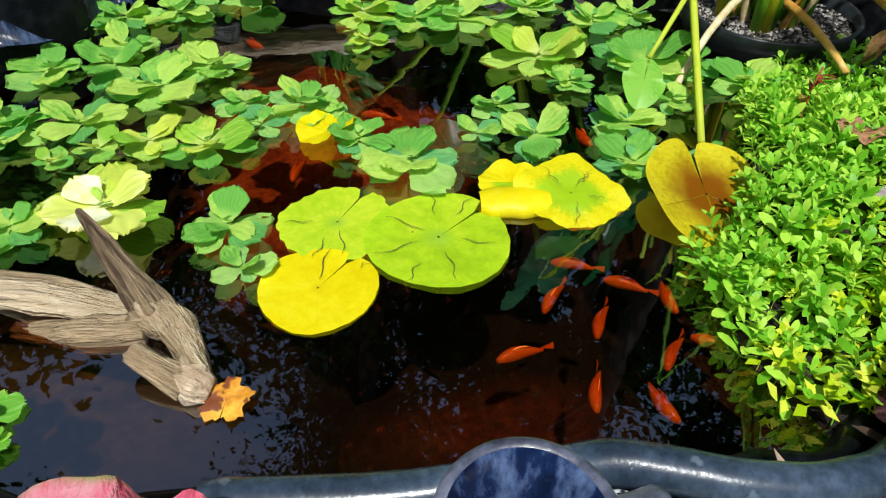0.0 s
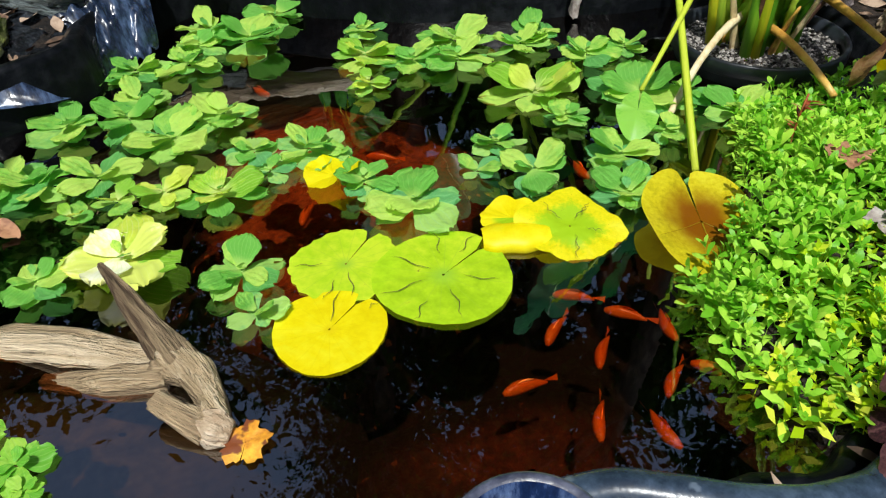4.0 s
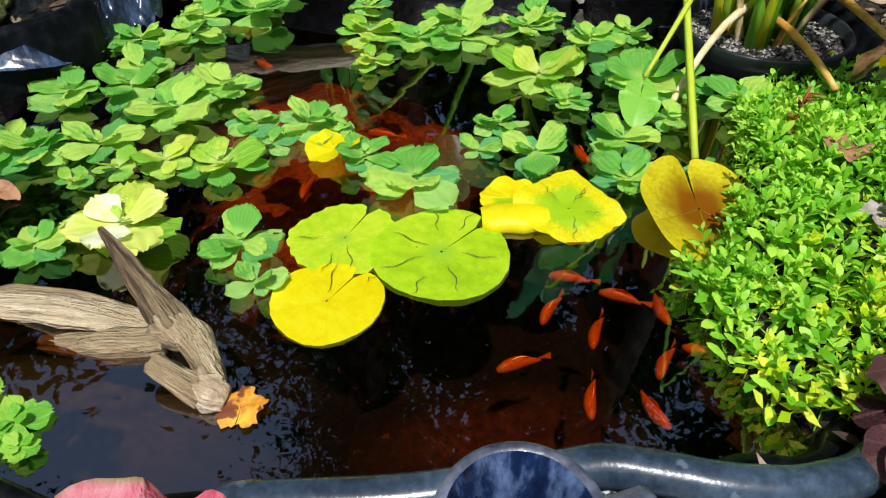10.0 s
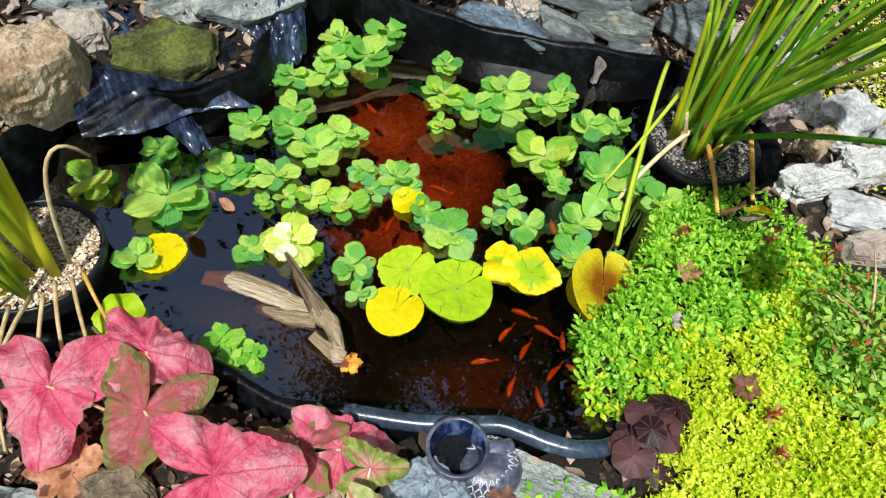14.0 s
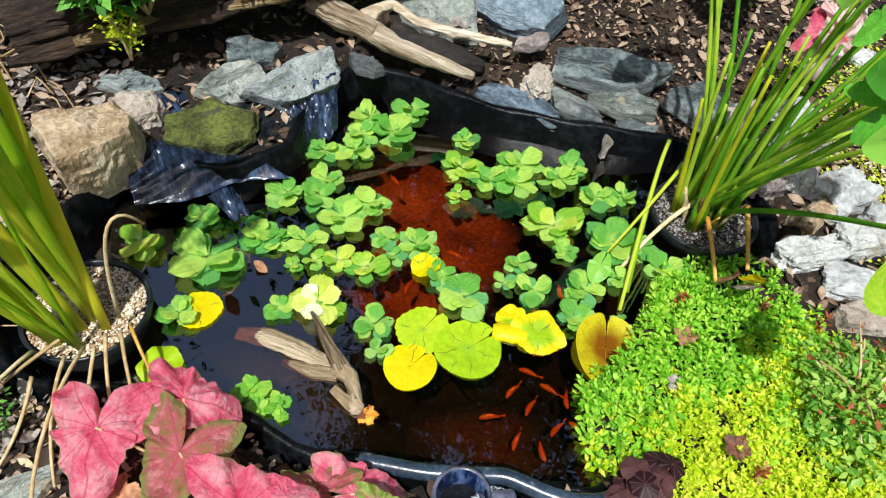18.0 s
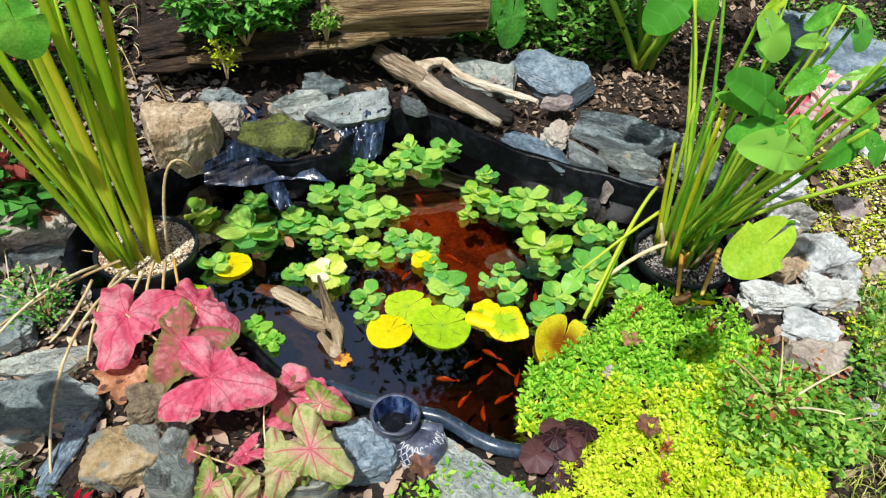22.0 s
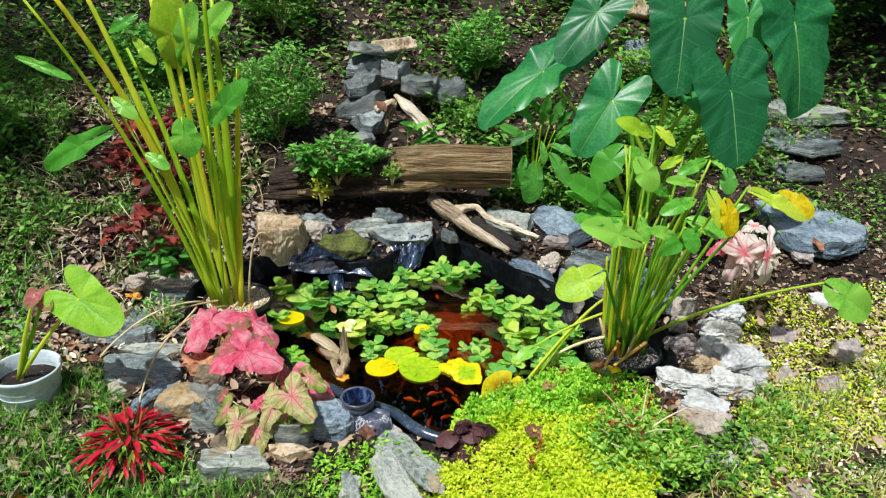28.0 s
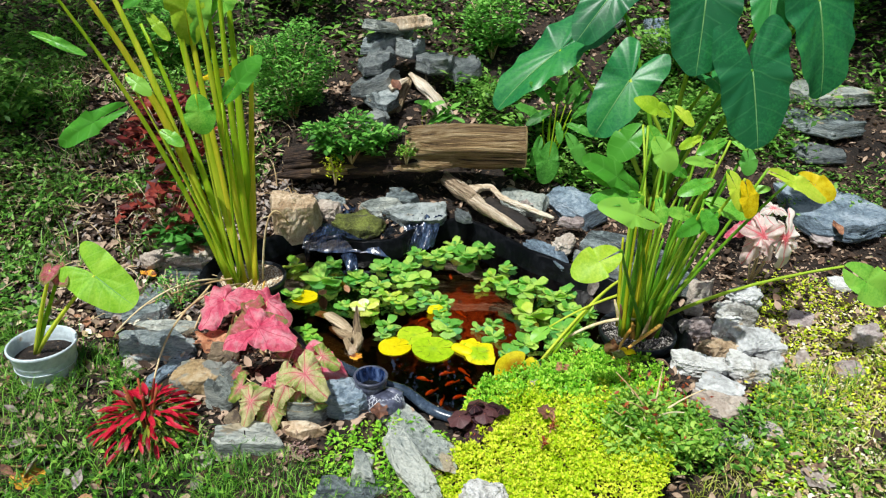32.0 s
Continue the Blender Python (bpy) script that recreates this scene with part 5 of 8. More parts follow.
# ---- driftwood ----
def gnarled(points, radii, seed=0, sides=30, per=9, jag=0.3, flat=1.0):
    """A knotted branch through the places given, furrowed along its length."""
    p, r = np.asarray(points, float), np.asarray(radii, float)
    s = np.linspace(0, len(p) - 1, (len(p) - 1) * per + 1)
    q = np.stack([np.interp(s, range(len(p)), p[:, k]) for k in range(3)], -1)
    for _ in range(3):
        q[1:-1] = (q[:-2] + 2 * q[1:-1] + q[2:]) / 4
    rr = np.interp(s, range(len(p)), r)
    v, f = tube(q, rr, sides, flat)
    c = np.repeat(q, sides, 0)
    along = np.repeat(np.r_[0, np.cumsum(np.linalg.norm(np.diff(q, axis=0), axis=1))] / r.mean(), sides)
    th = np.tile(np.linspace(0, 2 * math.pi, sides, endpoint=False), len(q))
    off = Vector((seed * 2.3, seed * 4.1, seed))
    k = np.array([noise.noise(Vector((1.1 * math.cos(a), 1.1 * math.sin(a), 0.5 * l)) + off) + 0.45 * noise.noise(Vector((4 * math.cos(a), 4 * math.sin(a), 0.35 * l)) + off)
                  + 0.3 * noise.noise(Vector((9 * math.cos(a), 9 * math.sin(a), 0.5 * l)) + off) for a, l in zip(th, along)])
    return c + (v - c) * (1 + jag * k[:, None] * 1.7), f


def furrowed(points, radii, seed, sides=72, per=9, deep=0.16, flat=1.0):
    """A weathered log: long ragged furrows that follow the grain, split faces and a few knots."""
    v, f = gnarled(points, radii, seed, sides, per, 0.06, flat)
    p = np.asarray(points, float)
    n = len(v) // sides
    rings = v.reshape(n, sides, 3)
    c = rings.mean(1, keepdims=True)
    th = np.linspace(0, 2 * math.pi, sides, endpoint=False)
    along = np.linspace(0, np.linalg.norm(p[-1] - p[0]), n)
    off = Vector((seed * 3.3, seed * 1.9, seed * 0.7))
    grow = np.empty((n, sides))
    along = along / max(np.mean(radii) * 10, 0.1)
    for i, l in enumerate(along):
        for j, a in enumerate(th):
            ca, sa = math.cos(a), math.sin(a)
            g = 0.9 * noise.noise(Vector((1.6 * ca, 1.6 * sa, 1.2 * l)) + off) + 0.7 * abs(noise.noise(Vector((5 * ca, 5 * sa, 2.2 * l)) + off)) + 0.55 * noise.noise(Vector((13 * ca, 13 * sa, 5 * l)) + off)
            grow[i, j] = 1 + deep * g
    return (c + (rings - c) * grow[..., None]).reshape(-1, 3), f


def along_x(v, points):
    """The turn whose x axis runs from the first to the last of points, and v laid into it."""
    d = Vector(np.asarray(points[-1], float) - np.asarray(points[0], float)).normalized()
    m = d.to_track_quat("X", "Z").to_matrix()
    return np.asarray(v) @ np.array(m), m.to_4x4()


dw = thing("driftwood", (-0.1, 0.05, -0.006), "weathered grey-tan forked driftwood lying half under water", "driftwood")
B0 = np.array([-0.1, 0.05, 0.0])


def dpart(name, pts, rad, seed, flat=1.0, wood="drift"):
    v, f = furrowed(np.asarray(pts) - B0, rad, seed, 48, 10, 0.24, flat)
    v, m = along_x(v, pts)
    add(name, v, f, wood, dw).matrix_basis = m


dpart("trunk", [(-0.29, 0.25, -0.02), (-0.23, 0.195, 0.005), (-0.175, 0.13, 0.016), (-0.13, 0.07, 0.014), (-0.09, 0.03, 0.01)], [0.016, 0.026, 0.026, 0.017, 0.011], 1, 0.38)
dpart("branch", [(-0.098, 0.03, 0.014), (-0.104, 0.08, 0.03), (-0.11, 0.13, 0.045), (-0.118, 0.185, 0.06)], [0.018, 0.014, 0.01, 0.003], 2)
dpart("knot", [(-0.11, 0.045, 0.012), (-0.088, 0.01, 0.018), (-0.09, -0.025, 0.014), (-0.1, -0.06, 0.014)], [0.02, 0.017, 0.013, 0.015], 3)
dpart("stub", [(-0.105, -0.058, 0.012), (-0.122, -0.035, 0.022), (-0.134, -0.01, 0.03)], [0.016, 0.012, 0.011], 4)
dpart("nose", [(-0.108, -0.052, 0.018), (-0.1, -0.066, 0.016), (-0.09, -0.076, 0.012)], [0.012, 0.017, 0.011], 7, 1.0, "drift_pale")
dpart("lower_branch", [(-0.215, 0.12, -0.006), (-0.16, 0.06, 0.006), (-0.11, 0.03, 0.01)], [0.008, 0.016, 0.016], 5)


def dead_leaf(place, size, yaw, mat, label, tip=10, lobes=0, curl=0.25, roll=0):
    if lobes:
        v, f, uv = fan(lambda t: size * (0.68 + 0.32 * abs(math.cos(lobes * t / 2))) * (1 + 0.07 * math.sin(13 * t + yaw) + 0.05 * math.sin(23 * t)), 5, 44, 0.03, wave=curl * 0.5, cup=curl)
    else:
        v, f, uv = blade(size * 2, size * 1.2, lambda s: max(math.sin(math.pi * min(s * 0.94 + 0.05, 1)), 0.02) ** 0.8, 9, 5, curl=curl, fold=0.35, wave=0.1, seed=yaw)
        v[:, 1] -= size
    ob = tagged(add("dead_leaf", v, f, mat, uv=uv), label, "dead leaf", "fallen leaves")
    ob.matrix_basis = pose(*place, tip, roll, yaw)
    return ob


dead_leaf((-0.084, -0.092, 0.004), 0.025, -40, "autumn", "orange and brown leaf floating against driftwood", 3, 5, 0.12)
dead_leaf((-0.19, 0.4, 0.006), 0.022, 30, "dead_brown", "curled red-brown leaf on the water")
dead_leaf((-0.28, 0.33, 0.02), 0.03, 200, "dead_brown", "dry brown curled leaf beside water lettuce", 40)
dead_leaf((0.87, 0.437, 0.05), 0.045, 12, "dead_grey", "upright grey-brown dead leaf in the lettuce", 80, curl=0.1)


# ---- fish ----
def make_fish():
    ob = thing("goldfish", (0, 0, -0.02), "small bright orange goldfish swimming under the surface", "fish", "goldfish")
    s = np.linspace(0, 1, 11)
    r = 0.0064 * np.sin(np.pi * (s * 0.9 + 0.05)) ** 0.75 * (1 - 0.55 * s) * 1.35
    p = np.stack([0.004 * np.sin(3 * s), 0.028 - 0.048 * s, 0 * s], -1)
    v, f = tube(p, r, 10, 1.25)
    body = add("body", v, f, "fish", ob)
    t, tf, _ = blade(0.014, 0.009, lambda q: 0.2 + 0.8 * q**1.4, 6, 5, fold=0.0)
    t = np.stack([0.004 + t[:, 0] * 0.35, -0.018 - t[:, 1], t[:, 0] * 0.8], -1)
    add("tail_fin", t, tf, "fish", ob)
    d, df, _ = blade(0.02, 0.008, lambda q: math.sin(math.pi * min(q + 0.1, 1)) + 0.05, 5, 3)
    d = np.stack([0.002 + d[:, 0] * 0.1, 0.012 - d[:, 1], 0.008 + np.abs(d[:, 0]) * 0.9], -1)
    add("dorsal_fin", d, df, "fish", ob)
    return ob


fish = make_fish()
SHOAL = [(0.25, -0.16, 20), (0.31, -0.13, -50), (0.33, -0.19, -60), (0.27, -0.21, 30), (0.2, -0.27, 40), (0.36, -0.22, 60), (0.3, -0.28, 20), (0.24, -0.31, 75), (0.17, -0.2, -20),
         (0.34, -0.3, -70), (0.41, 0.02, 80), (0.3, 0.26, -50), (0.5, 0.05, 70), (0.15, 0.22, 40), (0.26, 0.6, 100)]
for k, (x, y, a) in enumerate(SHOAL):
    m = pose(x, y, -0.009 - 0.012 * ((k * 7) % 4) / 3, 0, 0, a + 90)
    if k:
        copy_thing(fish, m)
    else:
        fish.matrix_basis = m


# ---- pots, vase, liner lip ----
def revolve(profile, n=40):
    p = np.asarray(profile, float)
    t = np.linspace(0, 2 * math.pi, n, endpoint=False)
    v = np.stack([p[:, 0, None] * np.cos(t), p[:, 0, None] * np.sin(t), np.broadcast_to(p[:, 1, None], (len(p), n))], -1).reshape(-1, 3)
    f = [(i * n + j, i * n + (j + 1) % n, (i + 1) * n + (j + 1) % n, (i + 1) * n + j) for i in range(len(p) - 1) for j in range(n)]
    return v, f


def pebbles(radius, z, count, size, seed, mound=0.01):
    """Loose gravel filling a round pot."""
    rng = np.random.default_rng(seed)
    ov = np.array([(1, 0, 0), (-1, 0, 0), (0, 1, 0), (0, -1, 0), (0, 0, 0.7), (0, 0, -0.7)], float)
    of = np.array([(0, 2, 4), (2, 1, 4), (1, 3, 4), (3, 0, 4), (2, 0, 5), (1, 2, 5), (3, 1, 5), (0, 3, 5)])
    a, r = rng.uniform(0, 6.28, count), radius * np.sqrt(rng.uniform(0, 1, count))
    p = np.stack([r * np.cos(a), r * np.sin(a), z + mound * (1 - r / radius) + rng.uniform(-0.002, 0.003, count)], -1)
    return scatter(ov, of, p, turns(rng.uniform(0, 6, count), rng.uniform(-0.6, 0.6, count)), size * rng.uniform(0.5, 1.2, count))


def planter(place, r, depth, gravel, label, seed, fill):
    ob = thing("plant_pot", place, label, "plant pot")
    prof = [(r * 0.8, -depth), (r * 0.97, -0.03), (r * 1.0, -0.028), (r * 1.04, -0.024), (r * 1.05, -0.004), (r * 1.03, 0.0), (r * 0.99, -0.002), (r * 0.97, -0.02), (r * 0.93, -0.05)]
    v, f = revolve(prof)
    add("shell", v, f, "pot", ob)
    v, f = revolve([(r * 0.95, fill), (r * 0.5, fill + 0.006), (0.002, fill + 0.01)])
    add("soil", v, f, "soil", ob)
    v, f = pebbles(r * 0.94, fill + 0.003, 4200, 0.0042, seed)
    g = add("gravel", v, f, gravel, ob, smooth=False)
    g["kind"] = "stuff"
    return ob


POT_R = (0.99, 0.1, 0.045)
POT_L = (-0.592, 0.385, 0.068)
planter(POT_R, 0.142, 0.26, "gravel_dark", "black plastic pot of arrowhead standing in the pond", 3, -0.025)
planter(POT_L, 0.138, 0.24, "gravel", "black plastic pot topped with tan pea gravel", 4, -0.015)

vase = thing("pottery_jug", (0.002, -0.374, 0.022), "blue-black glazed pottery jug with scratched pattern on the liner lip", "jug")
v, f = revolve([(0.034, 0.0), (0.046, 0.004), (0.05, 0.02), (0.0495, 0.045), (0.0475, 0.064), (0.0475, 0.07), (0.052, 0.076), (0.0525, 0.082), (0.0495, 0.086), (0.0495, 0.092), (0.054, 0.098), (0.0565, 0.105), (0.0555, 0.1085), (0.052, 0.1095), (0.0485, 0.1075)], 56)
neck = add("neck", v, f, "vase", vase)
v, f = revolve([(0.0485, 0.1075), (0.0455, 0.1), (0.0435, 0.088), (0.041, 0.07), (0.039, 0.045)], 48)
add("inside", v, f, "vase_in", neck, "deep blue glaze inside the jug")
v, f = revolve([(0.0405, 0.058), (0.02, 0.057), (0.001, 0.0565)], 30)
add("grit", v, f, "wet", neck, "dirty water in the jug")
BODY = np.array([0.048, -0.036, 0.0])
v, f = rock_mesh((0.115, 0.1, 0.078), 71, 0.1, 15, 0.03)
body = add("body", v, f, "vase", vase, "dark body scratched with pale scale lines")
body.matrix_basis = pose(BODY[0], BODY[1], -0.006, 0, 0, -30)
v, f = gnarled([(0.055, -0.015, 0.052), (0.08, -0.022, 0.056), (0.104, -0.024, 0.05)], [0.02, 0.017, 0.014], 8, 14, 4, 0.05)
add("spout", v, f, "vase", vase, "brownish glazed snout")
# overlapping scales scratched into the body, and swirls on the neck
rs = random.Random(5)
scratch = []
for row in range(6):
    zz = 0.004 + 0.0105 * row
    q = math.sqrt(max(1 - ((zz - 0.03) / 0.044) ** 2, 0.05))
    for k in range(17):
        a = -2.9 + (k + 0.5 * (row % 2)) * 0.29
        pts = []
        for w in np.linspace(-1, 1, 6):
            th = a + 0.135 * w
            z2 = zz + 0.0095 * (1 - w * w) + rs.uniform(-0.0006, 0.0006)
            q2 = math.sqrt(max(1 - ((z2 - 0.03) / 0.044) ** 2, 0.05))
            pts.append(BODY + (0.064 * q2 * math.cos(th), 0.0565 * q2 * math.sin(th), z2))
        scratch.append(tube(pts, 0.0013, 4))
v, f = joined(scratch)
sc = add("scratches", v, f, "vase_line", body)
sc.matrix_basis = body.matrix_basis.inverted()
swirl = []
for k in range(9):
    a = k * 0.72 + rs.uniform(-0.2, 0.2)
    z0 = rs.uniform(0.018, 0.05)
    pts = [((0.0503 - 0.002 * (z0 > 0.045)) * math.cos(a + 0.2 * math.sin(t)), 0.0503 * math.sin(a + 0.2 * math.sin(t)), z0 + 0.009 * math.cos(t)) for t in np.linspace(0, rs.uniform(2.5, 5.5), 9)]
    swirl.append(tube(pts, 0.0008, 4))
v, f = joined(swirl)
add("swirls", v, f, "vase_line", neck)
v, f = gnarled([(-0.14, -0.2, 0.045), (-0.03, -0.278, 0.05), (0.05, -0.32, 0.052), (0.115, -0.35, 0.054), (0.148, -0.385, 0.054), (0.176, -0.418, 0.054), (0.216, -0.452, 0.054), (0.27, -0.474, 0.05), (0.345, -0.475, 0.042)], [0.018] * 7 + [0.017, 0.016], 3, 18, 6, 0.02)
tagged(add("liner_lip", v, f, "liner_tube"), "smooth blue-black rounded lip of the pond liner", "pond liner", kind="structure")


# ---- leaves on stalks ----
def arrow_r(t):
    return heart_r(t, 1.5, 0.88)


def caladium_r(t):
    a = abs(t)
    back = math.pi - a
    return (0.6 + 0.6 * math.exp(-((a / 0.52) ** 2)) + 0.5 * math.exp(-(((a - 2.4) / 0.46) ** 2))) * (1 - 0.72 * math.exp(-((back / 0.2) ** 2))) * (1 + 0.035 * math.sin(11 * a) + 0.02 * math.sin(23 * t + 1))


def ear_r(t):
    return heart_r(t, 1.3, 1.0) * (1 + 0.015 * math.sin(14 * t))


def oval_r(t):
    a = abs(t)
    return 0.5 / math.sqrt((math.cos(t) / 1.15) ** 2 + (math.sin(t) / 0.62) ** 2) * (1.25 if a < 1.57 else 1.0)


SHAPES = {"arrow": (arrow_r, 1.5), "caladium": (caladium_r, 1.2), "ear": (ear_r, 1.3), "oval": (oval_r, 1.295), "heart": (heart_r, 1.25)}


def stalk_leaf(parent, base, attach, tip, mat, shape, stem="stem", thick=0.005, normal=(0, -0.7, 0.7), seed=0, wide=1.0, bow=0.06, droop=0.08, wave=0.04, stalk=True):
    """A leaf from where its stalk meets it to its tip, with the stalk from its foot; all in world places."""
    o = np.array(parent.location)
    rnd = random.Random(seed)
    a, b = np.array(attach, float), np.array(tip, float)
    fn, reach = SHAPES[shape]
    ln = np.linalg.norm(b - a)
    soft = {"ear": (0.022, 14, 0.022), "caladium": (0.09, 10, 0.075), "heart": (0.03, 14, 0.012)}.get(shape, (0.0, 14, 0.006))
    v, f, uv = fan(fn, 12, 90, 0.05, dome=0.3 if shape == "caladium" else 0.1, wave=wave, cup=-0.04 if shape == "caladium" else 0.12, seed=rnd.uniform(0, 6), droop=droop, ribs=soft[0], folds=soft[1], ruffle=soft[2], crumple=0.13 if shape == "caladium" else 0.0)
    if shape != "caladium":
        # side veins leave the midrib slantwise
        uv[:, 0] = (v[:, 1] - 0.45 * np.abs(v[:, 0])) * 0.25 + 0.5
    v[:, 0] *= wide
    if shape == "oval":
        v[:, 1] += 0.575
    lf = add("leaf", v, f, mat, parent, uv=uv)
    lf.matrix_basis = oriented(a - o, b - a, normal, ln / reach)
    if shape in ("ear", "heart"):
        row = v.reshape(12, 90, 3)
        line = (row[:, 44] + row[:, 45]) / 2
        mv, mf_ = tube(line, np.linspace(0.014, 0.004, 12), 6)
        add("midrib", mv, mf_, "ear_rib", lf)
    if stalk:
        c = np.array(base, float)
        mid = (a + c) / 2 + (rnd.uniform(-bow, bow), rnd.uniform(-bow, bow), abs(bow) * 0.8)
        p = curve(c, mid, a, 9) - o
        sv, sf = tube(p, np.linspace(thick, thick * 0.55, 9), 7)
        add("stalk", sv, sf, stem, parent)
    return lf


ear = thing("elephant_ear", (1.3, 1.2, 0.15), "tall elephant ear with huge dark green drooping leaves", "plant")
stalk_leaf(ear, (1.28, 1.10, 0.15), (0.787, 1.500, 0.855), (0.447, 1.400, 0.606), "ear", "ear", "stem_green", 0.014, (-0.85, -0.6, 0.4), 0, 0.62, 0.12, droop=0.03, wave=0.03)
stalk_leaf(ear, (1.31, 1.13, 0.15), (1.003, 1.350, 1.176), (0.825, 1.250, 0.949), "ear", "ear", "stem_green", 0.014, (-0.30, -0.85, 0.4), 1, 0.70, 0.12, droop=0.03, wave=0.03)
stalk_leaf(ear, (1.34, 1.10, 0.15), (1.045, 1.000, 0.819), (0.893, 0.900, 0.587), "ear", "ear", "stem_green", 0.014, (-0.20, -0.85, 0.4), 2, 0.74, 0.12, droop=0.03, wave=0.03)
stalk_leaf(ear, (1.28, 1.13, 0.15), (1.238, 0.750, 1.220), (1.226, 0.650, 0.920), "ear", "ear", "stem_green", 0.014, (-0.10, -0.85, 0.4), 3, 0.80, 0.12, droop=0.03, wave=0.03)
stalk_leaf(ear, (1.31, 1.10, 0.15), (1.432, 0.620, 0.956), (1.492, 0.520, 0.663), "ear", "ear", "stem_green", 0.014, (0.05, -0.85, 0.4), 4, 0.85, 0.12, droop=0.03, wave=0.03)
stalk_leaf(ear, (1.34, 1.13, 0.15), (1.69, 0.750, 1.217), (1.79, 0.650, 0.857), "ear", "ear", "stem_green", 0.014, (0.30, -0.85, 0.4), 5, 0.78, 0.12, droop=0.03, wave=0.03)
stalk_leaf(ear, (1.28, 1.10, 0.15), (1.538, 0.850, 1.222), (1.526, 0.750, 1.051), "ear", "ear", "stem_green", 0.014, (0.00, -0.85, 0.4), 6, 0.80, 0.12, droop=0.03, wave=0.03)
stalk_leaf(ear, (1.31, 1.13, 0.15), (1.410, 0.950, 0.844), (1.441, 0.850, 0.813), "ear", "ear", "stem_green", 0.014, (0.20, -0.85, 0.4), 7, 1.00, 0.12, droop=0.03, wave=0.03)
arrowhead = thing("arrowhead_plant", (POT_R[0], POT_R[1], 0.02), "tall arrowhead plant with upright green stems in a pond pot", "plant")
stalk_leaf(arrowhead, (0.969, 0.124, 0.01), (0.980, 0.440, 0.766), (0.862, 0.400, 0.631), "arrow", "oval", "stem_green", 0.008, (-0.10, -0.75, 0.6), 40, 1.15, 0.05)
stalk_leaf(arrowhead, (1.005, 0.133, 0.01), (1.007, 0.460, 0.757), (1.072, 0.420, 0.646), "arrow", "oval", "stem_green", 0.008, (-0.35, -0.75, 0.6), 41, 0.98, 0.05)
stalk_leaf(arrowhead, (0.946, 0.154, 0.01), (0.909, 0.030, 0.838), (0.981, -0.010, 0.733), "arrow", "oval", "stem_green", 0.008, (-0.19, -0.75, 0.6), 42, 1.05, 0.05)
stalk_leaf(arrowhead, (0.968, 0.170, 0.01), (0.801, -0.270, 0.754), (0.623, -0.310, 0.875), "arrow", "oval", "stem_green", 0.008, (-0.02, -0.75, 0.6), 43, 0.59, 0.05)
stalk_leaf(arrowhead, (1.029, 0.118, 0.01), (0.814, -0.250, 0.739), (0.626, -0.290, 0.824), "arrow", "oval", "stem_green", 0.008, (0.11, -0.75, 0.6), 44, 0.35, 0.05)
stalk_leaf(arrowhead, (0.960, 0.133, 0.01), (0.811, -0.280, 0.745), (0.649, -0.320, 0.750), "arrow", "oval", "stem_green", 0.008, (0.29, -0.75, 0.6), 45, 0.56, 0.05)
stalk_leaf(arrowhead, (0.997, 0.144, 0.01), (0.872, -0.300, 0.667), (0.678, -0.340, 0.743), "arrow", "oval", "stem_green", 0.008, (0.14, -0.75, 0.6), 46, 0.70, 0.05)
stalk_leaf(arrowhead, (0.951, 0.146, 0.01), (0.863, -0.250, 0.736), (0.886, -0.290, 0.661), "arrow", "oval", "stem_green", 0.008, (0.07, -0.75, 0.6), 47, 0.84, 0.05)
stalk_leaf(arrowhead, (0.975, 0.073, 0.01), (1.176, 0.100, 0.817), (1.075, 0.060, 0.777), "arrow", "oval", "stem_green", 0.008, (0.29, -0.75, 0.6), 48, 0.70, 0.05)
stalk_leaf(arrowhead, (0.992, 0.142, 0.01), (1.190, 0.100, 0.814), (1.234, 0.060, 0.795), "arrow", "oval", "stem_green", 0.008, (0.30, -0.75, 0.6), 49, 0.56, 0.05)
stalk_leaf(arrowhead, (1.016, 0.162, 0.01), (1.107, 0.500, 0.792), (0.945, 0.460, 0.862), "arrow_lime", "oval", "stem_green", 0.008, (-0.08, -0.75, 0.6), 50, 0.70, 0.05)
stalk_leaf(arrowhead, (1.025, 0.114, 0.01), (1.104, 0.500, 0.830), (1.189, 0.460, 0.766), "arrow_lime", "oval", "stem_green", 0.008, (0.35, -0.75, 0.6), 51, 0.84, 0.05)
stalk_leaf(arrowhead, (1.033, 0.080, 0.01), (1.140, 0.050, 0.743), (1.023, 0.010, 0.771), "arrow", "oval", "stem_green", 0.008, (-0.29, -0.75, 0.6), 52, 0.56, 0.05)
stalk_leaf(arrowhead, (0.967, 0.167, 0.01), (1.254, 0.100, 0.789), (1.263, 0.060, 0.705), "arrow_dark", "oval", "stem_green", 0.008, (-0.05, -0.75, 0.6), 53, 1.15, 0.05)
stalk_leaf(arrowhead, (1.008, 0.100, 0.01), (1.126, 0.000, 0.704), (1.000, -0.040, 0.669), "arrow", "oval", "stem_green", 0.008, (0.01, -0.75, 0.6), 54, 0.70, 0.05)
stalk_leaf(arrowhead, (0.984, 0.105, 0.01), (1.065, -0.100, 0.672), (1.204, -0.140, 0.636), "arrow", "oval", "stem_green", 0.008, (0.07, -0.75, 0.6), 55, 0.77, 0.05)
stalk_leaf(arrowhead, (1.003, 0.160, 0.01), (0.987, -0.300, 0.721), (1.024, -0.340, 0.656), "arrow", "oval", "stem_green", 0.008, (0.15, -0.75, 0.6), 56, 1.15, 0.05)
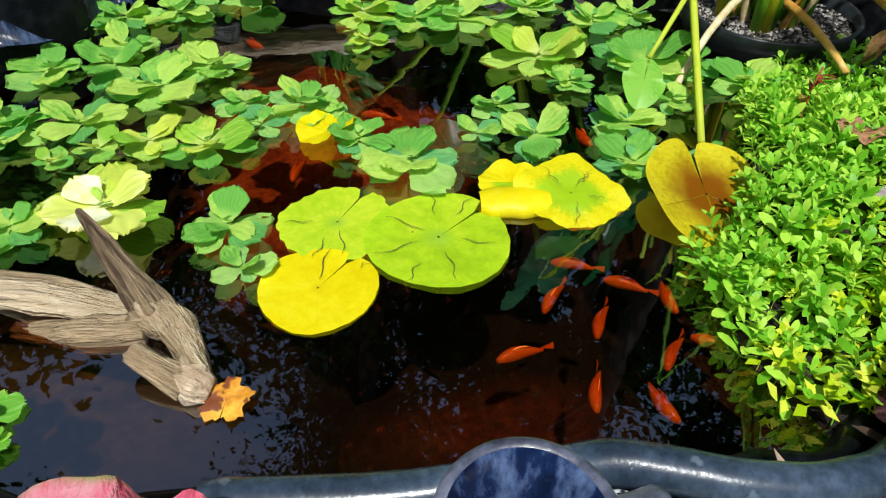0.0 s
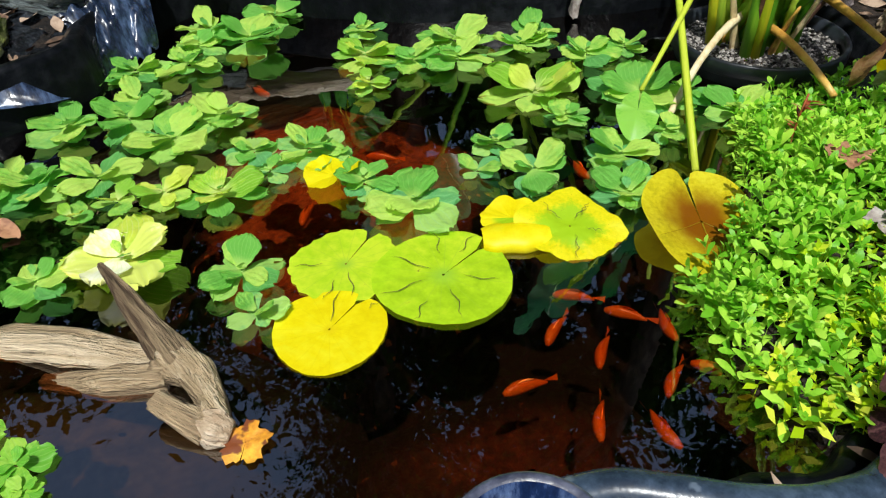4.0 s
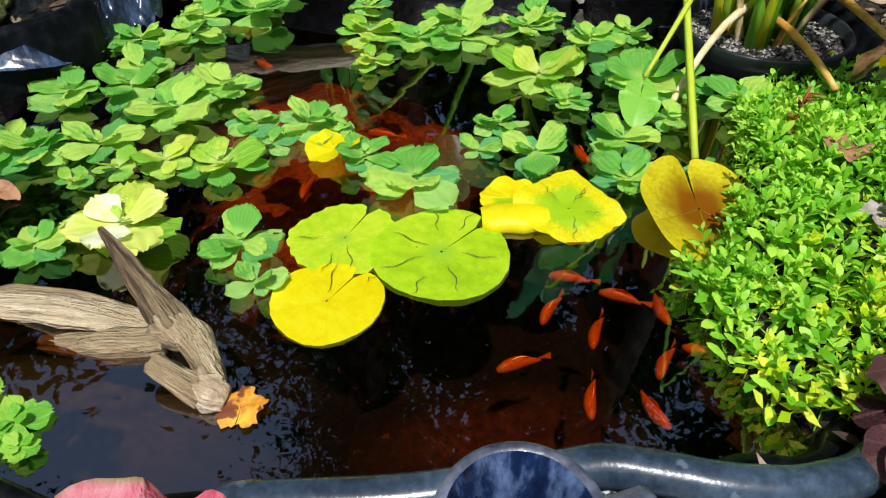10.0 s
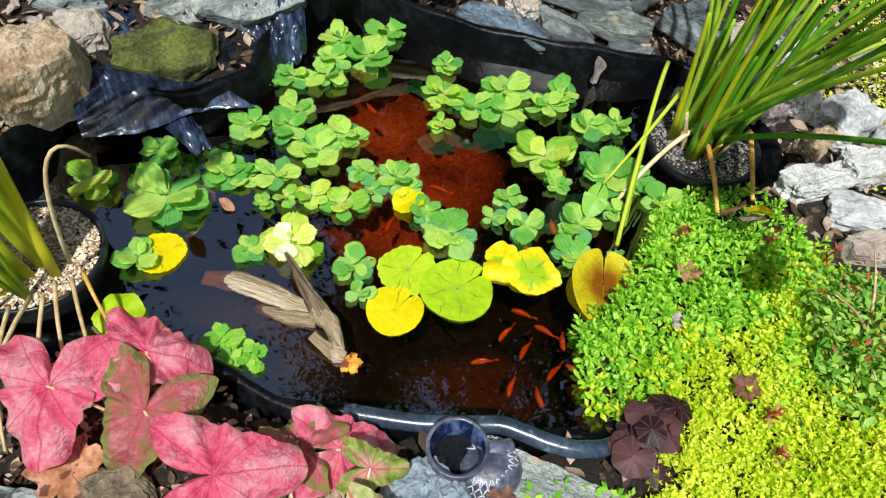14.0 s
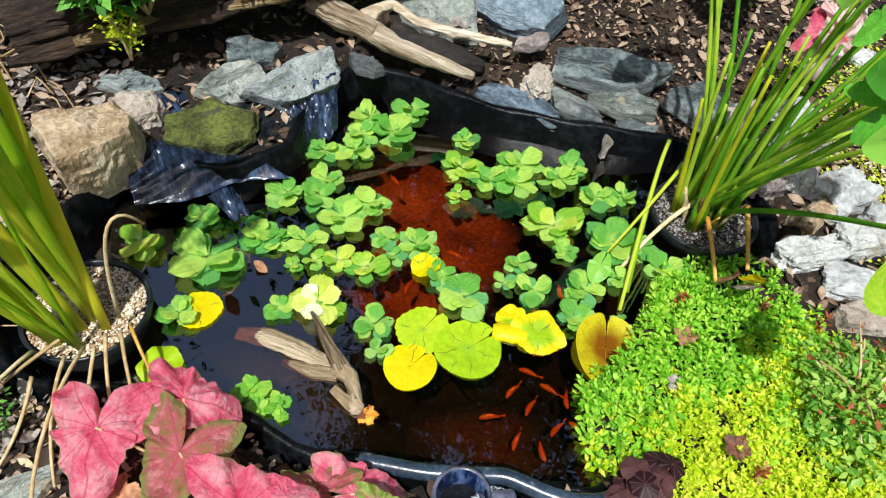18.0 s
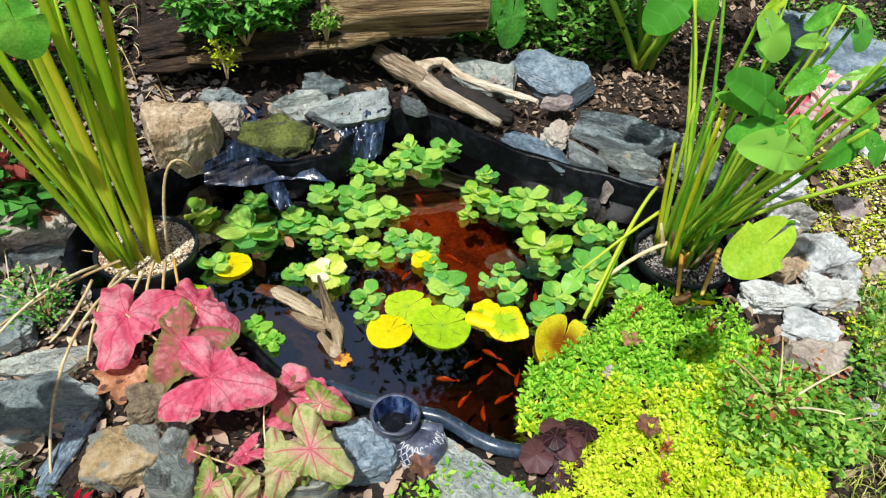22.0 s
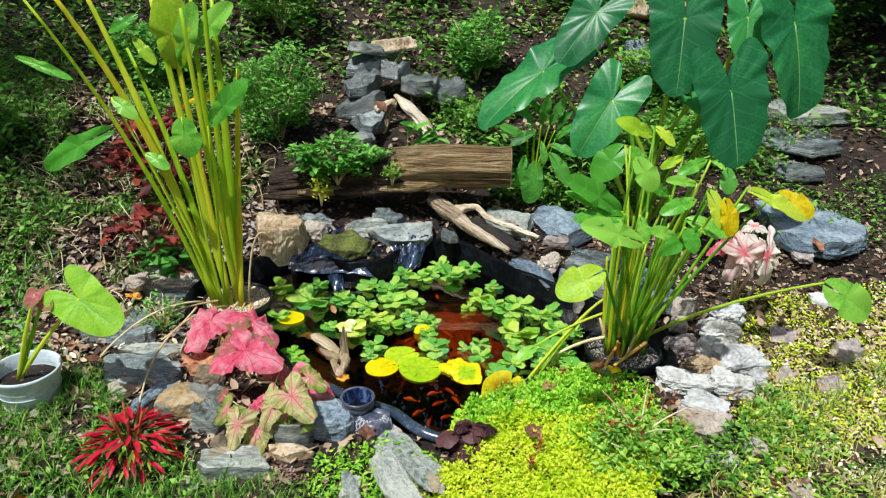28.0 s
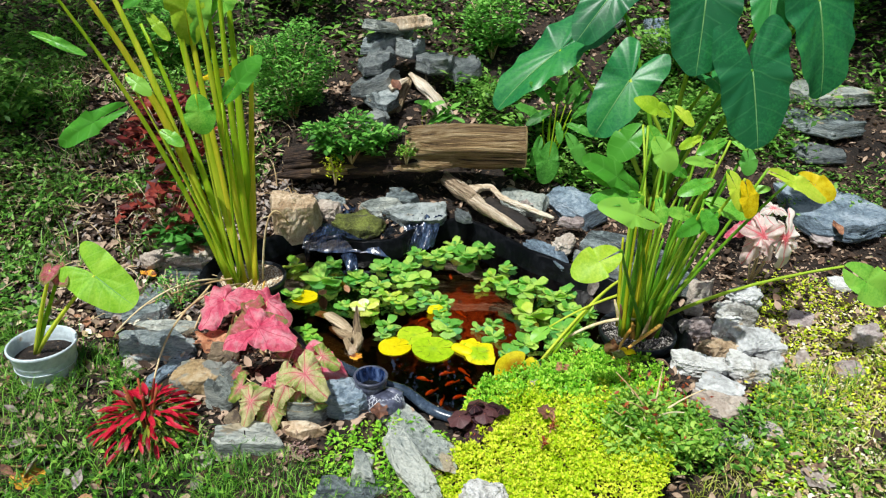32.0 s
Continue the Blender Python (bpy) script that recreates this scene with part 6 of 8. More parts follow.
stalk_leaf(arrowhead, (1.038, 0.156, 0.01), (1.059, -0.250, 0.699), (0.932, -0.290, 0.626), "arrow", "oval", "stem_green", 0.008, (0.39, -0.75, 0.6), 57, 0.63, 0.05)
stalk_leaf(arrowhead, (1.012, 0.086, 0.01), (1.126, -0.220, 0.790), (1.159, -0.260, 0.679), "arrow_gold", "oval", "stem_green", 0.008, (0.29, -0.75, 0.6), 58, 1.05, 0.05)
stalk_leaf(arrowhead, (1.041, 0.160, 0.01), (1.079, -0.200, 0.810), (1.143, -0.240, 0.692), "arrow_lime", "oval", "stem_green", 0.008, (0.06, -0.75, 0.6), 59, 0.77, 0.05)
stalk_leaf(arrowhead, (1.016, 0.091, 0.01), (1.293, 0.000, 0.752), (1.504, -0.040, 0.661), "arrow_lime", "oval", "stem_green", 0.008, (0.27, -0.75, 0.6), 60, 0.42, 0.05)
stalk_leaf(arrowhead, (1.002, 0.098, 0.01), (1.406, 0.020, 0.730), (1.536, -0.020, 0.663), "arrow_gold", "oval", "stem_green", 0.008, (-0.35, -0.75, 0.6), 61, 0.91, 0.05)
stalk_leaf(arrowhead, (1.030, 0.169, 0.01), (1.581, -0.100, 0.449), (1.760, -0.140, 0.342), "arrow", "oval", "stem_green", 0.008, (-0.33, -0.75, 0.6), 62, 1.05, 0.05)
stalk_leaf(arrowhead, (1.025, 0.111, 0.01), (0.715, -0.480, 0.661), (0.581, -0.520, 0.597), "arrow_lime", "oval", "stem_green", 0.008, (-0.28, -0.75, 0.6), 63, 1.12, 0.05)
stalk_leaf(arrowhead, (0.974, 0.147, 0.01), (1.230, 0.050, 0.644), (1.322, 0.010, 0.681), "arrow", "oval", "stem_green", 0.008, (0.30, -0.75, 0.6), 64, 0.56, 0.05)
stalk_leaf(arrowhead, (0.949, 0.131, 0.01), (1.089, 0.150, 0.663), (0.998, 0.110, 0.715), "arrow", "oval", "stem_green", 0.008, (-0.36, -0.75, 0.6), 65, 0.70, 0.05)
stalk_leaf(arrowhead, (1.017, 0.103, 0.01), (1.147, 0.250, 0.782), (1.060, 0.210, 0.748), "arrow_lime", "oval", "stem_green", 0.008, (0.30, -0.75, 0.6), 66, 0.63, 0.05)
stalk_leaf(arrowhead, (1.043, 0.121, 0.01), (1.045, -0.100, 0.605), (0.943, -0.140, 0.647), "arrow", "oval", "stem_green", 0.008, (0.40, -0.75, 0.6), 67, 0.70, 0.05)
stalk_leaf(arrowhead, (0.95, 0.2, 0.15), (0.64, 0.07, 0.06), (0.57, 0.02, 0.03), "arrow", "oval", "stem", 0.006, (0, -0.2, 1), 77, 1.15, 0.05)
for k in range(18):
    rs = random.Random(200 + k)
    a, b = rs.uniform(-0.07, 0.07), rs.uniform(-0.06, 0.06)
    p = curve((a, b, 0.0), (a * 1.4, b * 1.4, 0.3), (a * 1.7 + 0.02, b * 1.7, rs.uniform(0.35, 0.62)), 8)
    v, f = tube(p, np.linspace(rs.uniform(0.008, 0.012), 0.004, 8), 7)
    add("stalk", v, f, "stem_green" if k % 5 else "stem_yellow", arrowhead)
for k in range(11):
    rs = random.Random(260 + k)
    a, b = 0.05 * math.cos(k * 0.6), 0.045 * math.sin(k * 0.6)
    p = curve((a, b, -0.01), (a * 1.5, b * 1.5, 0.06), (a * 2.1, b * 2.1, rs.uniform(0.09, 0.16)), 7)
    v, f = tube(p, np.linspace(0.013, 0.004, 7), 7, 0.5)
    add("sheath", v, f, ("dead_brown", "stem_orange", "stem_dry")[k % 3], arrowhead)
v, f = tube(curve((0.955, 0.28, 0.17), (0.85, 0.2, 0.17), (0.620, -0.050, 0.005), 10) - np.array(arrowhead.location), np.linspace(0.006, 0.005, 10), 8)
add("stalk", v, f, "stem", arrowhead)
v, f = tube(curve((0.955, 0.28, 0.17), (0.85, 0.2, 0.17), (0.650, -0.030, 0.005), 10) - np.array(arrowhead.location), np.linspace(0.006, 0.005, 10), 8)
add("stalk", v, f, "stem", arrowhead)
v, f = tube(curve((0.955, 0.28, 0.17), (0.85, 0.2, 0.17), (0.600, -0.070, 0.005), 10) - np.array(arrowhead.location), np.linspace(0.006, 0.005, 10), 8)
add("stalk", v, f, "stem", arrowhead)
for a, b, c, m in (((1.01, 0.125, 0.075), (0.84, 0.1, 0.11), (0.66, 0.035, 0.0), "stem_dry"), ((0.97, 0.085, 0.07), (0.91, -0.01, 0.085), (0.852, -0.113, 0.05), "stem_orange"), ((1.05, 0.03, 0.11), (0.98, -0.05, 0.12), (0.888, -0.15, 0.125), "stem_orange")):
    v, f = tube(curve(a, b, c, 10) - np.array(arrowhead.location), np.linspace(0.0075, 0.005, 10), 8)
    add("dead_stalk", v, f, m, arrowhead)
dead_leaf((0.875, -0.185, 0.12), 0.05, 160, "arrow_gold", "drooping golden dying leaf on the creeping mat", 38, curl=0.1)
dead_leaf((0.845, -0.195, 0.11), 0.046, 165, "dead_grey", "grey dead leaf drooping over the creeping mat", 35)
dead_leaf((0.825, -0.165, 0.11), 0.042, 170, "rust", "curled brown dead leaf drooping over the creeping mat", 45, curl=0.5)
dead_leaf((0.65, -0.235, 0.085), 0.03, 110, "dead_brown", "dark brown leaf lying on the creeping mat", 5, 5)
dead_leaf((0.555, -0.335, 0.085), 0.03, 10, "dead_grey", "grey dead leaf lying on the creeping mat", 5, 5)
tall = thing("tall_marsh_plant", (POT_L[0], POT_L[1], 0.08), "tall marsh plant with thick yellow-green stalks in a gravel pot", "plant")
# where each stalk bends and where it ends, and how thick it is at its foot
MARSH = [((-0.780, 0.296, 0.780), (-1.026, 0.350, 1.330), 0.018), ((-0.672, 0.294, 0.787), (-0.734, 0.350, 1.342), 0.0145), ((-0.607, 0.242, 0.736), (-0.625, 0.200, 1.251), 0.0145), ((-0.771, 0.309, 0.782), (-1.073, 0.200, 1.334), 0.018), 
         ((-0.710, 0.312, 0.648), (-0.887, 0.350, 1.094), 0.0145), ((-0.696, 0.305, 0.758), (-0.760, 0.300, 1.290), 0.018), ((-0.633, 0.323, 0.761), (-0.622, 0.300, 1.296), 0.0145), ((-0.552, 0.320, 0.750), (-0.566, 0.350, 1.277), 0.018), 
         ((-0.539, 0.345, 0.606), (-0.515, 0.420, 1.020), 0.0145), ((-0.808, 0.222, 0.757), (-1.091, 0.100, 1.289), 0.011), ((-0.577, 0.249, 0.786), (-0.542, 0.200, 1.340), 0.0145)]
for k, (bend, top, thick) in enumerate(MARSH):
    foot = (-0.605 + 0.2 * (top[0] + 0.75), 0.31 + 0.018 * (k % 4), 0.05)
    v, f = tube(curve(foot, bend, top, 12) - np.array(tall.location), thick * np.interp(np.linspace(0, 1, 12), (0, 0.35, 1), (0.7, 1.0, 0.42)), 10, 0.5)
    add("stalk", v, f, "stem_marsh" if k % 5 in (1, 3) else "stem_marsh_green", tall)
stalk_leaf(tall, (-0.615, 0.28, 0.05), (-0.667, 0.200, 0.886), (-0.643, 0.170, 0.747), "arrow", "oval", "stem", 0.006, (0.1, -0.8, 0.5), 300, 1.30, 0.03)
stalk_leaf(tall, (-0.615, 0.28, 0.05), (-0.902, 0.200, 0.948), (-0.812, 0.170, 0.886), "arrow", "oval", "stem", 0.006, (0.1, -0.8, 0.5), 301, 0.80, 0.03)
stalk_leaf(tall, (-0.615, 0.28, 0.05), (-0.811, 0.200, 0.751), (-0.724, 0.170, 0.705), "arrow", "oval", "stem", 0.006, (0.1, -0.8, 0.5), 302, 0.80, 0.03)
stalk_leaf(tall, (-0.615, 0.28, 0.05), (-0.919, 0.200, 0.840), (-1.187, 0.170, 0.692), "arrow", "oval", "stem", 0.006, (0.1, -0.8, 0.5), 303, 0.50, 0.03, stalk=False)
stalk_leaf(tall, (-0.615, 0.28, 0.05), (-0.577, 0.200, 0.856), (-0.424, 0.170, 1.029), "arrow", "oval", "stem", 0.006, (0.1, -0.8, 0.5), 304, 0.60, 0.03)
stalk_leaf(tall, (-0.615, 0.28, 0.05), (-0.699, 0.300, 1.028), (-0.693, 0.270, 1.313), "arrow_lime", "oval", "stem", 0.006, (0.1, -0.8, 0.5), 305, 0.80, 0.03, stalk=False)
stalk_leaf(tall, (-0.615, 0.28, 0.05), (-0.678, 0.300, 1.037), (-0.615, 0.270, 1.263), "arrow", "oval", "stem", 0.006, (0.1, -0.8, 0.5), 306, 0.60, 0.03, stalk=False)
stalk_leaf(tall, (-0.615, 0.28, 0.05), (-0.621, 0.300, 1.120), (-0.486, 0.270, 1.269), "arrow", "oval", "stem", 0.006, (0.1, -0.8, 0.5), 307, 0.70, 0.03, stalk=False)
stalk_leaf(tall, (-0.615, 0.28, 0.05), (-0.839, 0.300, 1.141), (-0.761, 0.270, 1.054), "arrow_lime", "oval", "stem", 0.006, (0.1, -0.8, 0.5), 308, 0.60, 0.03, stalk=False)
stalk_leaf(tall, (-0.615, 0.28, 0.05), (-1.210, 0.200, 1.082), (-1.016, 0.170, 1.017), "arrow", "oval", "stem", 0.006, (0.1, -0.8, 0.5), 309, 0.30, 0.03, stalk=False)
stalk_leaf(tall, (-0.615, 0.28, 0.05), (-0.809, 0.300, 1.216), (-0.912, 0.270, 1.160), "arrow", "oval", "stem", 0.006, (0.1, -0.8, 0.5), 310, 0.60, 0.03, stalk=False)
stalk_leaf(tall, (-0.615, 0.28, 0.05), (-0.724, 0.400, 0.890), (-0.519, 0.370, 0.957), "arrow_gold", "oval", "stem", 0.006, (0.1, -0.8, 0.5), 311, 0.25, 0.03, stalk=False)
for a, b, c, m in (((-0.52, 0.3, 0.1), (-0.47, 0.25, 0.55), (-0.4, 0.3, 0.36), "stem_dry"), ((-0.6, 0.25, 0.1), (-0.75, -0.1, 0.25), (-0.73, -0.36, 0.02), "stem_dry"), ((-0.62, 0.3, 0.1), (-0.8, 0.2, 0.12), (-0.95, 0.1, 0.06), "stem_dry"), ((-0.55, 0.25, 0.12), (-0.57, 0.12, 0.12), (-0.58, 0.02, 0.03), "stem_dry"), ((-0.52, 0.24, 0.12), (-0.53, 0.14, 0.1), (-0.53, 0.06, 0.03), "stem_dry"), ((-0.5, 0.26, 0.11), (-0.49, 0.18, 0.14), (-0.48, 0.12, 0.05), "stem_orange"), ((-0.64, 0.24, 0.1), (-0.68, 0.1, 0.14), (-0.7, -0.02, 0.05), "stem_dry"), ((-0.7, 0.28, 0.1), (-0.85, 0.1, 0.2), (-0.98, -0.1, 0.05), "stem_dry"), ((-0.58, 0.24, 0.1), (-0.62, 0.1, 0.1), (-0.64, 0.0, 0.04), "stem_dry"), ((-0.7, 0.2, 0.12), (-0.74, 0.1, 0.08), (-0.8, 0.06, 0.05), "stem_dry")):
    v, f = tube(curve(a, b, c, 12) - np.array(tall.location), np.linspace(0.0045, 0.003, 12), 7)
    add("dead_stalk", v, f, m, tall)
caladium = thing("pink_caladium", (-0.4, -0.16, 0.02), "pink caladium with large arrow-shaped veined leaves", "plant")
stalk_leaf(caladium, (-0.4, -0.16, 0.02), (-0.585, 0.000, 0.175), (-0.640, -0.115, 0.145), "pink", "caladium", "stem_dry", 0.004, (0.0, -0.05, 1.0), 400, 1.2, 0.03, wave=0.07)
stalk_leaf(caladium, (-0.4, -0.16, 0.02), (-0.425, 0.000, 0.170), (-0.325, -0.050, 0.140), "pink", "caladium", "stem_dry", 0.004, (0.1, -0.05, 1), 401, 1.15, 0.03, wave=0.07)
stalk_leaf(caladium, (-0.4, -0.16, 0.02), (-0.455, -0.100, 0.155), (-0.535, -0.175, 0.105), "pinkmix", "caladium", "stem_dry", 0.004, (0, -0.3, 0.9), 402, 1.15, 0.03, wave=0.07)
stalk_leaf(caladium, (-0.4, -0.16, 0.02), (-0.375, -0.285, 0.235), (-0.250, -0.330, 0.232), "pink", "caladium", "stem_dry", 0.004, (-0.1, -0.3, 0.95), 403, 1.10, 0.03, wave=0.07)
stalk_leaf(caladium, (-0.4, -0.16, 0.02), (-0.180, -0.290, 0.120), (-0.080, -0.322, 0.095), "pink", "caladium", "stem_dry", 0.004, (0, -0.3, 1), 404, 1.10, 0.03, wave=0.07)
stalk_leaf(caladium, (-0.4, -0.16, 0.02), (-0.240, -0.260, 0.130), (-0.300, -0.200, 0.100), "pinkmix", "caladium", "stem_dry", 0.004, (0, -0.2, 1), 405, 1.00, 0.03, wave=0.07)
mixed = thing("green_caladium", (-0.27, -0.42, 0.03), "green caladium with pink-veined heart leaves", "plant")
stalk_leaf(mixed, (-0.27, -0.42, 0.03), (-0.188, -0.475, 0.200), (-0.115, -0.537, 0.170), "greenpink", "caladium", "stem_dry", 0.003, (0, -0.5, 0.85), 430, 1.00, 0.03)
stalk_leaf(mixed, (-0.27, -0.42, 0.03), (-0.242, -0.478, 0.170), (-0.274, -0.531, 0.120), "greenpink", "caladium", "stem_dry", 0.003, (0, -0.5, 0.85), 431, 1.00, 0.03)
stalk_leaf(mixed, (-0.27, -0.42, 0.03), (-0.209, -0.465, 0.130), (-0.229, -0.513, 0.100), "greenpink", "caladium", "stem_dry", 0.003, (0, -0.5, 0.85), 432, 0.90, 0.03)
stalk_leaf(mixed, (-0.27, -0.42, 0.03), (-0.387, -0.484, 0.150), (-0.422, -0.513, 0.120), "greenpink", "caladium", "stem_dry", 0.003, (0, -0.5, 0.85), 433, 1.10, 0.03)
stalk_leaf(mixed, (-0.27, -0.42, 0.03), (-0.347, -0.526, 0.130), (-0.363, -0.581, 0.080), "greenpink", "caladium", "stem_dry", 0.003, (0, -0.5, 0.85), 434, 0.90, 0.03)
stalk_leaf(mixed, (-0.27, -0.42, 0.03), (-0.294, -0.507, 0.090), (-0.302, -0.584, 0.030), "greenpink", "caladium", "stem_dry", 0.003, (0, -0.5, 0.85), 435, 0.95, 0.03)
stalk_leaf(mixed, (-0.27, -0.42, 0.03), (-0.156, -0.363, 0.190), (-0.098, -0.393, 0.180), "greenpink", "caladium", "stem_dry", 0.003, (0, -0.5, 0.85), 436, 1.00, 0.03)
stalk_leaf(mixed, (-0.27, -0.42, 0.03), (-0.272, -0.266, 0.140), (-0.220, -0.287, 0.120), "pinkmix", "caladium", "stem_dry", 0.003, (0, -0.5, 0.85), 437, 1.10, 0.03)
stalk_leaf(mixed, (-0.27, -0.42, 0.03), (-0.325, -0.393, 0.100), (-0.374, -0.400, 0.070), "pink", "caladium", "stem_dry", 0.003, (0, -0.5, 0.85), 438, 0.70, 0.03)
stalk_leaf(mixed, (-0.27, -0.42, 0.03), (-0.425, -0.386, 0.130), (-0.449, -0.413, 0.120), "pinkmix", "caladium", "stem_dry", 0.003, (0, -0.5, 0.85), 439, 1.00, 0.03)
stalk_leaf(mixed, (-0.27, -0.42, 0.03), (-0.169, -0.485, 0.100), (-0.214, -0.483, 0.060), "greenpink", "caladium", "stem_dry", 0.003, (0, -0.5, 0.85), 440, 0.90, 0.03)
white_cal = thing("white_caladium", (1.52, 0.4, 0.1), "white and red caladium in a sunny spot", "plant")
stalk_leaf(white_cal, (1.52, 0.4, 0.1), (1.461, 0.280, 0.374), (1.407, 0.250, 0.274), "whitepink", "caladium", "stem_dry", 0.003, (0, -0.5, 0.8), 480, 0.8, 0.03)
stalk_leaf(white_cal, (1.52, 0.4, 0.1), (1.470, 0.280, 0.386), (1.540, 0.250, 0.293), "whitepink", "caladium", "stem_dry", 0.003, (0, -0.5, 0.8), 481, 0.8, 0.03)
stalk_leaf(white_cal, (1.52, 0.4, 0.1), (1.571, 0.300, 0.370), (1.603, 0.270, 0.240), "whitepink", "caladium", "stem_dry", 0.003, (0, -0.5, 0.8), 482, 0.8, 0.03)
stalk_leaf(white_cal, (1.52, 0.4, 0.1), (1.567, 0.320, 0.373), (1.632, 0.290, 0.353), "whitepink", "caladium", "stem_dry", 0.003, (0, -0.5, 0.8), 483, 0.8, 0.03)
stalk_leaf(white_cal, (1.52, 0.4, 0.1), (1.425, 0.320, 0.403), (1.340, 0.290, 0.387), "pink", "caladium", "stem_dry", 0.003, (0, -0.5, 0.8), 484, 0.8, 0.03)
stalk_leaf(white_cal, (1.52, 0.4, 0.1), (1.546, 0.400, 0.453), (1.602, 0.370, 0.451), "whitepink", "caladium", "stem_dry", 0.003, (0, -0.5, 0.8), 485, 0.8, 0.03)
stalk_leaf(white_cal, (1.52, 0.4, 0.1), (1.588, 0.350, 0.385), (1.552, 0.320, 0.434), "whitepink", "caladium", "stem_dry", 0.003, (0, -0.5, 0.8), 486, 0.8, 0.03)
BUCKET = (-1.1, -0.3, -0.012)


# ---- the creeping mat at the pond's edge ----
LEAF4 = (np.array([(0, 0, 0), (-0.24, 0.5, 0.06), (0.24, 0.5, 0.06), (0, 1, -0.02), (0, 0.5, 0.0)], float), np.array([(0, 4, 1), (0, 2, 4), (1, 4, 3), (4, 2, 3)]))


_s, _w = np.array([0, 0.35, 0.66, 0.88, 1.0]), np.array([0.03, 0.12, 0.19, 0.13, 0.015])
ROUND_LEAF = (np.concatenate([np.column_stack([-_w, _s, 0.12 * np.sin(3 * _s)]), np.column_stack([_w, _s, 0.12 * np.sin(3 * _s)])]),
              np.array([t for i in range(4) for t in ((i, 5 + i, 6 + i), (i, 6 + i, 1 + i))]))


def sprig(levels=4, seed=0, leaf=LEAF4):
    """A short shoot with pairs of leaves, 1 unit tall; leaves about 0.5 long."""
    rng = np.random.default_rng(seed)
    vs, fs, off = [], [], 0
    for k in range(levels):
        n = 2 if k < levels - 1 else 4
        for j in range(n):
            r = turns([k * 1.57 + j * 6.28 / n + rng.uniform(-0.3, 0.3)], [0.25 + 0.35 * k / levels + (0.4 if k == levels - 1 else 0) + rng.uniform(-0.15, 0.15)])[0]
            s = (0.62, 0.56, 0.48, 0.34)[min(k, 3)]
            vs.append((leaf[0] * s) @ r.T + (0, 0, k / levels))
            fs.append(leaf[1] + off)
            off += len(leaf[0])
    st = np.array([(0.02, 0, -0.4), (-0.02, 0.02, -0.4), (0, -0.02, -0.4), (0, 0, 1.0)])
    vs.append(st)
    fs.append(np.array([(0, 1, 3), (1, 2, 3), (2, 0, 3)]) + off)
    return np.concatenate(vs), np.concatenate(fs)


def mat_height(x, y):
    """The top of the creeping mat: thick in its middle, trailing onto the water."""
    return 0.012 + 0.075 * smooth(np.hypot((x - 0.72) / 0.5, (y + 0.5) / 0.5), 1.1, 0.35) + 0.012 * rough(x, y, 0.05) + 0.015 * rough(x, y, 0.13, 4)


MAT = spline([(0.58, -0.16), (0.66, -0.1), (0.76, -0.045), (0.86, -0.035), (0.99, -0.06), (1.04, -0.16), (1.0, -0.28), (1.02, -0.42), (0.94, -0.56), (0.86, -0.75), (0.7, -0.9), (0.42, -0.95),
              (0.2, -0.92), (0.22, -0.76), (0.27, -0.62), (0.34, -0.53), (0.37, -0.47), (0.32, -0.43), (0.31, -0.38), (0.33, -0.32), (0.37, -0.26), (0.42, -0.215), (0.5, -0.205)], 4)


def within(p, x, y):
    q = np.roll(p, -1, 0)
    hit = np.zeros(np.shape(x), bool)
    for (x0, y0), (x1, y1) in zip(p, q):
        if abs(y1 - y0) > 1e-9:
            hit ^= ((y0 > y) != (y1 > y)) & (x < (x1 - x0) * (y - y0) / (y1 - y0) + x0)
    return hit


def field(p, count, seed, loose=0.0):
    """Random spots within an outline; loose: how far its border wanders, away from the pond."""
    rng = np.random.default_rng(seed)
    lo, hi = p.min(0) - loose, p.max(0) + loose
    count = int(count * np.prod(hi - lo) / np.prod(p.max(0) - p.min(0)))
    x, y = rng.uniform(lo[0], hi[0], count), rng.uniform(lo[1], hi[1], count)
    far = loose * smooth(np.hypot(x - 0.2, y - 0.2), 1.2, 2.0)
    k = within(p, x + far * (rough(x, y, 0.3, seed) + rng.normal(0, 0.3, count)), y + far * (rough(x, y, 0.3, seed + 7) + rng.normal(0, 0.3, count)))
    return x[k], y[k], rng


def carpet(name, p, count, seed, mat, size, top, label, category, keep=None, tilt=0.5, levels=4, leaf=LEAF4):
    x, y, rng = field(p, count, seed)
    if keep is not None:
        k = keep(x, y, rng)
        x, y = x[k], y[k]
    n = len(x)
    sv, sf = sprig(levels, seed, leaf)
    s = size * rng.uniform(0.6, 1.35, n)
    v, f = scatter(sv, sf, np.stack([x, y, top(x, y) - s * 0.4 + rng.uniform(-0.012, 0.006, n)], -1), turns(rng.uniform(0, 6.28, n), rng.uniform(-tilt, tilt, n), rng.uniform(-tilt, tilt, n)), s)
    return tagged(add(name, v, f, mat), label, category, kind="stuff")


def golden(x, y, rng):
    return smooth(-0.36 - y + 0.1 * rough(x, y, 0.12, 7), -0.1, 0.2) > rng.uniform(0, 1, len(x))


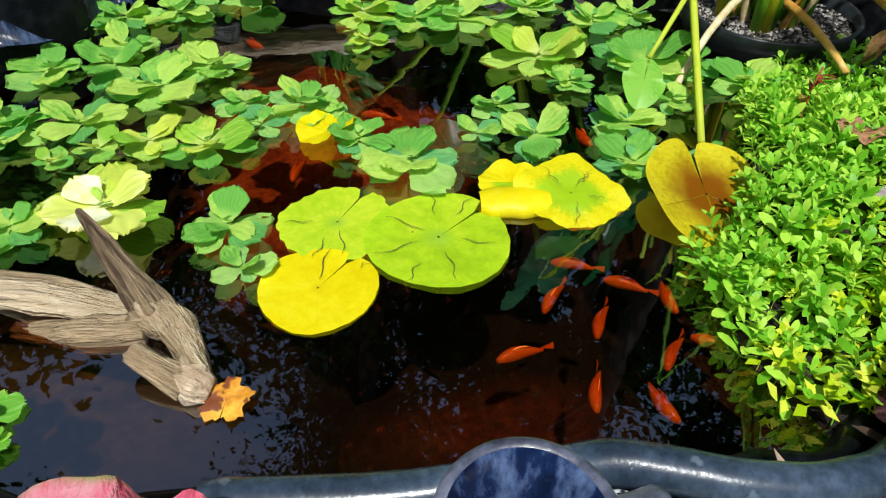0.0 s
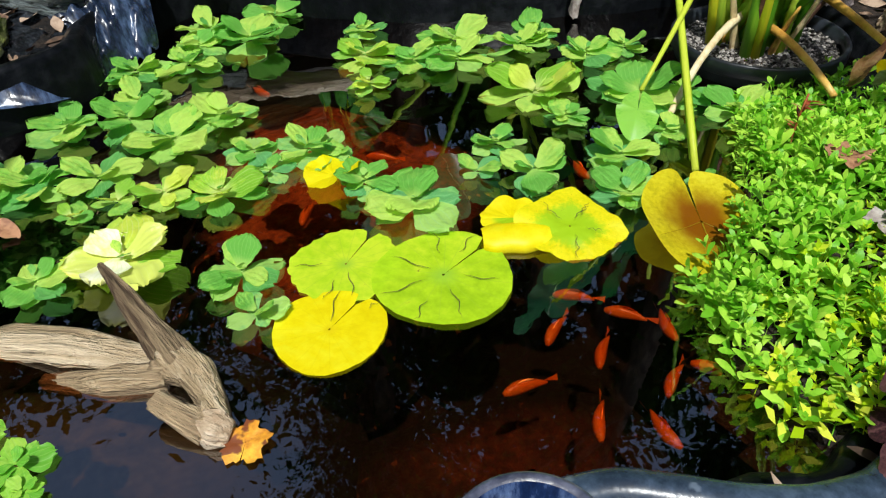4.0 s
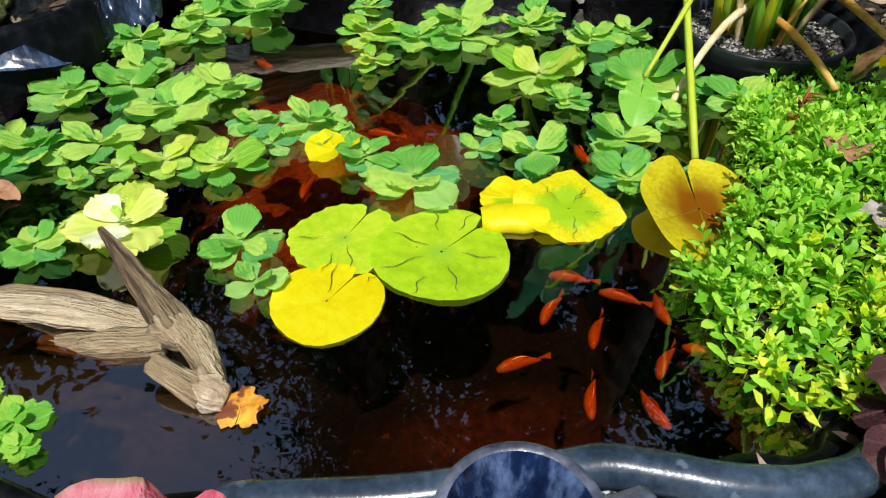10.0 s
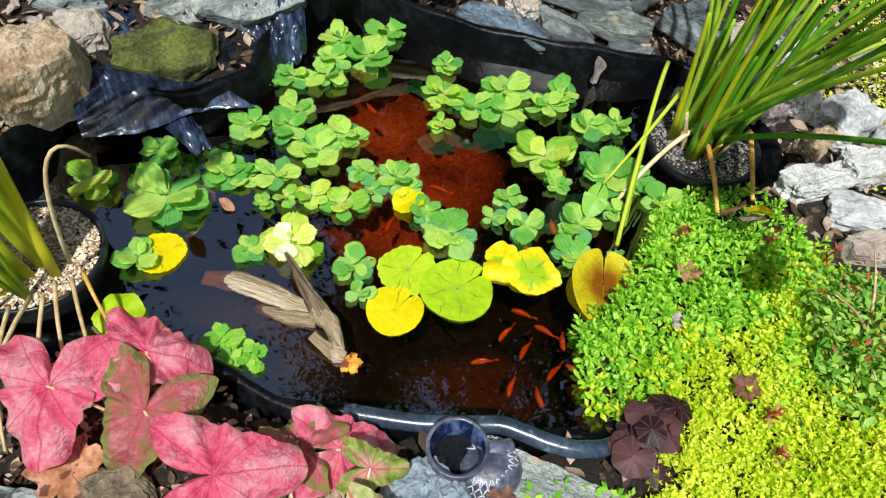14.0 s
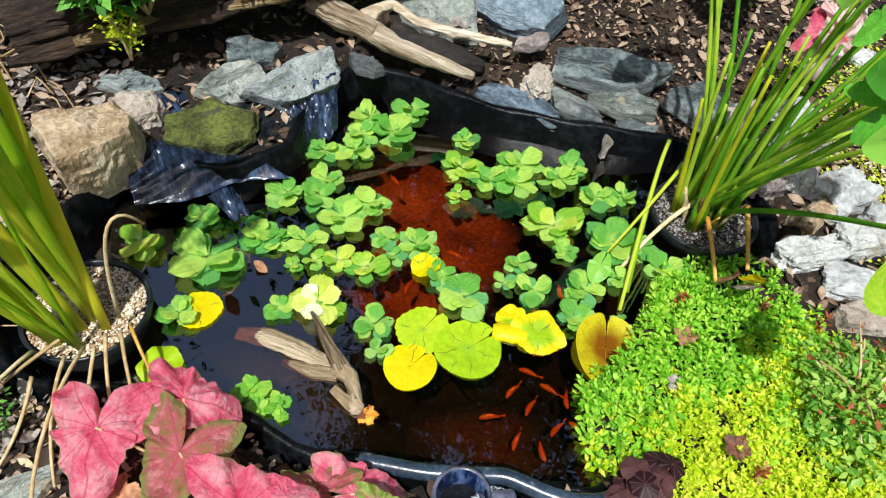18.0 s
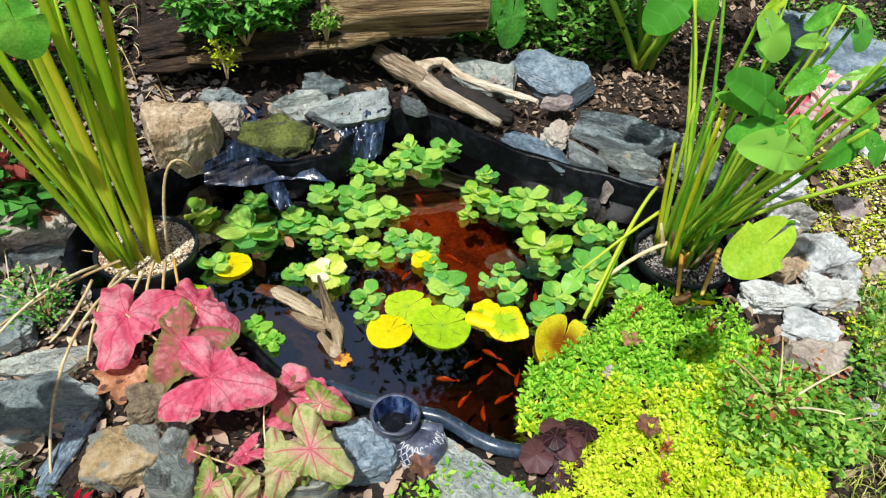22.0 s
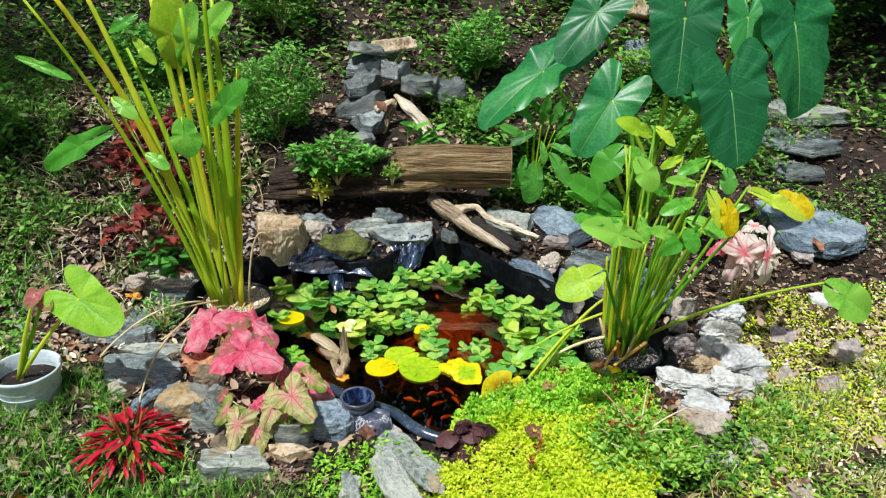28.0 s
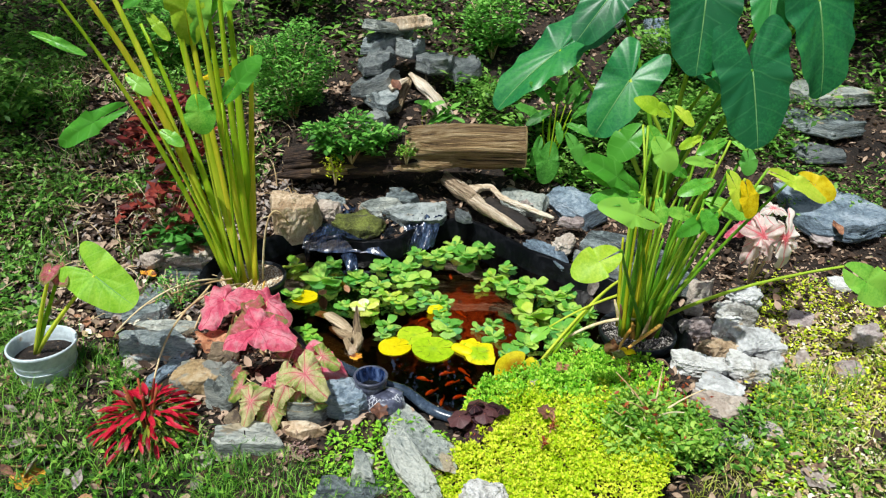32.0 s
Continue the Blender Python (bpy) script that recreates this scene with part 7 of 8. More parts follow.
mx = np.linspace(0.15, 1.1, 54)
my = np.linspace(-1.0, 0.0, 56)
X, Y = np.meshgrid(mx, my, indexing="ij")
Z = np.where(within(MAT, X, Y), np.maximum(mat_height(X, Y) - 0.028, -0.01), -0.05)
mf = grid_faces(54, 56)
mf = mf[within(MAT, X, Y).ravel()[mf].any(1)]
tagged(add("mat_soil", np.stack([X, Y, Z], -1).reshape(-1, 3), mf, "soil"), "dark soil under creeping plants", "soil", kind="structure")
carpet("creeping_sedum", MAT, 2500, 11, "sedum", 0.045, mat_height, "fresh green creeping mat trailing into the pond", "ground cover", lambda x, y, g: ~golden(x, y, g), 0.6, 4, ROUND_LEAF)
carpet("golden_creeper", MAT, 5600, 12, "jenny", 0.032, mat_height, "sunlit yellow-green creeping ground cover", "ground cover", golden, 0.6)

carpet("trailing_sedum", np.array([(0.4, -0.21), (0.52, -0.185), (0.6, -0.13), (0.74, -0.02), (0.88, 0.0), (1.0, -0.03), (0.99, -0.07), (0.76, -0.05), (0.58, -0.165), (0.43, -0.22), (0.36, -0.32), (0.32, -0.4), (0.305, -0.38), (0.34, -0.29)]), 620, 61, "sedum", 0.032, lambda x, y: 0.02 + 0 * x, "loose green shoots trailing onto the water", "ground cover", lambda x, y, g: g.uniform(0, 1, len(x)) < 0.55, 1.0, 4, ROUND_LEAF)


# ---- ground cover, grass, fallen leaves ----
def near_clear(x, y):
    return ~inside(x, y, 0.035) & ~within(MAT, x, y)


def on_ground(x, y):
    return height(x, y)


def grass(name, p, count, seed, mat, length, label, patchy=-9.0):
    x, y, rng = field(np.asarray(p, float), count, seed, 0.35)
    k = near_clear(x, y) & (rough(x, y, 0.16, seed) + 0.5 * rough(x, y, 0.05, seed + 5) > patchy)
    x, y = x[k], y[k]
    n = len(x)
    bv = np.array([(-0.03, 0, 0), (0.03, 0, 0), (-0.025, 0.12, 0.4), (0.025, 0.12, 0.4), (-0.018, 0.4, 0.75), (0.018, 0.4, 0.75), (0, 0.8, 0.9)], float)
    bf = np.array([(0, 1, 3), (0, 3, 2), (2, 3, 5), (2, 5, 4), (4, 5, 6)])
    v, f = scatter(bv, bf, np.stack([x, y, on_ground(x, y) - 0.004], -1), turns(rng.uniform(0, 6.28, n), rng.uniform(-0.5, 0.3, n)), length * rng.uniform(0.4, 1.3, n))
    return tagged(add(name, v, f, mat), label, "grass", kind="stuff")


def litter(name, p, count, seed, mat, size, label, lift=0.004):
    x, y, rng = field(np.asarray(p, float), count, seed, 0.35)
    k = near_clear(x, y)
    x, y = x[k], y[k]
    n = len(x)
    v, f, _ = blade(1.0, 0.55, lambda s: max(math.sin(math.pi * s), 0.05), 5, 3, curl=0.25, fold=0.4)
    v, f = scatter(v, f, np.stack([x, y, on_ground(x, y) + lift], -1), turns(rng.uniform(0, 6.28, n), rng.uniform(-0.5, 0.5, n), rng.uniform(-0.7, 0.7, n)), size * rng.uniform(0.4, 1.3, n))
    return tagged(add(name, v, f, mat), label, "leaf litter", kind="stuff")


def weeds(name, p, count, seed, mat, size, tall, label, patchy=0.0):
    """Low leafy growth over a stretch of ground."""
    x, y, rng = field(np.asarray(p, float), count, seed, 0.35)
    k = near_clear(x, y) & (rough(x, y, 0.35, seed) > patchy)
    x, y = x[k], y[k]
    n = len(x)
    up = tall * rng.uniform(0, 1, n) ** 1.5 * (0.6 + 0.5 * rough(x, y, 0.3, seed + 3))
    v, f = scatter(*LEAF4, np.stack([x, y, on_ground(x, y) + np.maximum(up, 0)], -1), turns(rng.uniform(0, 6.28, n), rng.uniform(-0.3, 0.7, n), rng.uniform(-0.6, 0.6, n)), size * rng.uniform(0.5, 1.4, n))
    return tagged(add(name, v, f, mat), label, "undergrowth", kind="stuff")


grass("lawn_grass", [(-3, -1.6), (-0.65, -1.6), (-0.3, -0.68), (-0.75, -0.42), (-0.95, -0.1), (-3, 0.3)], 44000, 21, "grass", 0.055, "green lawn grass in shade at the garden's front", -0.45)
litter("lawn_leaves", [(-2.2, -1.2), (-0.3, -1.2), (-0.35, -0.66), (-0.8, -0.4), (-1.0, 0.1), (-2.2, 0.4)], 150, 55, "dead_grey", 0.06, "grey-brown dead leaves lying in the lawn", 0.022)
litter("brown_lawn_leaves", [(-2.2, -1.2), (-0.3, -1.2), (-0.35, -0.66), (-0.8, -0.4), (-1.0, 0.1), (-2.2, 0.4)], 110, 56, "dead_brown", 0.05, "brown curled leaves lying in the lawn", 0.02)
grass("far_lawn", [(-9, -9), (9, -9), (9, 0.5), (3, 0.3), (3, -1.5), (-3, -1.6), (-3, 0.3), (-9, 0.5)], 60000, 44, "grass", 0.16, "rough green lawn around the garden")
grass("front_grass", [(-0.7, -1.2), (0.25, -1.2), (0.25, -0.72), (-0.35, -0.6)], 6000, 22, "grass", 0.045, "short grass between slate stones")
grass("green_tufts", [(0.75, -1.3), (2.2, -1.3), (2.6, -0.2), (1.6, 0.05), (1.35, -0.2), (1.25, -0.5), (0.95, -0.75)], 9000, 37, "grass", 0.06, "patchy green grass among dry stalks", 0.25)
weeds("ear_undergrowth", [(0.55, 1.35), (1.4, 1.1), (2.1, 1.6), (1.9, 2.4), (0.3, 2.3)], 15000, 40, "weeds", 0.045, 0.25, "dark leafy undergrowth below the elephant ear", -0.2)
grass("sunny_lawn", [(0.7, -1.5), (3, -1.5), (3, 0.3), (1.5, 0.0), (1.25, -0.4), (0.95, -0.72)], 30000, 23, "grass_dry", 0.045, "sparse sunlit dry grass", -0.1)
weeds("sunny_weeds", [(0.95, -1.3), (3, -1.3), (3, 0.5), (1.55, 0.3), (1.35, -0.2), (1.2, -0.5)], 15000, 53, "sprig", 0.024, 0.05, "bright green low weeds in sun", 0.12)
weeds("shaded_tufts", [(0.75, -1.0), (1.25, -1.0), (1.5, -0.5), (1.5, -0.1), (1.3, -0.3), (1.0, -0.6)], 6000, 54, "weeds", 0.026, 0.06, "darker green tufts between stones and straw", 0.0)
weeds("front_clover", [(-0.2, -1.0), (0.3, -1.0), (0.27, -0.55), (0.1, -0.47), (-0.1, -0.55)], 3200, 28, "sedum", 0.018, 0.04, "fresh green creeping plants between the slates", -0.4)
weeds("lawn_clover", [(-2, -1.2), (-0.4, -1.2), (-0.35, -0.7), (-0.9, -0.2), (-2, 0.1)], 6000, 29, "grass", 0.025, 0.05, "broad green lawn weeds", -0.2)
weeds("clover", [(1.1, -0.9), (3, -0.9), (3, 0.7), (1.6, 0.5), (1.4, 0.1), (1.25, -0.4)], 34000, 24, "jenny", 0.015, 0.028, "low yellow-green clover in sun", -0.3)
weeds("left_weeds", [(-4, -0.2), (-1.05, -0.1), (-0.95, 0.5), (-0.75, 1.2), (-0.8, 2.4), (-4, 2.6)], 46000, 25, "weeds", 0.032, 0.2, "tangled green weeds on the shaded bank", -0.08)
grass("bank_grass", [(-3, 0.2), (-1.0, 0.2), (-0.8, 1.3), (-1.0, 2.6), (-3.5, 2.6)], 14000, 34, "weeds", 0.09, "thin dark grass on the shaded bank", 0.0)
litter("bank_leaf_litter", [(-3, -0.1), (-1.0, 0.0), (-0.75, 0.6), (-0.7, 1.3), (-0.8, 2.4), (-3, 2.4)], 9000, 57, "litter", 0.05, "brown dead leaves and bark on the shaded bank", 0.012)
weeds("slope_weeds", [(-5, 2.0), (-0.6, 2.1), (0.2, 2.6), (1.2, 2.5), (2.2, 2.2), (5, 1.5), (6, 8), (-6, 8)], 70000, 26, "weeds", 0.06, 0.35, "dark green undergrowth on the wooded slope", -0.25)
weeds("right_weeds", [(1.8, 0.9), (2.3, 1.0), (4, 0.2), (4.5, 2.4), (2.0, 2.4), (1.5, 1.7)], 20000, 27, "weeds", 0.026, 0.14, "fine green weeds among slates", -0.15)
litter("leaf_litter", [(-2.5, -1.2), (2.8, -1.2), (3, 3.5), (-3, 3.5)], 22000, 31, "litter", 0.042, "brown dead leaves strewn over the soil")
litter("wood_chips", [(0.75, 0.4), (2.4, 0.2), (2.4, 1.6), (0.9, 1.9), (0.6, 1.3)], 9000, 32, "litter", 0.018, "fine brown bark litter beside the pond")
litter("dry_straw", [(0.9, -1.3), (3, -1.3), (3, 0.4), (1.5, 0.2), (1.3, -0.4)], 24000, 36, "straw", 0.016, "pale dry straw and chips on sunlit soil", 0.006)
litter("bank_chips", [(-1.3, -0.6), (-0.2, -0.75), (-0.2, -0.2), (-0.5, 0.2), (-0.6, 1.4), (-1.3, 1.4)], 6000, 35, "litter", 0.02, "crumbled leaf litter between the stones")
litter("dry_bank_leaves", [(-1.5, 0.1), (-0.72, 0.1), (-0.55, 0.62), (-0.42, 0.95), (-0.4, 1.25), (-1.5, 1.4)], 1500, 38, "dead_grey", 0.04, "pale dry curled leaves on the bank", 0.01)
litter("straw_heap", [(-1.25, -0.15), (-0.7, -0.05), (-0.55, 0.12), (-0.78, 0.3), (-0.8, 0.75), (-1.3, 0.8)], 420, 39, "straw", 0.03, "pale dry straw fallen round the gravel pot", 0.012)
x, y, rng = field(np.array([(-2.6, 0.0), (-1.0, 0.1), (-0.75, 0.7), (-0.55, 1.15), (-0.8, 2.2), (-2.6, 2.2)]), 520, 58)
ok = near_clear(x, y)
twigs = []
for x0, y0, a, ln, up in zip(x[ok], y[ok], rng.uniform(0, 6.28, ok.sum()), rng.uniform(0.06, 0.26, ok.sum()), rng.uniform(-0.02, 0.06, ok.sum())):
    x1, y1 = x0 + ln * math.cos(a), y0 + ln * math.sin(a)
    twigs.append(tube(curve((x0, y0, float(height(x0, y0)) + 0.01), ((x0 + x1) / 2 + 0.02, (y0 + y1) / 2, float(height((x0 + x1) / 2, (y0 + y1) / 2)) + 0.03 + up), (x1, y1, float(height(x1, y1)) + 0.012), 5), np.linspace(0.0028, 0.0012, 5), 4))
v, f = joined(twigs)
tagged(add("dry_twigs", v, f, "stem_dry"), "thin dry twigs and dead stems tangled on the bank", "twigs", kind="stuff")
litter("far_litter", [(-7, 3.2), (7, 3.2), (8, 9), (-8, 9)], 9000, 33, "litter", 0.09, "brown leaves on the far slope")


# ---- logs behind the pond ----
fl = thing("fallen_log", (0.3, 1.18, 0.42), "thick split brown log lying across the slope", "log")
L0 = np.array([0.3, 1.18, 0.42])
pts = np.array([(0.02, 1.22, 0.395), (0.15, 1.21, 0.405), (0.3, 1.195, 0.415), (0.45, 1.185, 0.42), (0.615, 1.175, 0.425)]) - L0
v, f = furrowed(pts, [0.095, 0.1, 0.103, 0.104, 0.106], 2)
SIDES = 72
add("split_wood", v, f[:-2], "wood", fl)
last = v[-SIDES:]
c = last.mean(0)
d = (pts[-1] - pts[0]) / np.linalg.norm(pts[-1] - pts[0])
ev = np.concatenate([last, last * 0.93 + c * 0.07 + d * 0.007, last * 0.55 + c * 0.45 + d * 0.003, [c + d * 0.006]])
ef = [(i * SIDES + j, i * SIDES + (j + 1) % SIDES, (i + 1) * SIDES + (j + 1) % SIDES, (i + 1) * SIDES + j) for i in range(2) for j in range(SIDES)] + [(2 * SIDES + j, 2 * SIDES + (j + 1) % SIDES, 3 * SIDES) for j in range(SIDES)]
add("cut_end", ev, ef, "cutwood", fl, "rough sawn end of the log")
v, f = furrowed(np.array([(-0.62, 1.26, 0.27), (-0.42, 1.25, 0.3), (-0.2, 1.235, 0.335), (0.02, 1.22, 0.365), (0.2, 1.215, 0.375)]) - L0, [0.07, 0.085, 0.092, 0.095, 0.08], 6, deep=0.26)
add("rotten_half", v, f, "bark", fl, "dark rotten mossy half of the log")
for k, (x, y, z, ln) in enumerate(((-0.5, 1.17, 0.25, 0.3), (-0.3, 1.155, 0.285, 0.34), (-0.1, 1.13, 0.3, 0.36), (0.1, 1.12, 0.33, 0.3), (-0.4, 1.19, 0.35, 0.24))):
    sv, sf = furrowed([(-ln / 2, 0, -0.02), (0, -0.006, 0), (ln / 2, 0, 0.015)], [0.012, 0.026, 0.014], 20 + k, 20, 8, 0.4)
    add("splinter", sv, sf, "wood" if k % 2 else "bark", fl, "long ragged splinter of rotten wood").matrix_basis = Matrix.Translation(np.array([x, y, z]) - L0)
hd = thing("hollow_driftwood", (0.45, 1.1, 0.12), "pale hollow forked driftwood lying on the liner edge", "driftwood")
H0 = np.array([0.45, 1.1, 0.12])
for nm, pts, rad, mt in (("trunk", [(0.213, 1.195, 0.240), (0.268, 1.143, 0.220), (0.321, 1.080, 0.210), (0.367, 1.006, 0.200)], [0.03, 0.042, 0.044, 0.034], "drift_tan"),
                         ("lower_arm", [(0.357, 1.027, 0.200), (0.412, 0.941, 0.180), (0.477, 0.871, 0.170), (0.543, 0.812, 0.160), (0.593, 0.775, 0.140)], [0.034, 0.028, 0.024, 0.02, 0.012], "drift_tan"),
                         ("upper_arm", [(0.346, 1.051, 0.230), (0.402, 1.076, 0.240), (0.454, 1.080, 0.240), (0.491, 1.016, 0.220), (0.537, 0.947, 0.220), (0.602, 0.886, 0.220), (0.673, 0.846, 0.210), (0.736, 0.810, 0.200)], [0.028, 0.018, 0.015, 0.015, 0.015, 0.014, 0.012, 0.008], "drift_pale"),
                         # solid dark core between the arms, painting the hollow's shade
                         ("hollow", [(0.428, 1.054, 0.165), (0.500, 0.964, 0.145), (0.580, 0.892, 0.13), (0.660, 0.835, 0.12)], [0.034, 0.05, 0.045, 0.02], "hollow_shade")):
    v, f = gnarled(np.array(pts) - H0, rad, len(nm), 30, 8, 0.2)
    v, m = along_x(v, pts)
    add(nm, v, f, mt, hd).matrix_basis = m
st = thing("hollow_stump", (-0.02, 1.98, 0.4), "broken weathered stump leaning on the stone cascade", "driftwood")
S0 = np.array([-0.02, 1.98, 0.4])
for nm, pts, rad, mt in (("slab", [(0.229, 1.800, 0.385), (0.134, 1.850, 0.503), (0.043, 1.900, 0.571), (-0.018, 1.950, 0.614)], [0.05, 0.045, 0.036, 0.014], "drift_pale"),
                         ("wall", [(-0.154, 1.800, 0.288), (-0.125, 1.850, 0.389), (-0.070, 1.900, 0.498), (-0.021, 1.950, 0.584)], [0.06, 0.055, 0.04, 0.02], "drift"),
                         # solid dark core, painting the shade inside the stump
                         ("hollow", [(0.022, 2.000, 0.230), (0.019, 2.000, 0.356), (-0.001, 2.000, 0.443)], [0.11, 0.09, 0.05], "hollow_shade"),
                         ("splinter", [(-0.126, 1.850, 0.541), (-0.079, 1.870, 0.572), (-0.031, 1.900, 0.594)], [0.03, 0.028, 0.012], "drift_pale")):
    v, f = gnarled(np.array(pts) - S0, rad, len(nm) + 3, 24, 7, 0.25, 0.6)
    v, m = along_x(v, pts)
    add(nm, v, f, mt, st).matrix_basis = m


# ---- liner shelf and trickling water ----
def draped(name, corners, drop, mat, label, seed, wrinkle=0.01, n=46, slant=1.0):
    """A wet sheet spread over four corners (back left, back right, front right, front left) whose front edge falls by drop."""
    a, b, c, d = (np.array(q, float) for q in corners)
    u, w = np.meshgrid(np.linspace(0, 1, n), np.linspace(0, 1, n), indexing="ij")
    p = (1 - u)[..., None] * ((1 - w)[..., None] * a + w[..., None] * d) + u[..., None] * ((1 - w)[..., None] * b + w[..., None] * c)
    off = Vector((seed * 3.1, seed, 0))
    bump = np.array([abs(noise.noise(Vector((5 * x + slant * 3 * y, 2.2 * y, 0)) + off)) + 0.5 * noise.noise(Vector((13 * x + slant * 6 * y, 6 * y, 1)) + off) + 0.25 * noise.noise(Vector((28 * x, 16 * y, 2)) + off) for x, y in zip(u.ravel(), w.ravel())]).reshape(n, n)
    p[..., 2] += wrinkle * bump * np.sin(math.pi * np.clip(u, 0.02, 0.98)) ** 0.3 + 0.02 * np.sin(math.pi * u) * np.sin(math.pi * w)
    fall = smooth(w, 0.78, 1.0)
    p[..., 2] -= drop * fall
    p[..., 1] -= 0.012 * np.sin(9 * u + seed) * fall
    return tagged(add(name, p.reshape(-1, 3), grid_faces(n, n), mat), label, "pond liner", kind="structure")


draped("liner_shelf", [(-0.44, 1.0, 0.11), (0.09, 0.98, 0.12), (0.05, 0.75, 0.055), (-0.44, 0.72, 0.05)], 0.09, "wet", "wet wrinkled black liner draped over the spill ledge", 3, 0.03)
# the sheets' blue is reflected sky, painted in their colour
draped("spill_sheet", [(-0.43, 0.88, 0.1), (-0.3, 0.87, 0.1), (-0.03, 0.665, 0.062), (-0.44, 0.68, 0.07)], 0.02, "film", "thin water sheet with painted blue sheen sliding over the ledge", 5, 0.01, 48, 3.0)
draped("spill_tongue", [(-0.27, 0.7, 0.04), (-0.19, 0.7, 0.036), (-0.165, 0.6, 0.006), (-0.215, 0.59, 0.006)], 0.012, "film", "tongue of water with painted pale sheen running into the pond", 6, 0.006, 20, 0.5)
draped("back_spill", [(-0.33, 1.04, 0.125), (-0.2, 1.05, 0.13), (-0.24, 0.9, 0.1), (-0.36, 0.9, 0.1)], 0.01, "film", "water with painted blue sheen running between stones", 7, 0.012, 24, 1.0)
draped("fold_right", [(0.0, 0.91, 0.14), (0.21, 0.95, 0.13), (0.17, 0.83, 0.015), (0.03, 0.775, 0.015)], 0.01, "film", "crumpled fold of wet black film with painted blue sheen", 8, 0.035, 34, 0.4)


# ---- bushes ----
def bush(name, place, size, count, mat, leaf, label, seed, stems=7):
    ob = thing(name, place, label, "shrub")
    rng = np.random.default_rng(seed)
    d = rng.normal(size=(count, 3))
    d /= np.linalg.norm(d, axis=1)[:, None]
    r = rng.uniform(0.35, 1, count) ** 0.5 * (0.85 + 0.25 * np.sin(4 * d[:, 0] + seed) * np.sin(5 * d[:, 2] + 2 * d[:, 1]))
    p = d * r[:, None] * np.asarray(size) / 2 + (0, 0, size[2] / 2)
    k = p[:, 2] > 0.02
    p = p[k]
    n = len(p)
    v, f = scatter(*LEAF4, p, turns(rng.uniform(0, 6.28, n), rng.uniform(-0.5, 0.7, n), rng.uniform(-0.6, 0.6, n)), leaf * rng.uniform(0.5, 1.3, n))
    c = add("foliage", v, f, mat, ob)
    c["kind"] = "stuff"
    for j in range(stems):
        a = 6.28 * j / stems
        q = np.array([math.cos(a) * size[0] * 0.35, math.sin(a) * size[1] * 0.35, size[2] * 0.8])
        sv, sf = tube(curve((0, 0, -0.02), (q[0] * 0.3, q[1] * 0.3, q[2] * 0.5), q, 6), np.linspace(0.005, 0.0015, 6), 5)
        add("stem", sv, sf, "stem_dry", ob)
    return ob


bush("leafy_bush", (-0.68, 1.75, 0.33), (0.55, 0.5, 0.62), 5200, "bush", 0.03, "dense small-leaved green bush behind the log", 41)
bush("fern_bush", (-0.26, 1.14, 0.34), (0.56, 0.24, 0.24), 1300, "bush", 0.045, "light green ferny plant growing over the log", 42)
bush("trailing_vine", (-0.34, 1.09, 0.24), (0.12, 0.06, 0.16), 260, "jenny", 0.018, "yellow-green vine trailing down the log", 43, 3)
bush("tiny_tuft", (0.02, 1.1, 0.36), (0.12, 0.08, 0.1), 420, "sprig", 0.016, "small grey-green tuft on the log", 47, 4)
bush("flowering_sprigs", (0.9, -0.54, 0.02), (0.42, 0.38, 0.17), 3000, "sprig", 0.024, "green wiry sprigs with reddish tips in sun", 45, 12)
bush("rusty_tips", (0.88, -0.52, 0.12), (0.4, 0.34, 0.14), 70, "red_tip", 0.02, "rusty red shoot tips over the sprigs", 48, 5)
bush("succulent_flowers", (-0.19, -0.62, -0.01), (0.16, 0.09, 0.05), 700, "sedum_pink", 0.012, "pinkish succulent flower heads among slates", 49, 5)
bush("dill_weed", (-0.83, 0.17, 0.03), (0.2, 0.2, 0.16), 420, "bush", 0.016, "feathery green weed beside the pot", 50)
for k, (x, y, w, h, n, mt) in enumerate(((-1.6, 2.3, 0.6, 0.5, 1800, "bush"), (-2.2, 1.4, 0.6, 0.4, 1600, "weeds"), (0.5, 2.6, 0.5, 0.45, 1500, "bush"), (1.7, 2.4, 0.6, 0.4, 1600, "weeds"), (-0.9, 3.0, 0.8, 0.6, 2200, "weeds"), (2.7, 2.9, 0.9, 0.7, 2400, "weeds"), (1.4, 3.6, 0.9, 0.7, 2400, "bush"), (0.1, 3.7, 0.8, 0.6, 2200, "weeds"), (-2.6, 3.2, 0.9, 0.7, 2400, "bush"))):
    bush("wild_shrub", (x, y, float(height(x, y))), (w, w, h), n, mt, 0.05, "wild green shrub on the shaded slope", 140 + k)
bush("low_red_shrub", (-1.02, 0.62, 0.1), (0.42, 0.34, 0.34), 170, "darkred", 0.075, "low sparse red-leaved shrub among weeds", 51, 9)
bush("grey_leaf_weed", (-0.92, 0.58, 0.08), (0.36, 0.3, 0.2), 190, "arrow_dark", 0.075, "broad dull green weed leaves beside the red shrub", 52, 8)
bush("red_leaf_shrub", (-1.12, 1.05, 0.24), (0.5, 0.4, 0.5), 600, "darkred", 0.07, "sparse dark red-leaved shrub on the bank", 46)


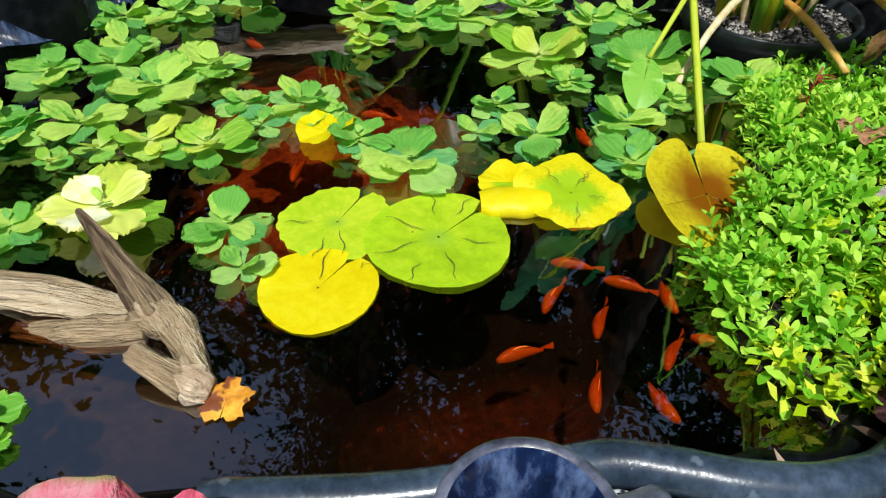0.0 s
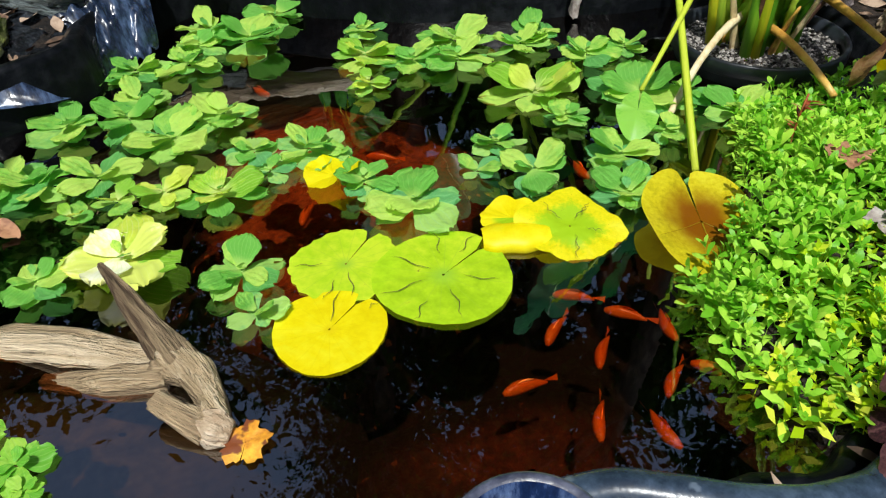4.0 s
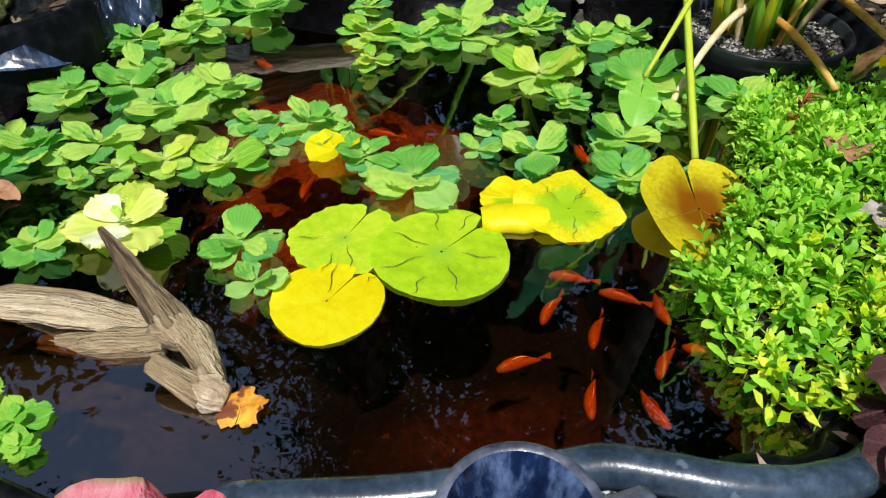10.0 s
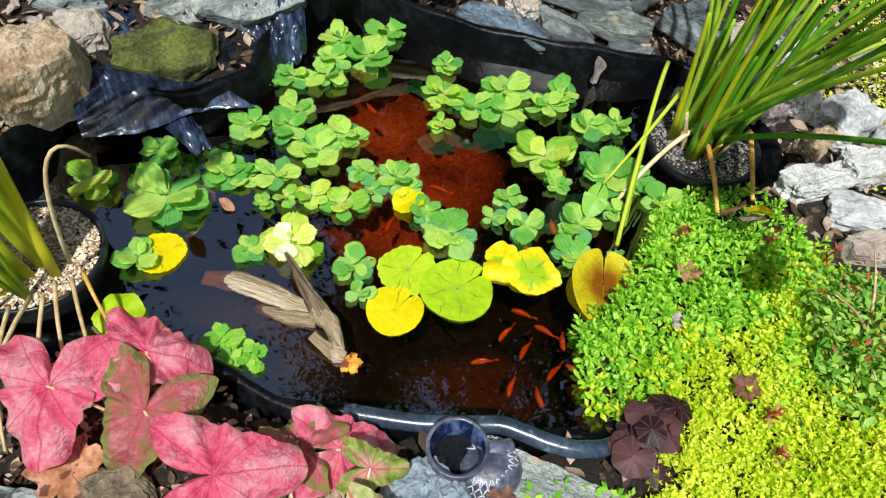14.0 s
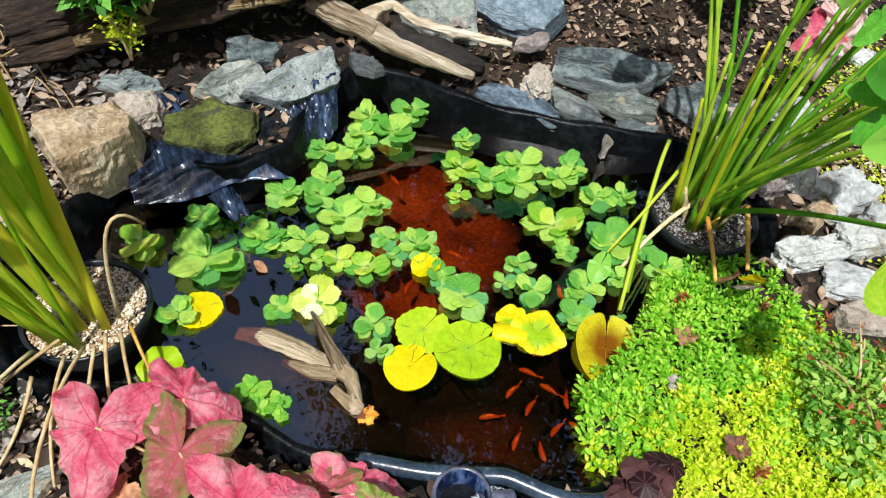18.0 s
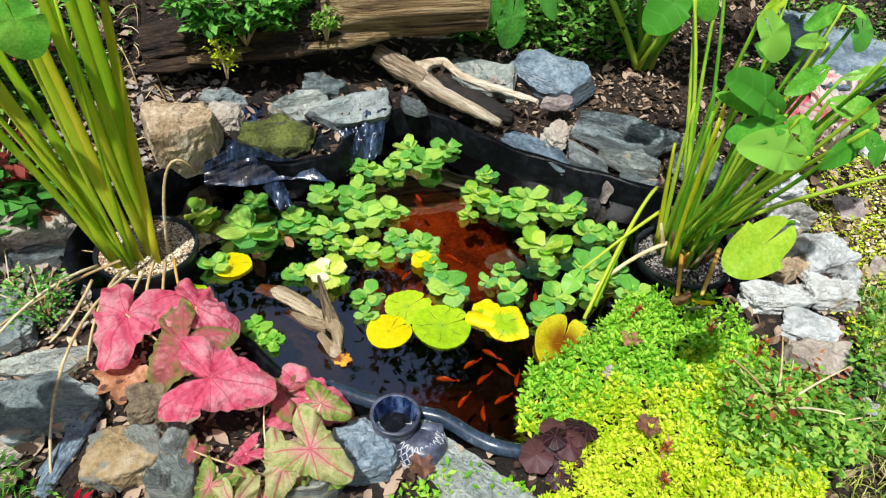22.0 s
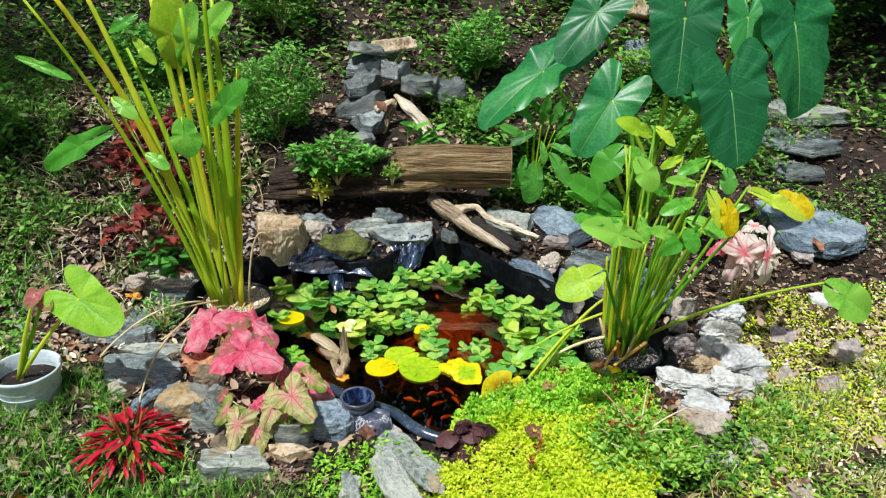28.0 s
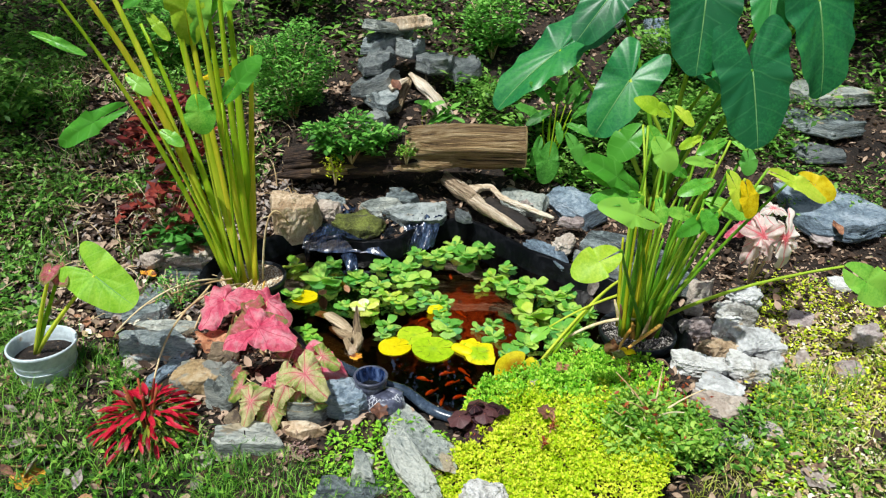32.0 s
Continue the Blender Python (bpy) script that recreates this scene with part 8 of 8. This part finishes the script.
# ---- trees round the garden ----
def tree(place, tall, spread, count, label, seed, low=0.35, lean=(0, 0), leaf=0.15):
    ob = thing("tree", place, label, "tree", "trees round the garden")
    rng = np.random.default_rng(seed)
    lx, ly = lean
    v, f = gnarled([(0, 0, -0.3), (0.05 + lx * 0.2, 0.02 + ly * 0.2, tall * 0.3), (lx * 0.6, ly * 0.6 + 0.06, tall * 0.6), (lx, ly, tall * 0.95)], [0.16, 0.13, 0.09, 0.03], seed, 10, 3, 0.1)
    add("trunk", v, f, "trunk", ob)
    tips = []
    for k in range(13):
        s0 = rng.uniform(low, 0.92)
        h = tall * s0
        c = np.array([lx * s0, ly * s0])
        a = rng.uniform(0, 6.28)
        r = spread * rng.uniform(0.4, 1.0)
        e = np.array([c[0] + r * math.cos(a), c[1] + r * math.sin(a), h + r * rng.uniform(0.0, 0.5)])
        sv, sf = tube(curve((c[0], c[1], h * 0.95), ((c[0] + e[0]) / 2, (c[1] + e[1]) / 2, h + 0.25), e, 6), np.linspace(0.045, 0.008, 6), 6)
        add("limb", sv, sf, "trunk", ob)
        for s in (0.4, 0.7, 1.0):
            tips.append(np.array([c[0] + (e[0] - c[0]) * s, c[1] + (e[1] - c[1]) * s, h + (e[2] - h) * s]))
    tips = np.array(tips)
    c = tips[rng.integers(0, len(tips), count)]
    p = c + rng.normal(size=(count, 3)) * np.array([0.5, 0.5, 0.34]) * spread * 0.33
    lv, lf = scatter(*LEAF4, p, turns(rng.uniform(0, 6.28, count), rng.uniform(-0.8, 0.8, count), rng.uniform(-0.6, 0.6, count)), leaf * rng.uniform(0.6, 1.4, count))
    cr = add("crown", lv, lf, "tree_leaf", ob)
    cr["kind"] = "stuff"
    return ob


SLOPE_TREES = [(-3.4, 5.4, 6, 2.2), (-1.5, 5.8, 2.5, 1.6), (0.1, 6.4, 2.4, 1.6), (1.5, 5.6, 3.6, 1.6), (3.2, 4.6, 7, 2.2), (-5.6, 4.0, 6.5, 2.4), (6, 3.6, 6.5, 2.4), (0, 9, 3.2, 2.4), (-3.5, 9.5, 6, 2.6), (4, 9.5, 8, 2.8), (7.5, 7.5, 8, 2.8), (-7.5, 7, 8, 2.8), (4.2, 2.7, 7, 1.9), (5.6, 1.4, 7, 2.0)]
for k, (x, y, h, s) in enumerate(SLOPE_TREES):
    tree((x, y, float(height(x, y))), h, s, 8000, "dense leafy tree on the wooded slope", 60 + k, 0.05)
# ring of unseen trees, added to block sky light and deepen the shadows
for k, (x, y, h, s) in enumerate(((-8.5, -1.5, 8, 2.8), (-8.5, -6, 8, 3), (-4.2, -9, 8, 3), (0.5, -10, 8, 3), (5, -9, 8, 3), (8.5, -6, 8, 3), (9, -1.5, 8, 2.8))):
    tree((x, y, float(height(x, y))), h, s, 7000, "unseen added tree at the lawn's edge, blocking sky light", 160 + k, 0.1, (0, 0), 0.22)
SHADE_TREES = [(-4.6, 2.2, 5.5, 1.4, 0.4, 0.0), (-3.1, 5.0, 5.0, 1.2, 0.0, 0.0), (2.9, 4.9, 5.0, 1.2, 0.0, 0.0), (-3.3, 3.6, 5.0, 1.2, 0.2, -0.2), (-4.2, -0.2, 5.5, 1.4, 0.3, 0.4),
               (4.4, 3.4, 7.5, 1.7, -1.9, -0.7), (4.6, 2.0, 7.5, 1.7, -1.8, -0.3), (3.6, 5.2, 8.5, 1.8, -2.2, -1.0)]
for k, (x, y, h, s, lx, ly) in enumerate(SHADE_TREES):
    tree((x, y, float(height(x, y))), h, s, 2600, "tree whose crown shades the garden bank", 90 + k, 0.55, (lx, ly), 0.1)
for k, (x, y, h, s, lx, ly) in enumerate(((3.4, 5.2, 8.0, 1.9, -1.7, -1.5), (-3.4, 5.6, 8.0, 1.6, 1.0, -1.5))):
    tree((x, y, float(height(x, y))), h, s, 30000, "tall fine-leaved tree arching above the pond", 120 + k, 0.62, (lx, ly), 0.06)
dead_leaf((-0.606, -0.108, 0.062), 0.065, 20, "rust", "red-brown maple leaf lying between slates", 8, 7)
dead_leaf((-0.821, -0.264, 0.042), 0.035, 60, "dead_grey", "pale lobed dead leaf on slate", -12, 5)
dead_leaf((-0.465, -0.664, 0.012), 0.030, 30, "dead_grey", "grey-pink dead leaf in grass", 16, 0)
dead_leaf((-0.922, -0.756, 0.012), 0.050, 100, "autumn", "yellow-brown dead leaf in grass", 8, 5)
dead_leaf((1.471, -0.069, 0.042), 0.040, 10, "dead_brown", "curled brown dead leaf beside white rocks", -12, 0)
dead_leaf((1.550, -0.080, 0.042), 0.045, -15, "dead_grey", "grey folded dead leaf beside white rocks", 16, 0)
dead_leaf((1.351, -0.649, 0.012), 0.050, 40, "dead_grey", "bleached lobed dead leaf on sunny soil", 8, 5)
dead_leaf((-0.907, -0.617, 0.012), 0.030, 80, "dead_grey", "grey dead leaf in the lawn", -12, 0)
dead_leaf((-0.974, -0.113, 0.062), 0.040, 120, "dead_brown", "brown dead leaf on soil", 16, 0)
dead_leaf((-1.128, 0.333, 0.072), 0.050, 140, "dead_grey", "grey dead leaf on the bank", 8, 0)
dead_leaf((-1.014, 0.344, 0.072), 0.040, 70, "autumn", "orange dead leaf on the bank", -12, 0)
dead_leaf((0.041, -0.479, 0.072), 0.030, 30, "dead_brown", "red-brown dead leaf by the jug", 16, 5)
dead_leaf((1.631, -0.309, 0.012), 0.050, 30, "dead_grey", "grey dead leaf on dry grass", 8, 0)
dead_leaf((1.364, -0.126, 0.052), 0.040, 60, "dead_brown", "brown dead leaf among rocks", -12, 0)
dead_leaf((1.601, -0.575, 0.012), 0.050, 10, "dead_grey", "pale dead leaf on sunny soil", 16, 5)
dead_leaf((0.559, -0.505, 0.112), 0.030, 10, "dead_brown", "rust-brown dead sprig on the creeping mat", 8, 5)
dead_leaf((1.667, 2.825, 0.512), 0.050, 30, "dead_grey", "pale dead leaf on slope", -12, 0)
dead_leaf((2.050, 0.772, 0.212), 0.040, 20, "dead_brown", "brown dead leaf by blue slate", 16, 0)
dead_leaf((-0.867, 0.522, 0.112), 0.050, 50, "dead_brown", "brown dead leaf by the tan rock", 8, 0)
dead_leaf((1.144, -0.592, 0.012), 0.040, 0, "dead_brown", "brown dead leaf on soil", -12, 0)
dead_leaf((0.623, 0.947, 0.212), 0.035, 90, "dead_grey", "grey leaf lying on slate", 16, 5)
dead_leaf((-0.074, 1.604, 0.612), 0.050, 30, "dead_brown", "pale bark flake on the stump", 8, 0)
dock = thing("dock_plant", (0.78, 1.45, 0.25), "broad-leaved dark green plant beside the log end", "plant")
stalk_leaf(dock, (0.78, 1.45, 0.25), (0.750, 1.200, 0.458), (0.724, 1.150, 0.240), "arrow_dark", "oval", "stem", 0.005, (0.1, -0.7, 0.7), 800, 0.90, 0.03)
stalk_leaf(dock, (0.78, 1.45, 0.25), (0.825, 1.250, 0.491), (0.939, 1.200, 0.331), "arrow_dark", "oval", "stem", 0.005, (0.1, -0.7, 0.7), 801, 0.70, 0.03)
stalk_leaf(dock, (0.78, 1.45, 0.25), (0.788, 1.400, 0.597), (0.807, 1.350, 0.756), "arrow_dark", "oval", "stem", 0.005, (0.1, -0.7, 0.7), 802, 0.60, 0.03)
stalk_leaf(dock, (0.78, 1.45, 0.25), (0.833, 1.400, 0.599), (0.895, 1.350, 0.746), "arrow_dark", "oval", "stem", 0.005, (0.1, -0.7, 0.7), 803, 0.60, 0.03)
stalk_leaf(dock, (0.78, 1.45, 0.25), (0.759, 1.400, 0.596), (0.638, 1.350, 0.720), "arrow_dark", "oval", "stem", 0.005, (0.1, -0.7, 0.7), 804, 0.60, 0.03)
stalk_leaf(dock, (0.78, 1.45, 0.25), (0.862, 1.350, 0.539), (0.945, 1.300, 0.630), "arrow_dark", "oval", "stem", 0.005, (0.1, -0.7, 0.7), 805, 0.60, 0.03)
stalk_leaf(dock, (0.78, 1.45, 0.25), (0.716, 1.350, 0.532), (0.572, 1.300, 0.613), "arrow_dark", "oval", "stem", 0.005, (0.1, -0.7, 0.7), 806, 0.60, 0.03)
stalk_leaf(dock, (0.78, 1.45, 0.25), (0.747, 1.300, 0.592), (0.619, 1.250, 0.526), "arrow_dark", "oval", "stem", 0.005, (0.1, -0.7, 0.7), 807, 0.60, 0.03)
stalk_leaf(dock, (0.78, 1.45, 0.25), (0.828, 1.300, 0.521), (0.971, 1.250, 0.483), "arrow_dark", "oval", "stem", 0.005, (0.1, -0.7, 0.7), 808, 0.60, 0.03)
stalk_leaf(dock, (0.78, 1.45, 0.25), (0.808, 1.450, 0.616), (0.730, 1.400, 0.728), "arrow_dark", "oval", "stem", 0.005, (0.1, -0.7, 0.7), 809, 0.50, 0.03)
stalk_leaf(dock, (0.78, 1.45, 0.25), (0.866, 1.400, 0.571), (0.931, 1.350, 0.690), "arrow_dark", "oval", "stem", 0.005, (0.1, -0.7, 0.7), 810, 0.50, 0.03)
stalk_leaf(dock, (0.78, 1.45, 0.25), (0.775, 1.250, 0.548), (0.795, 1.200, 0.445), "arrow_dark", "oval", "stem", 0.005, (0.1, -0.7, 0.7), 811, 0.60, 0.03)
stalk_leaf(dock, (0.78, 1.45, 0.25), (0.697, 1.250, 0.470), (0.663, 1.200, 0.318), "arrow_dark", "oval", "stem", 0.005, (0.1, -0.7, 0.7), 812, 0.60, 0.03)
herb = thing("leafy_herb", (0.1, 1.45, 0.36), "green lance-leaved herb leaning over the log", "plant")
stalk_leaf(herb, (0.1, 1.45, 0.36), (0.180, 1.420, 0.456), (0.264, 1.360, 0.395), "bush", "oval", "stem", 0.002, (0.2, -0.5, 0.8), 830, 0.5, 0.02)
stalk_leaf(herb, (0.1, 1.45, 0.36), (0.229, 1.420, 0.540), (0.223, 1.360, 0.475), "bush", "oval", "stem", 0.002, (0.1, -0.5, 0.8), 831, 0.5, 0.02)
stalk_leaf(herb, (0.1, 1.45, 0.36), (0.225, 1.420, 0.531), (0.216, 1.360, 0.587), "bush", "oval", "stem", 0.002, (0.0, -0.5, 0.8), 832, 0.5, 0.02)
stalk_leaf(herb, (0.1, 1.45, 0.36), (0.169, 1.420, 0.539), (0.093, 1.360, 0.587), "bush", "oval", "stem", 0.002, (0.4, -0.5, 0.8), 833, 0.5, 0.02)
stalk_leaf(herb, (0.1, 1.45, 0.36), (0.202, 1.420, 0.524), (0.279, 1.360, 0.603), "bush", "oval", "stem", 0.002, (0.1, -0.5, 0.8), 834, 0.5, 0.02)
stalk_leaf(herb, (0.1, 1.45, 0.36), (0.092, 1.420, 0.537), (0.190, 1.360, 0.605), "bush", "oval", "stem", 0.002, (-0.3, -0.5, 0.8), 835, 0.5, 0.02)
stalk_leaf(herb, (0.1, 1.45, 0.36), (0.244, 1.420, 0.444), (0.190, 1.360, 0.373), "bush", "oval", "stem", 0.002, (0.0, -0.5, 0.8), 836, 0.5, 0.02)
stalk_leaf(herb, (0.1, 1.45, 0.36), (0.187, 1.420, 0.518), (0.307, 1.360, 0.504), "bush", "oval", "stem", 0.002, (0.5, -0.5, 0.8), 837, 0.5, 0.02)
stalk_leaf(herb, (0.1, 1.45, 0.36), (0.225, 1.420, 0.509), (0.186, 1.360, 0.579), "bush", "oval", "stem", 0.002, (-0.4, -0.5, 0.8), 838, 0.5, 0.02)
stalk_leaf(herb, (0.1, 1.45, 0.36), (0.082, 1.420, 0.502), (0.109, 1.360, 0.603), "bush", "oval", "stem", 0.002, (0.2, -0.5, 0.8), 839, 0.5, 0.02)
stalk_leaf(herb, (0.1, 1.45, 0.36), (0.129, 1.420, 0.504), (0.216, 1.360, 0.524), "bush", "oval", "stem", 0.002, (-0.2, -0.5, 0.8), 840, 0.5, 0.02)
stalk_leaf(herb, (0.1, 1.45, 0.36), (0.156, 1.420, 0.459), (0.040, 1.360, 0.383), "bush", "oval", "stem", 0.002, (-0.5, -0.5, 0.8), 841, 0.5, 0.02)
stalk_leaf(herb, (0.1, 1.45, 0.36), (0.203, 1.420, 0.445), (0.075, 1.360, 0.402), "bush", "oval", "stem", 0.002, (-0.1, -0.5, 0.8), 842, 0.5, 0.02)
stalk_leaf(herb, (0.1, 1.45, 0.36), (0.169, 1.420, 0.540), (0.049, 1.360, 0.602), "bush", "oval", "stem", 0.002, (0.5, -0.5, 0.8), 843, 0.5, 0.02)
stalk_leaf(herb, (0.1, 1.45, 0.36), (0.106, 1.420, 0.451), (0.227, 1.360, 0.391), "bush", "oval", "stem", 0.002, (-0.2, -0.5, 0.8), 844, 0.5, 0.02)
stalk_leaf(herb, (0.1, 1.45, 0.36), (0.133, 1.420, 0.479), (0.205, 1.360, 0.564), "bush", "oval", "stem", 0.002, (0.2, -0.5, 0.8), 845, 0.5, 0.02)
stalk_leaf(herb, (0.1, 1.45, 0.36), (0.211, 1.420, 0.444), (0.090, 1.360, 0.372), "bush", "oval", "stem", 0.002, (-0.4, -0.5, 0.8), 846, 0.5, 0.02)
stalk_leaf(herb, (0.1, 1.45, 0.36), (0.131, 1.420, 0.469), (0.243, 1.360, 0.516), "bush", "oval", "stem", 0.002, (0.4, -0.5, 0.8), 847, 0.5, 0.02)
stalk_leaf(herb, (0.1, 1.45, 0.36), (0.165, 1.420, 0.505), (0.116, 1.360, 0.572), "bush", "oval", "stem", 0.002, (-0.4, -0.5, 0.8), 848, 0.5, 0.02)
stalk_leaf(herb, (0.1, 1.45, 0.36), (0.098, 1.420, 0.458), (0.230, 1.360, 0.538), "bush", "oval", "stem", 0.002, (-0.5, -0.5, 0.8), 849, 0.5, 0.02)
stalk_leaf(herb, (0.1, 1.45, 0.36), (0.243, 1.420, 0.483), (0.215, 1.360, 0.541), "bush", "oval", "stem", 0.002, (0.1, -0.5, 0.8), 850, 0.5, 0.02)
stalk_leaf(herb, (0.1, 1.45, 0.36), (0.214, 1.420, 0.491), (0.191, 1.360, 0.580), "bush", "oval", "stem", 0.002, (0.4, -0.5, 0.8), 851, 0.5, 0.02)


# ---- bucket, red plant, purple plant ----
bk = thing("bucket", BUCKET, "small pale blue-grey metal bucket with soil and a taro", "bucket")
v, f = revolve([(0.001, 0.0), (0.07, 0.0), (0.075, 0.01), (0.102, 0.155), (0.107, 0.163), (0.108, 0.171), (0.104, 0.175), (0.1, 0.171), (0.096, 0.12)], 36)
add("shell", v, f, "bucket", bk)
v, f = revolve([(0.096, 0.12), (0.05, 0.126), (0.002, 0.13)], 24)
add("soil", v, f, "soil", bk)
for zz in (0.05, 0.1):
    a = np.linspace(0, 2 * math.pi, 33)
    rr = 0.073 + 0.028 * zz / 0.13
    v, f = tube(np.stack([rr * np.cos(a), rr * np.sin(a), np.full(33, zz)], -1), 0.002, 5)
    add("band", v, f, "bucket", bk)
taro = thing("young_taro", (BUCKET[0], BUCKET[1], 0.11), "young taro with one broad bright green leaf in a bucket", "plant")
stalk_leaf(taro, (BUCKET[0] - 0.03, BUCKET[1], 0.11), (-0.874, -0.300, 0.421), (-0.742, -0.350, 0.344), "taro", "heart", "stem", 0.009, (0.1, -0.9, 0.5), 700, 0.85, 0.02, droop=0.0)
stalk_leaf(taro, (BUCKET[0] - 0.03, BUCKET[1], 0.11), (-1.011, -0.300, 0.434), (-1.011, -0.350, 0.415), "pinkmix", "heart", "stem", 0.009, (0.1, -0.9, 0.5), 701, 0.85, 0.02, droop=0.0)
stalk_leaf(taro, (BUCKET[0] - 0.03, BUCKET[1], 0.11), (-0.999, -0.280, 0.414), (-0.957, -0.330, 0.403), "pinkmix", "heart", "stem", 0.009, (0.1, -0.9, 0.5), 702, 0.85, 0.02, droop=0.0)
red = thing("scarlet_plant", (-0.662, -0.555, 0.0), "scarlet spiky-leaved plant with green-edged leaves in the lawn", "plant")
rs = random.Random(9)
red_mesh = green_mesh = None
for wide_, name_ in ((0.24, "redleaf"), (0.17, "redgreen")):
    v0, f0, uv0 = blade(1, wide_, lambda s: max(math.sin(math.pi * (s * 0.92 + 0.06)), 0.02) ** 0.75, 9, 5, curl=-0.25, fold=0.3, wave=0.06)
    o = add("leaf", v0, f0, name_, uv=uv0)
    red_mesh, green_mesh = green_mesh, o.data
    bpy.data.objects.remove(o)
for k in range(230):
    a = k * 2.39996 + rs.uniform(-0.2, 0.2)
    scarlet = k % 5 < 2
    rad = 0.12 * math.sqrt((k + 4) / 234) + rs.uniform(-0.012, 0.012)
    h = 0.12 * (1 - (rad / 0.16) ** 2) + rs.uniform(-0.012, 0.012) + (0.012 if scarlet else -0.006)
    tilt = 55 * (1 - rad / 0.12) - 12 + rs.uniform(-14, 14)
    size = rs.uniform(0.05, 0.072) if scarlet else rs.uniform(0.03, 0.056)
    m = Matrix.Translation((rad * math.cos(a), rad * math.sin(a), max(h, 0.012))) @ Matrix.Rotation(a - math.pi / 2 + rs.uniform(-0.35, 0.35), 4, "Z") @ Matrix.Rotation(radians(tilt), 4, "X") @ Matrix.Rotation(radians(rs.uniform(-25, 25)), 4, "Y") @ Matrix.Scale(size, 4)
    share("leaf", red_mesh if scarlet else green_mesh, m, red)
for k in range(6):
    a = k * 1.05
    v, f = tube(curve((0, 0, -0.01), (0.02 * math.cos(a), 0.02 * math.sin(a), 0.1), (0.05 * math.cos(a), 0.05 * math.sin(a), 0.19), 6), 0.004, 6)
    add("stem", v, f, "red_tip", red)
purple = thing("purple_heuchera", (0.36, -0.5, 0.03), "dark purple heuchera with scalloped leaves at the pond edge", "plant")
for k in range(22):
    rs = random.Random(600 + k)
    a = rs.uniform(0, 6.28)
    r = rs.uniform(0.0, 0.075)
    c = np.array([0.36 + r * math.cos(a), -0.5 + r * math.sin(a) * 0.8, 0.085 + rs.uniform(-0.04, 0.035)])
    s = rs.uniform(0.022, 0.036)
    v, f, uv = fan(lambda t: (1 + 0.12 * abs(math.sin(3.5 * t))) * (1 - 0.6 * math.exp(-(((math.pi - abs(t)) / 0.2) ** 2))), 5, 36, 0.04, wave=0.08, cup=-0.1, dome=0.2)
    lf = add("leaf", v, f, "purple", purple, uv=uv)
    lf.matrix_basis = oriented(c - np.array(purple.location), (math.cos(a), math.sin(a), -0.3), (0.3 * math.cos(a), 0.3 * math.sin(a), 1), s)
    sv, sf = tube(curve((0, 0, 0), (c - np.array(purple.location)) * 0.5 + (0, 0, 0.02), c - np.array(purple.location), 5), 0.0016, 5)
    add("stalk", sv, sf, "red_tip", purple)


def rust_shoot(x, y, tall_, seed):
    """A dry upright shoot with a rust-red head."""
    rnd = random.Random(seed)
    z0 = float(mat_height(np.array([x]), np.array([y]))[0]) - 0.02
    ob = thing("rust_shoot", (x, y, z0), "upright shoot with rust-red leaves in the creeping mat", "plant", "rust-red shoots")
    top = (rnd.uniform(-0.015, 0.015), rnd.uniform(-0.015, 0.015), tall_)
    v, f = tube(curve((0, 0, 0), (0, 0.004, tall_ * 0.5), top, 6), 0.0015, 5)
    add("stem", v, f, "red_tip", ob)
    for k in range(14):
        t = rnd.uniform(0.35, 1.0)
        v, f, uv = blade(rnd.uniform(0.014, 0.024), 0.006, lambda q: max(math.sin(math.pi * (q * 0.92 + 0.06)), 0.02), 4, 3, curl=-0.2)
        lf = add("leaf", v, f, "red_tip" if k % 3 else "rust", ob, uv=uv)
        lf.matrix_basis = Matrix.Translation((top[0] * t, top[1] * t, tall_ * t)) @ Matrix.Rotation(k * 2.4, 4, "Z") @ Matrix.Rotation(radians(rnd.uniform(15, 65)), 4, "X")


for k, (x, y, h) in enumerate(((0.561, -0.564, 0.09), (0.537, -0.627, 0.07), (0.702, -0.14, 0.08), (0.88, -0.247, 0.09), (0.988, -0.465, 0.1), (0.96, -0.336, 0.08), (0.97, -0.44, 0.07))):
    rust_shoot(x, y, h, 900 + k)
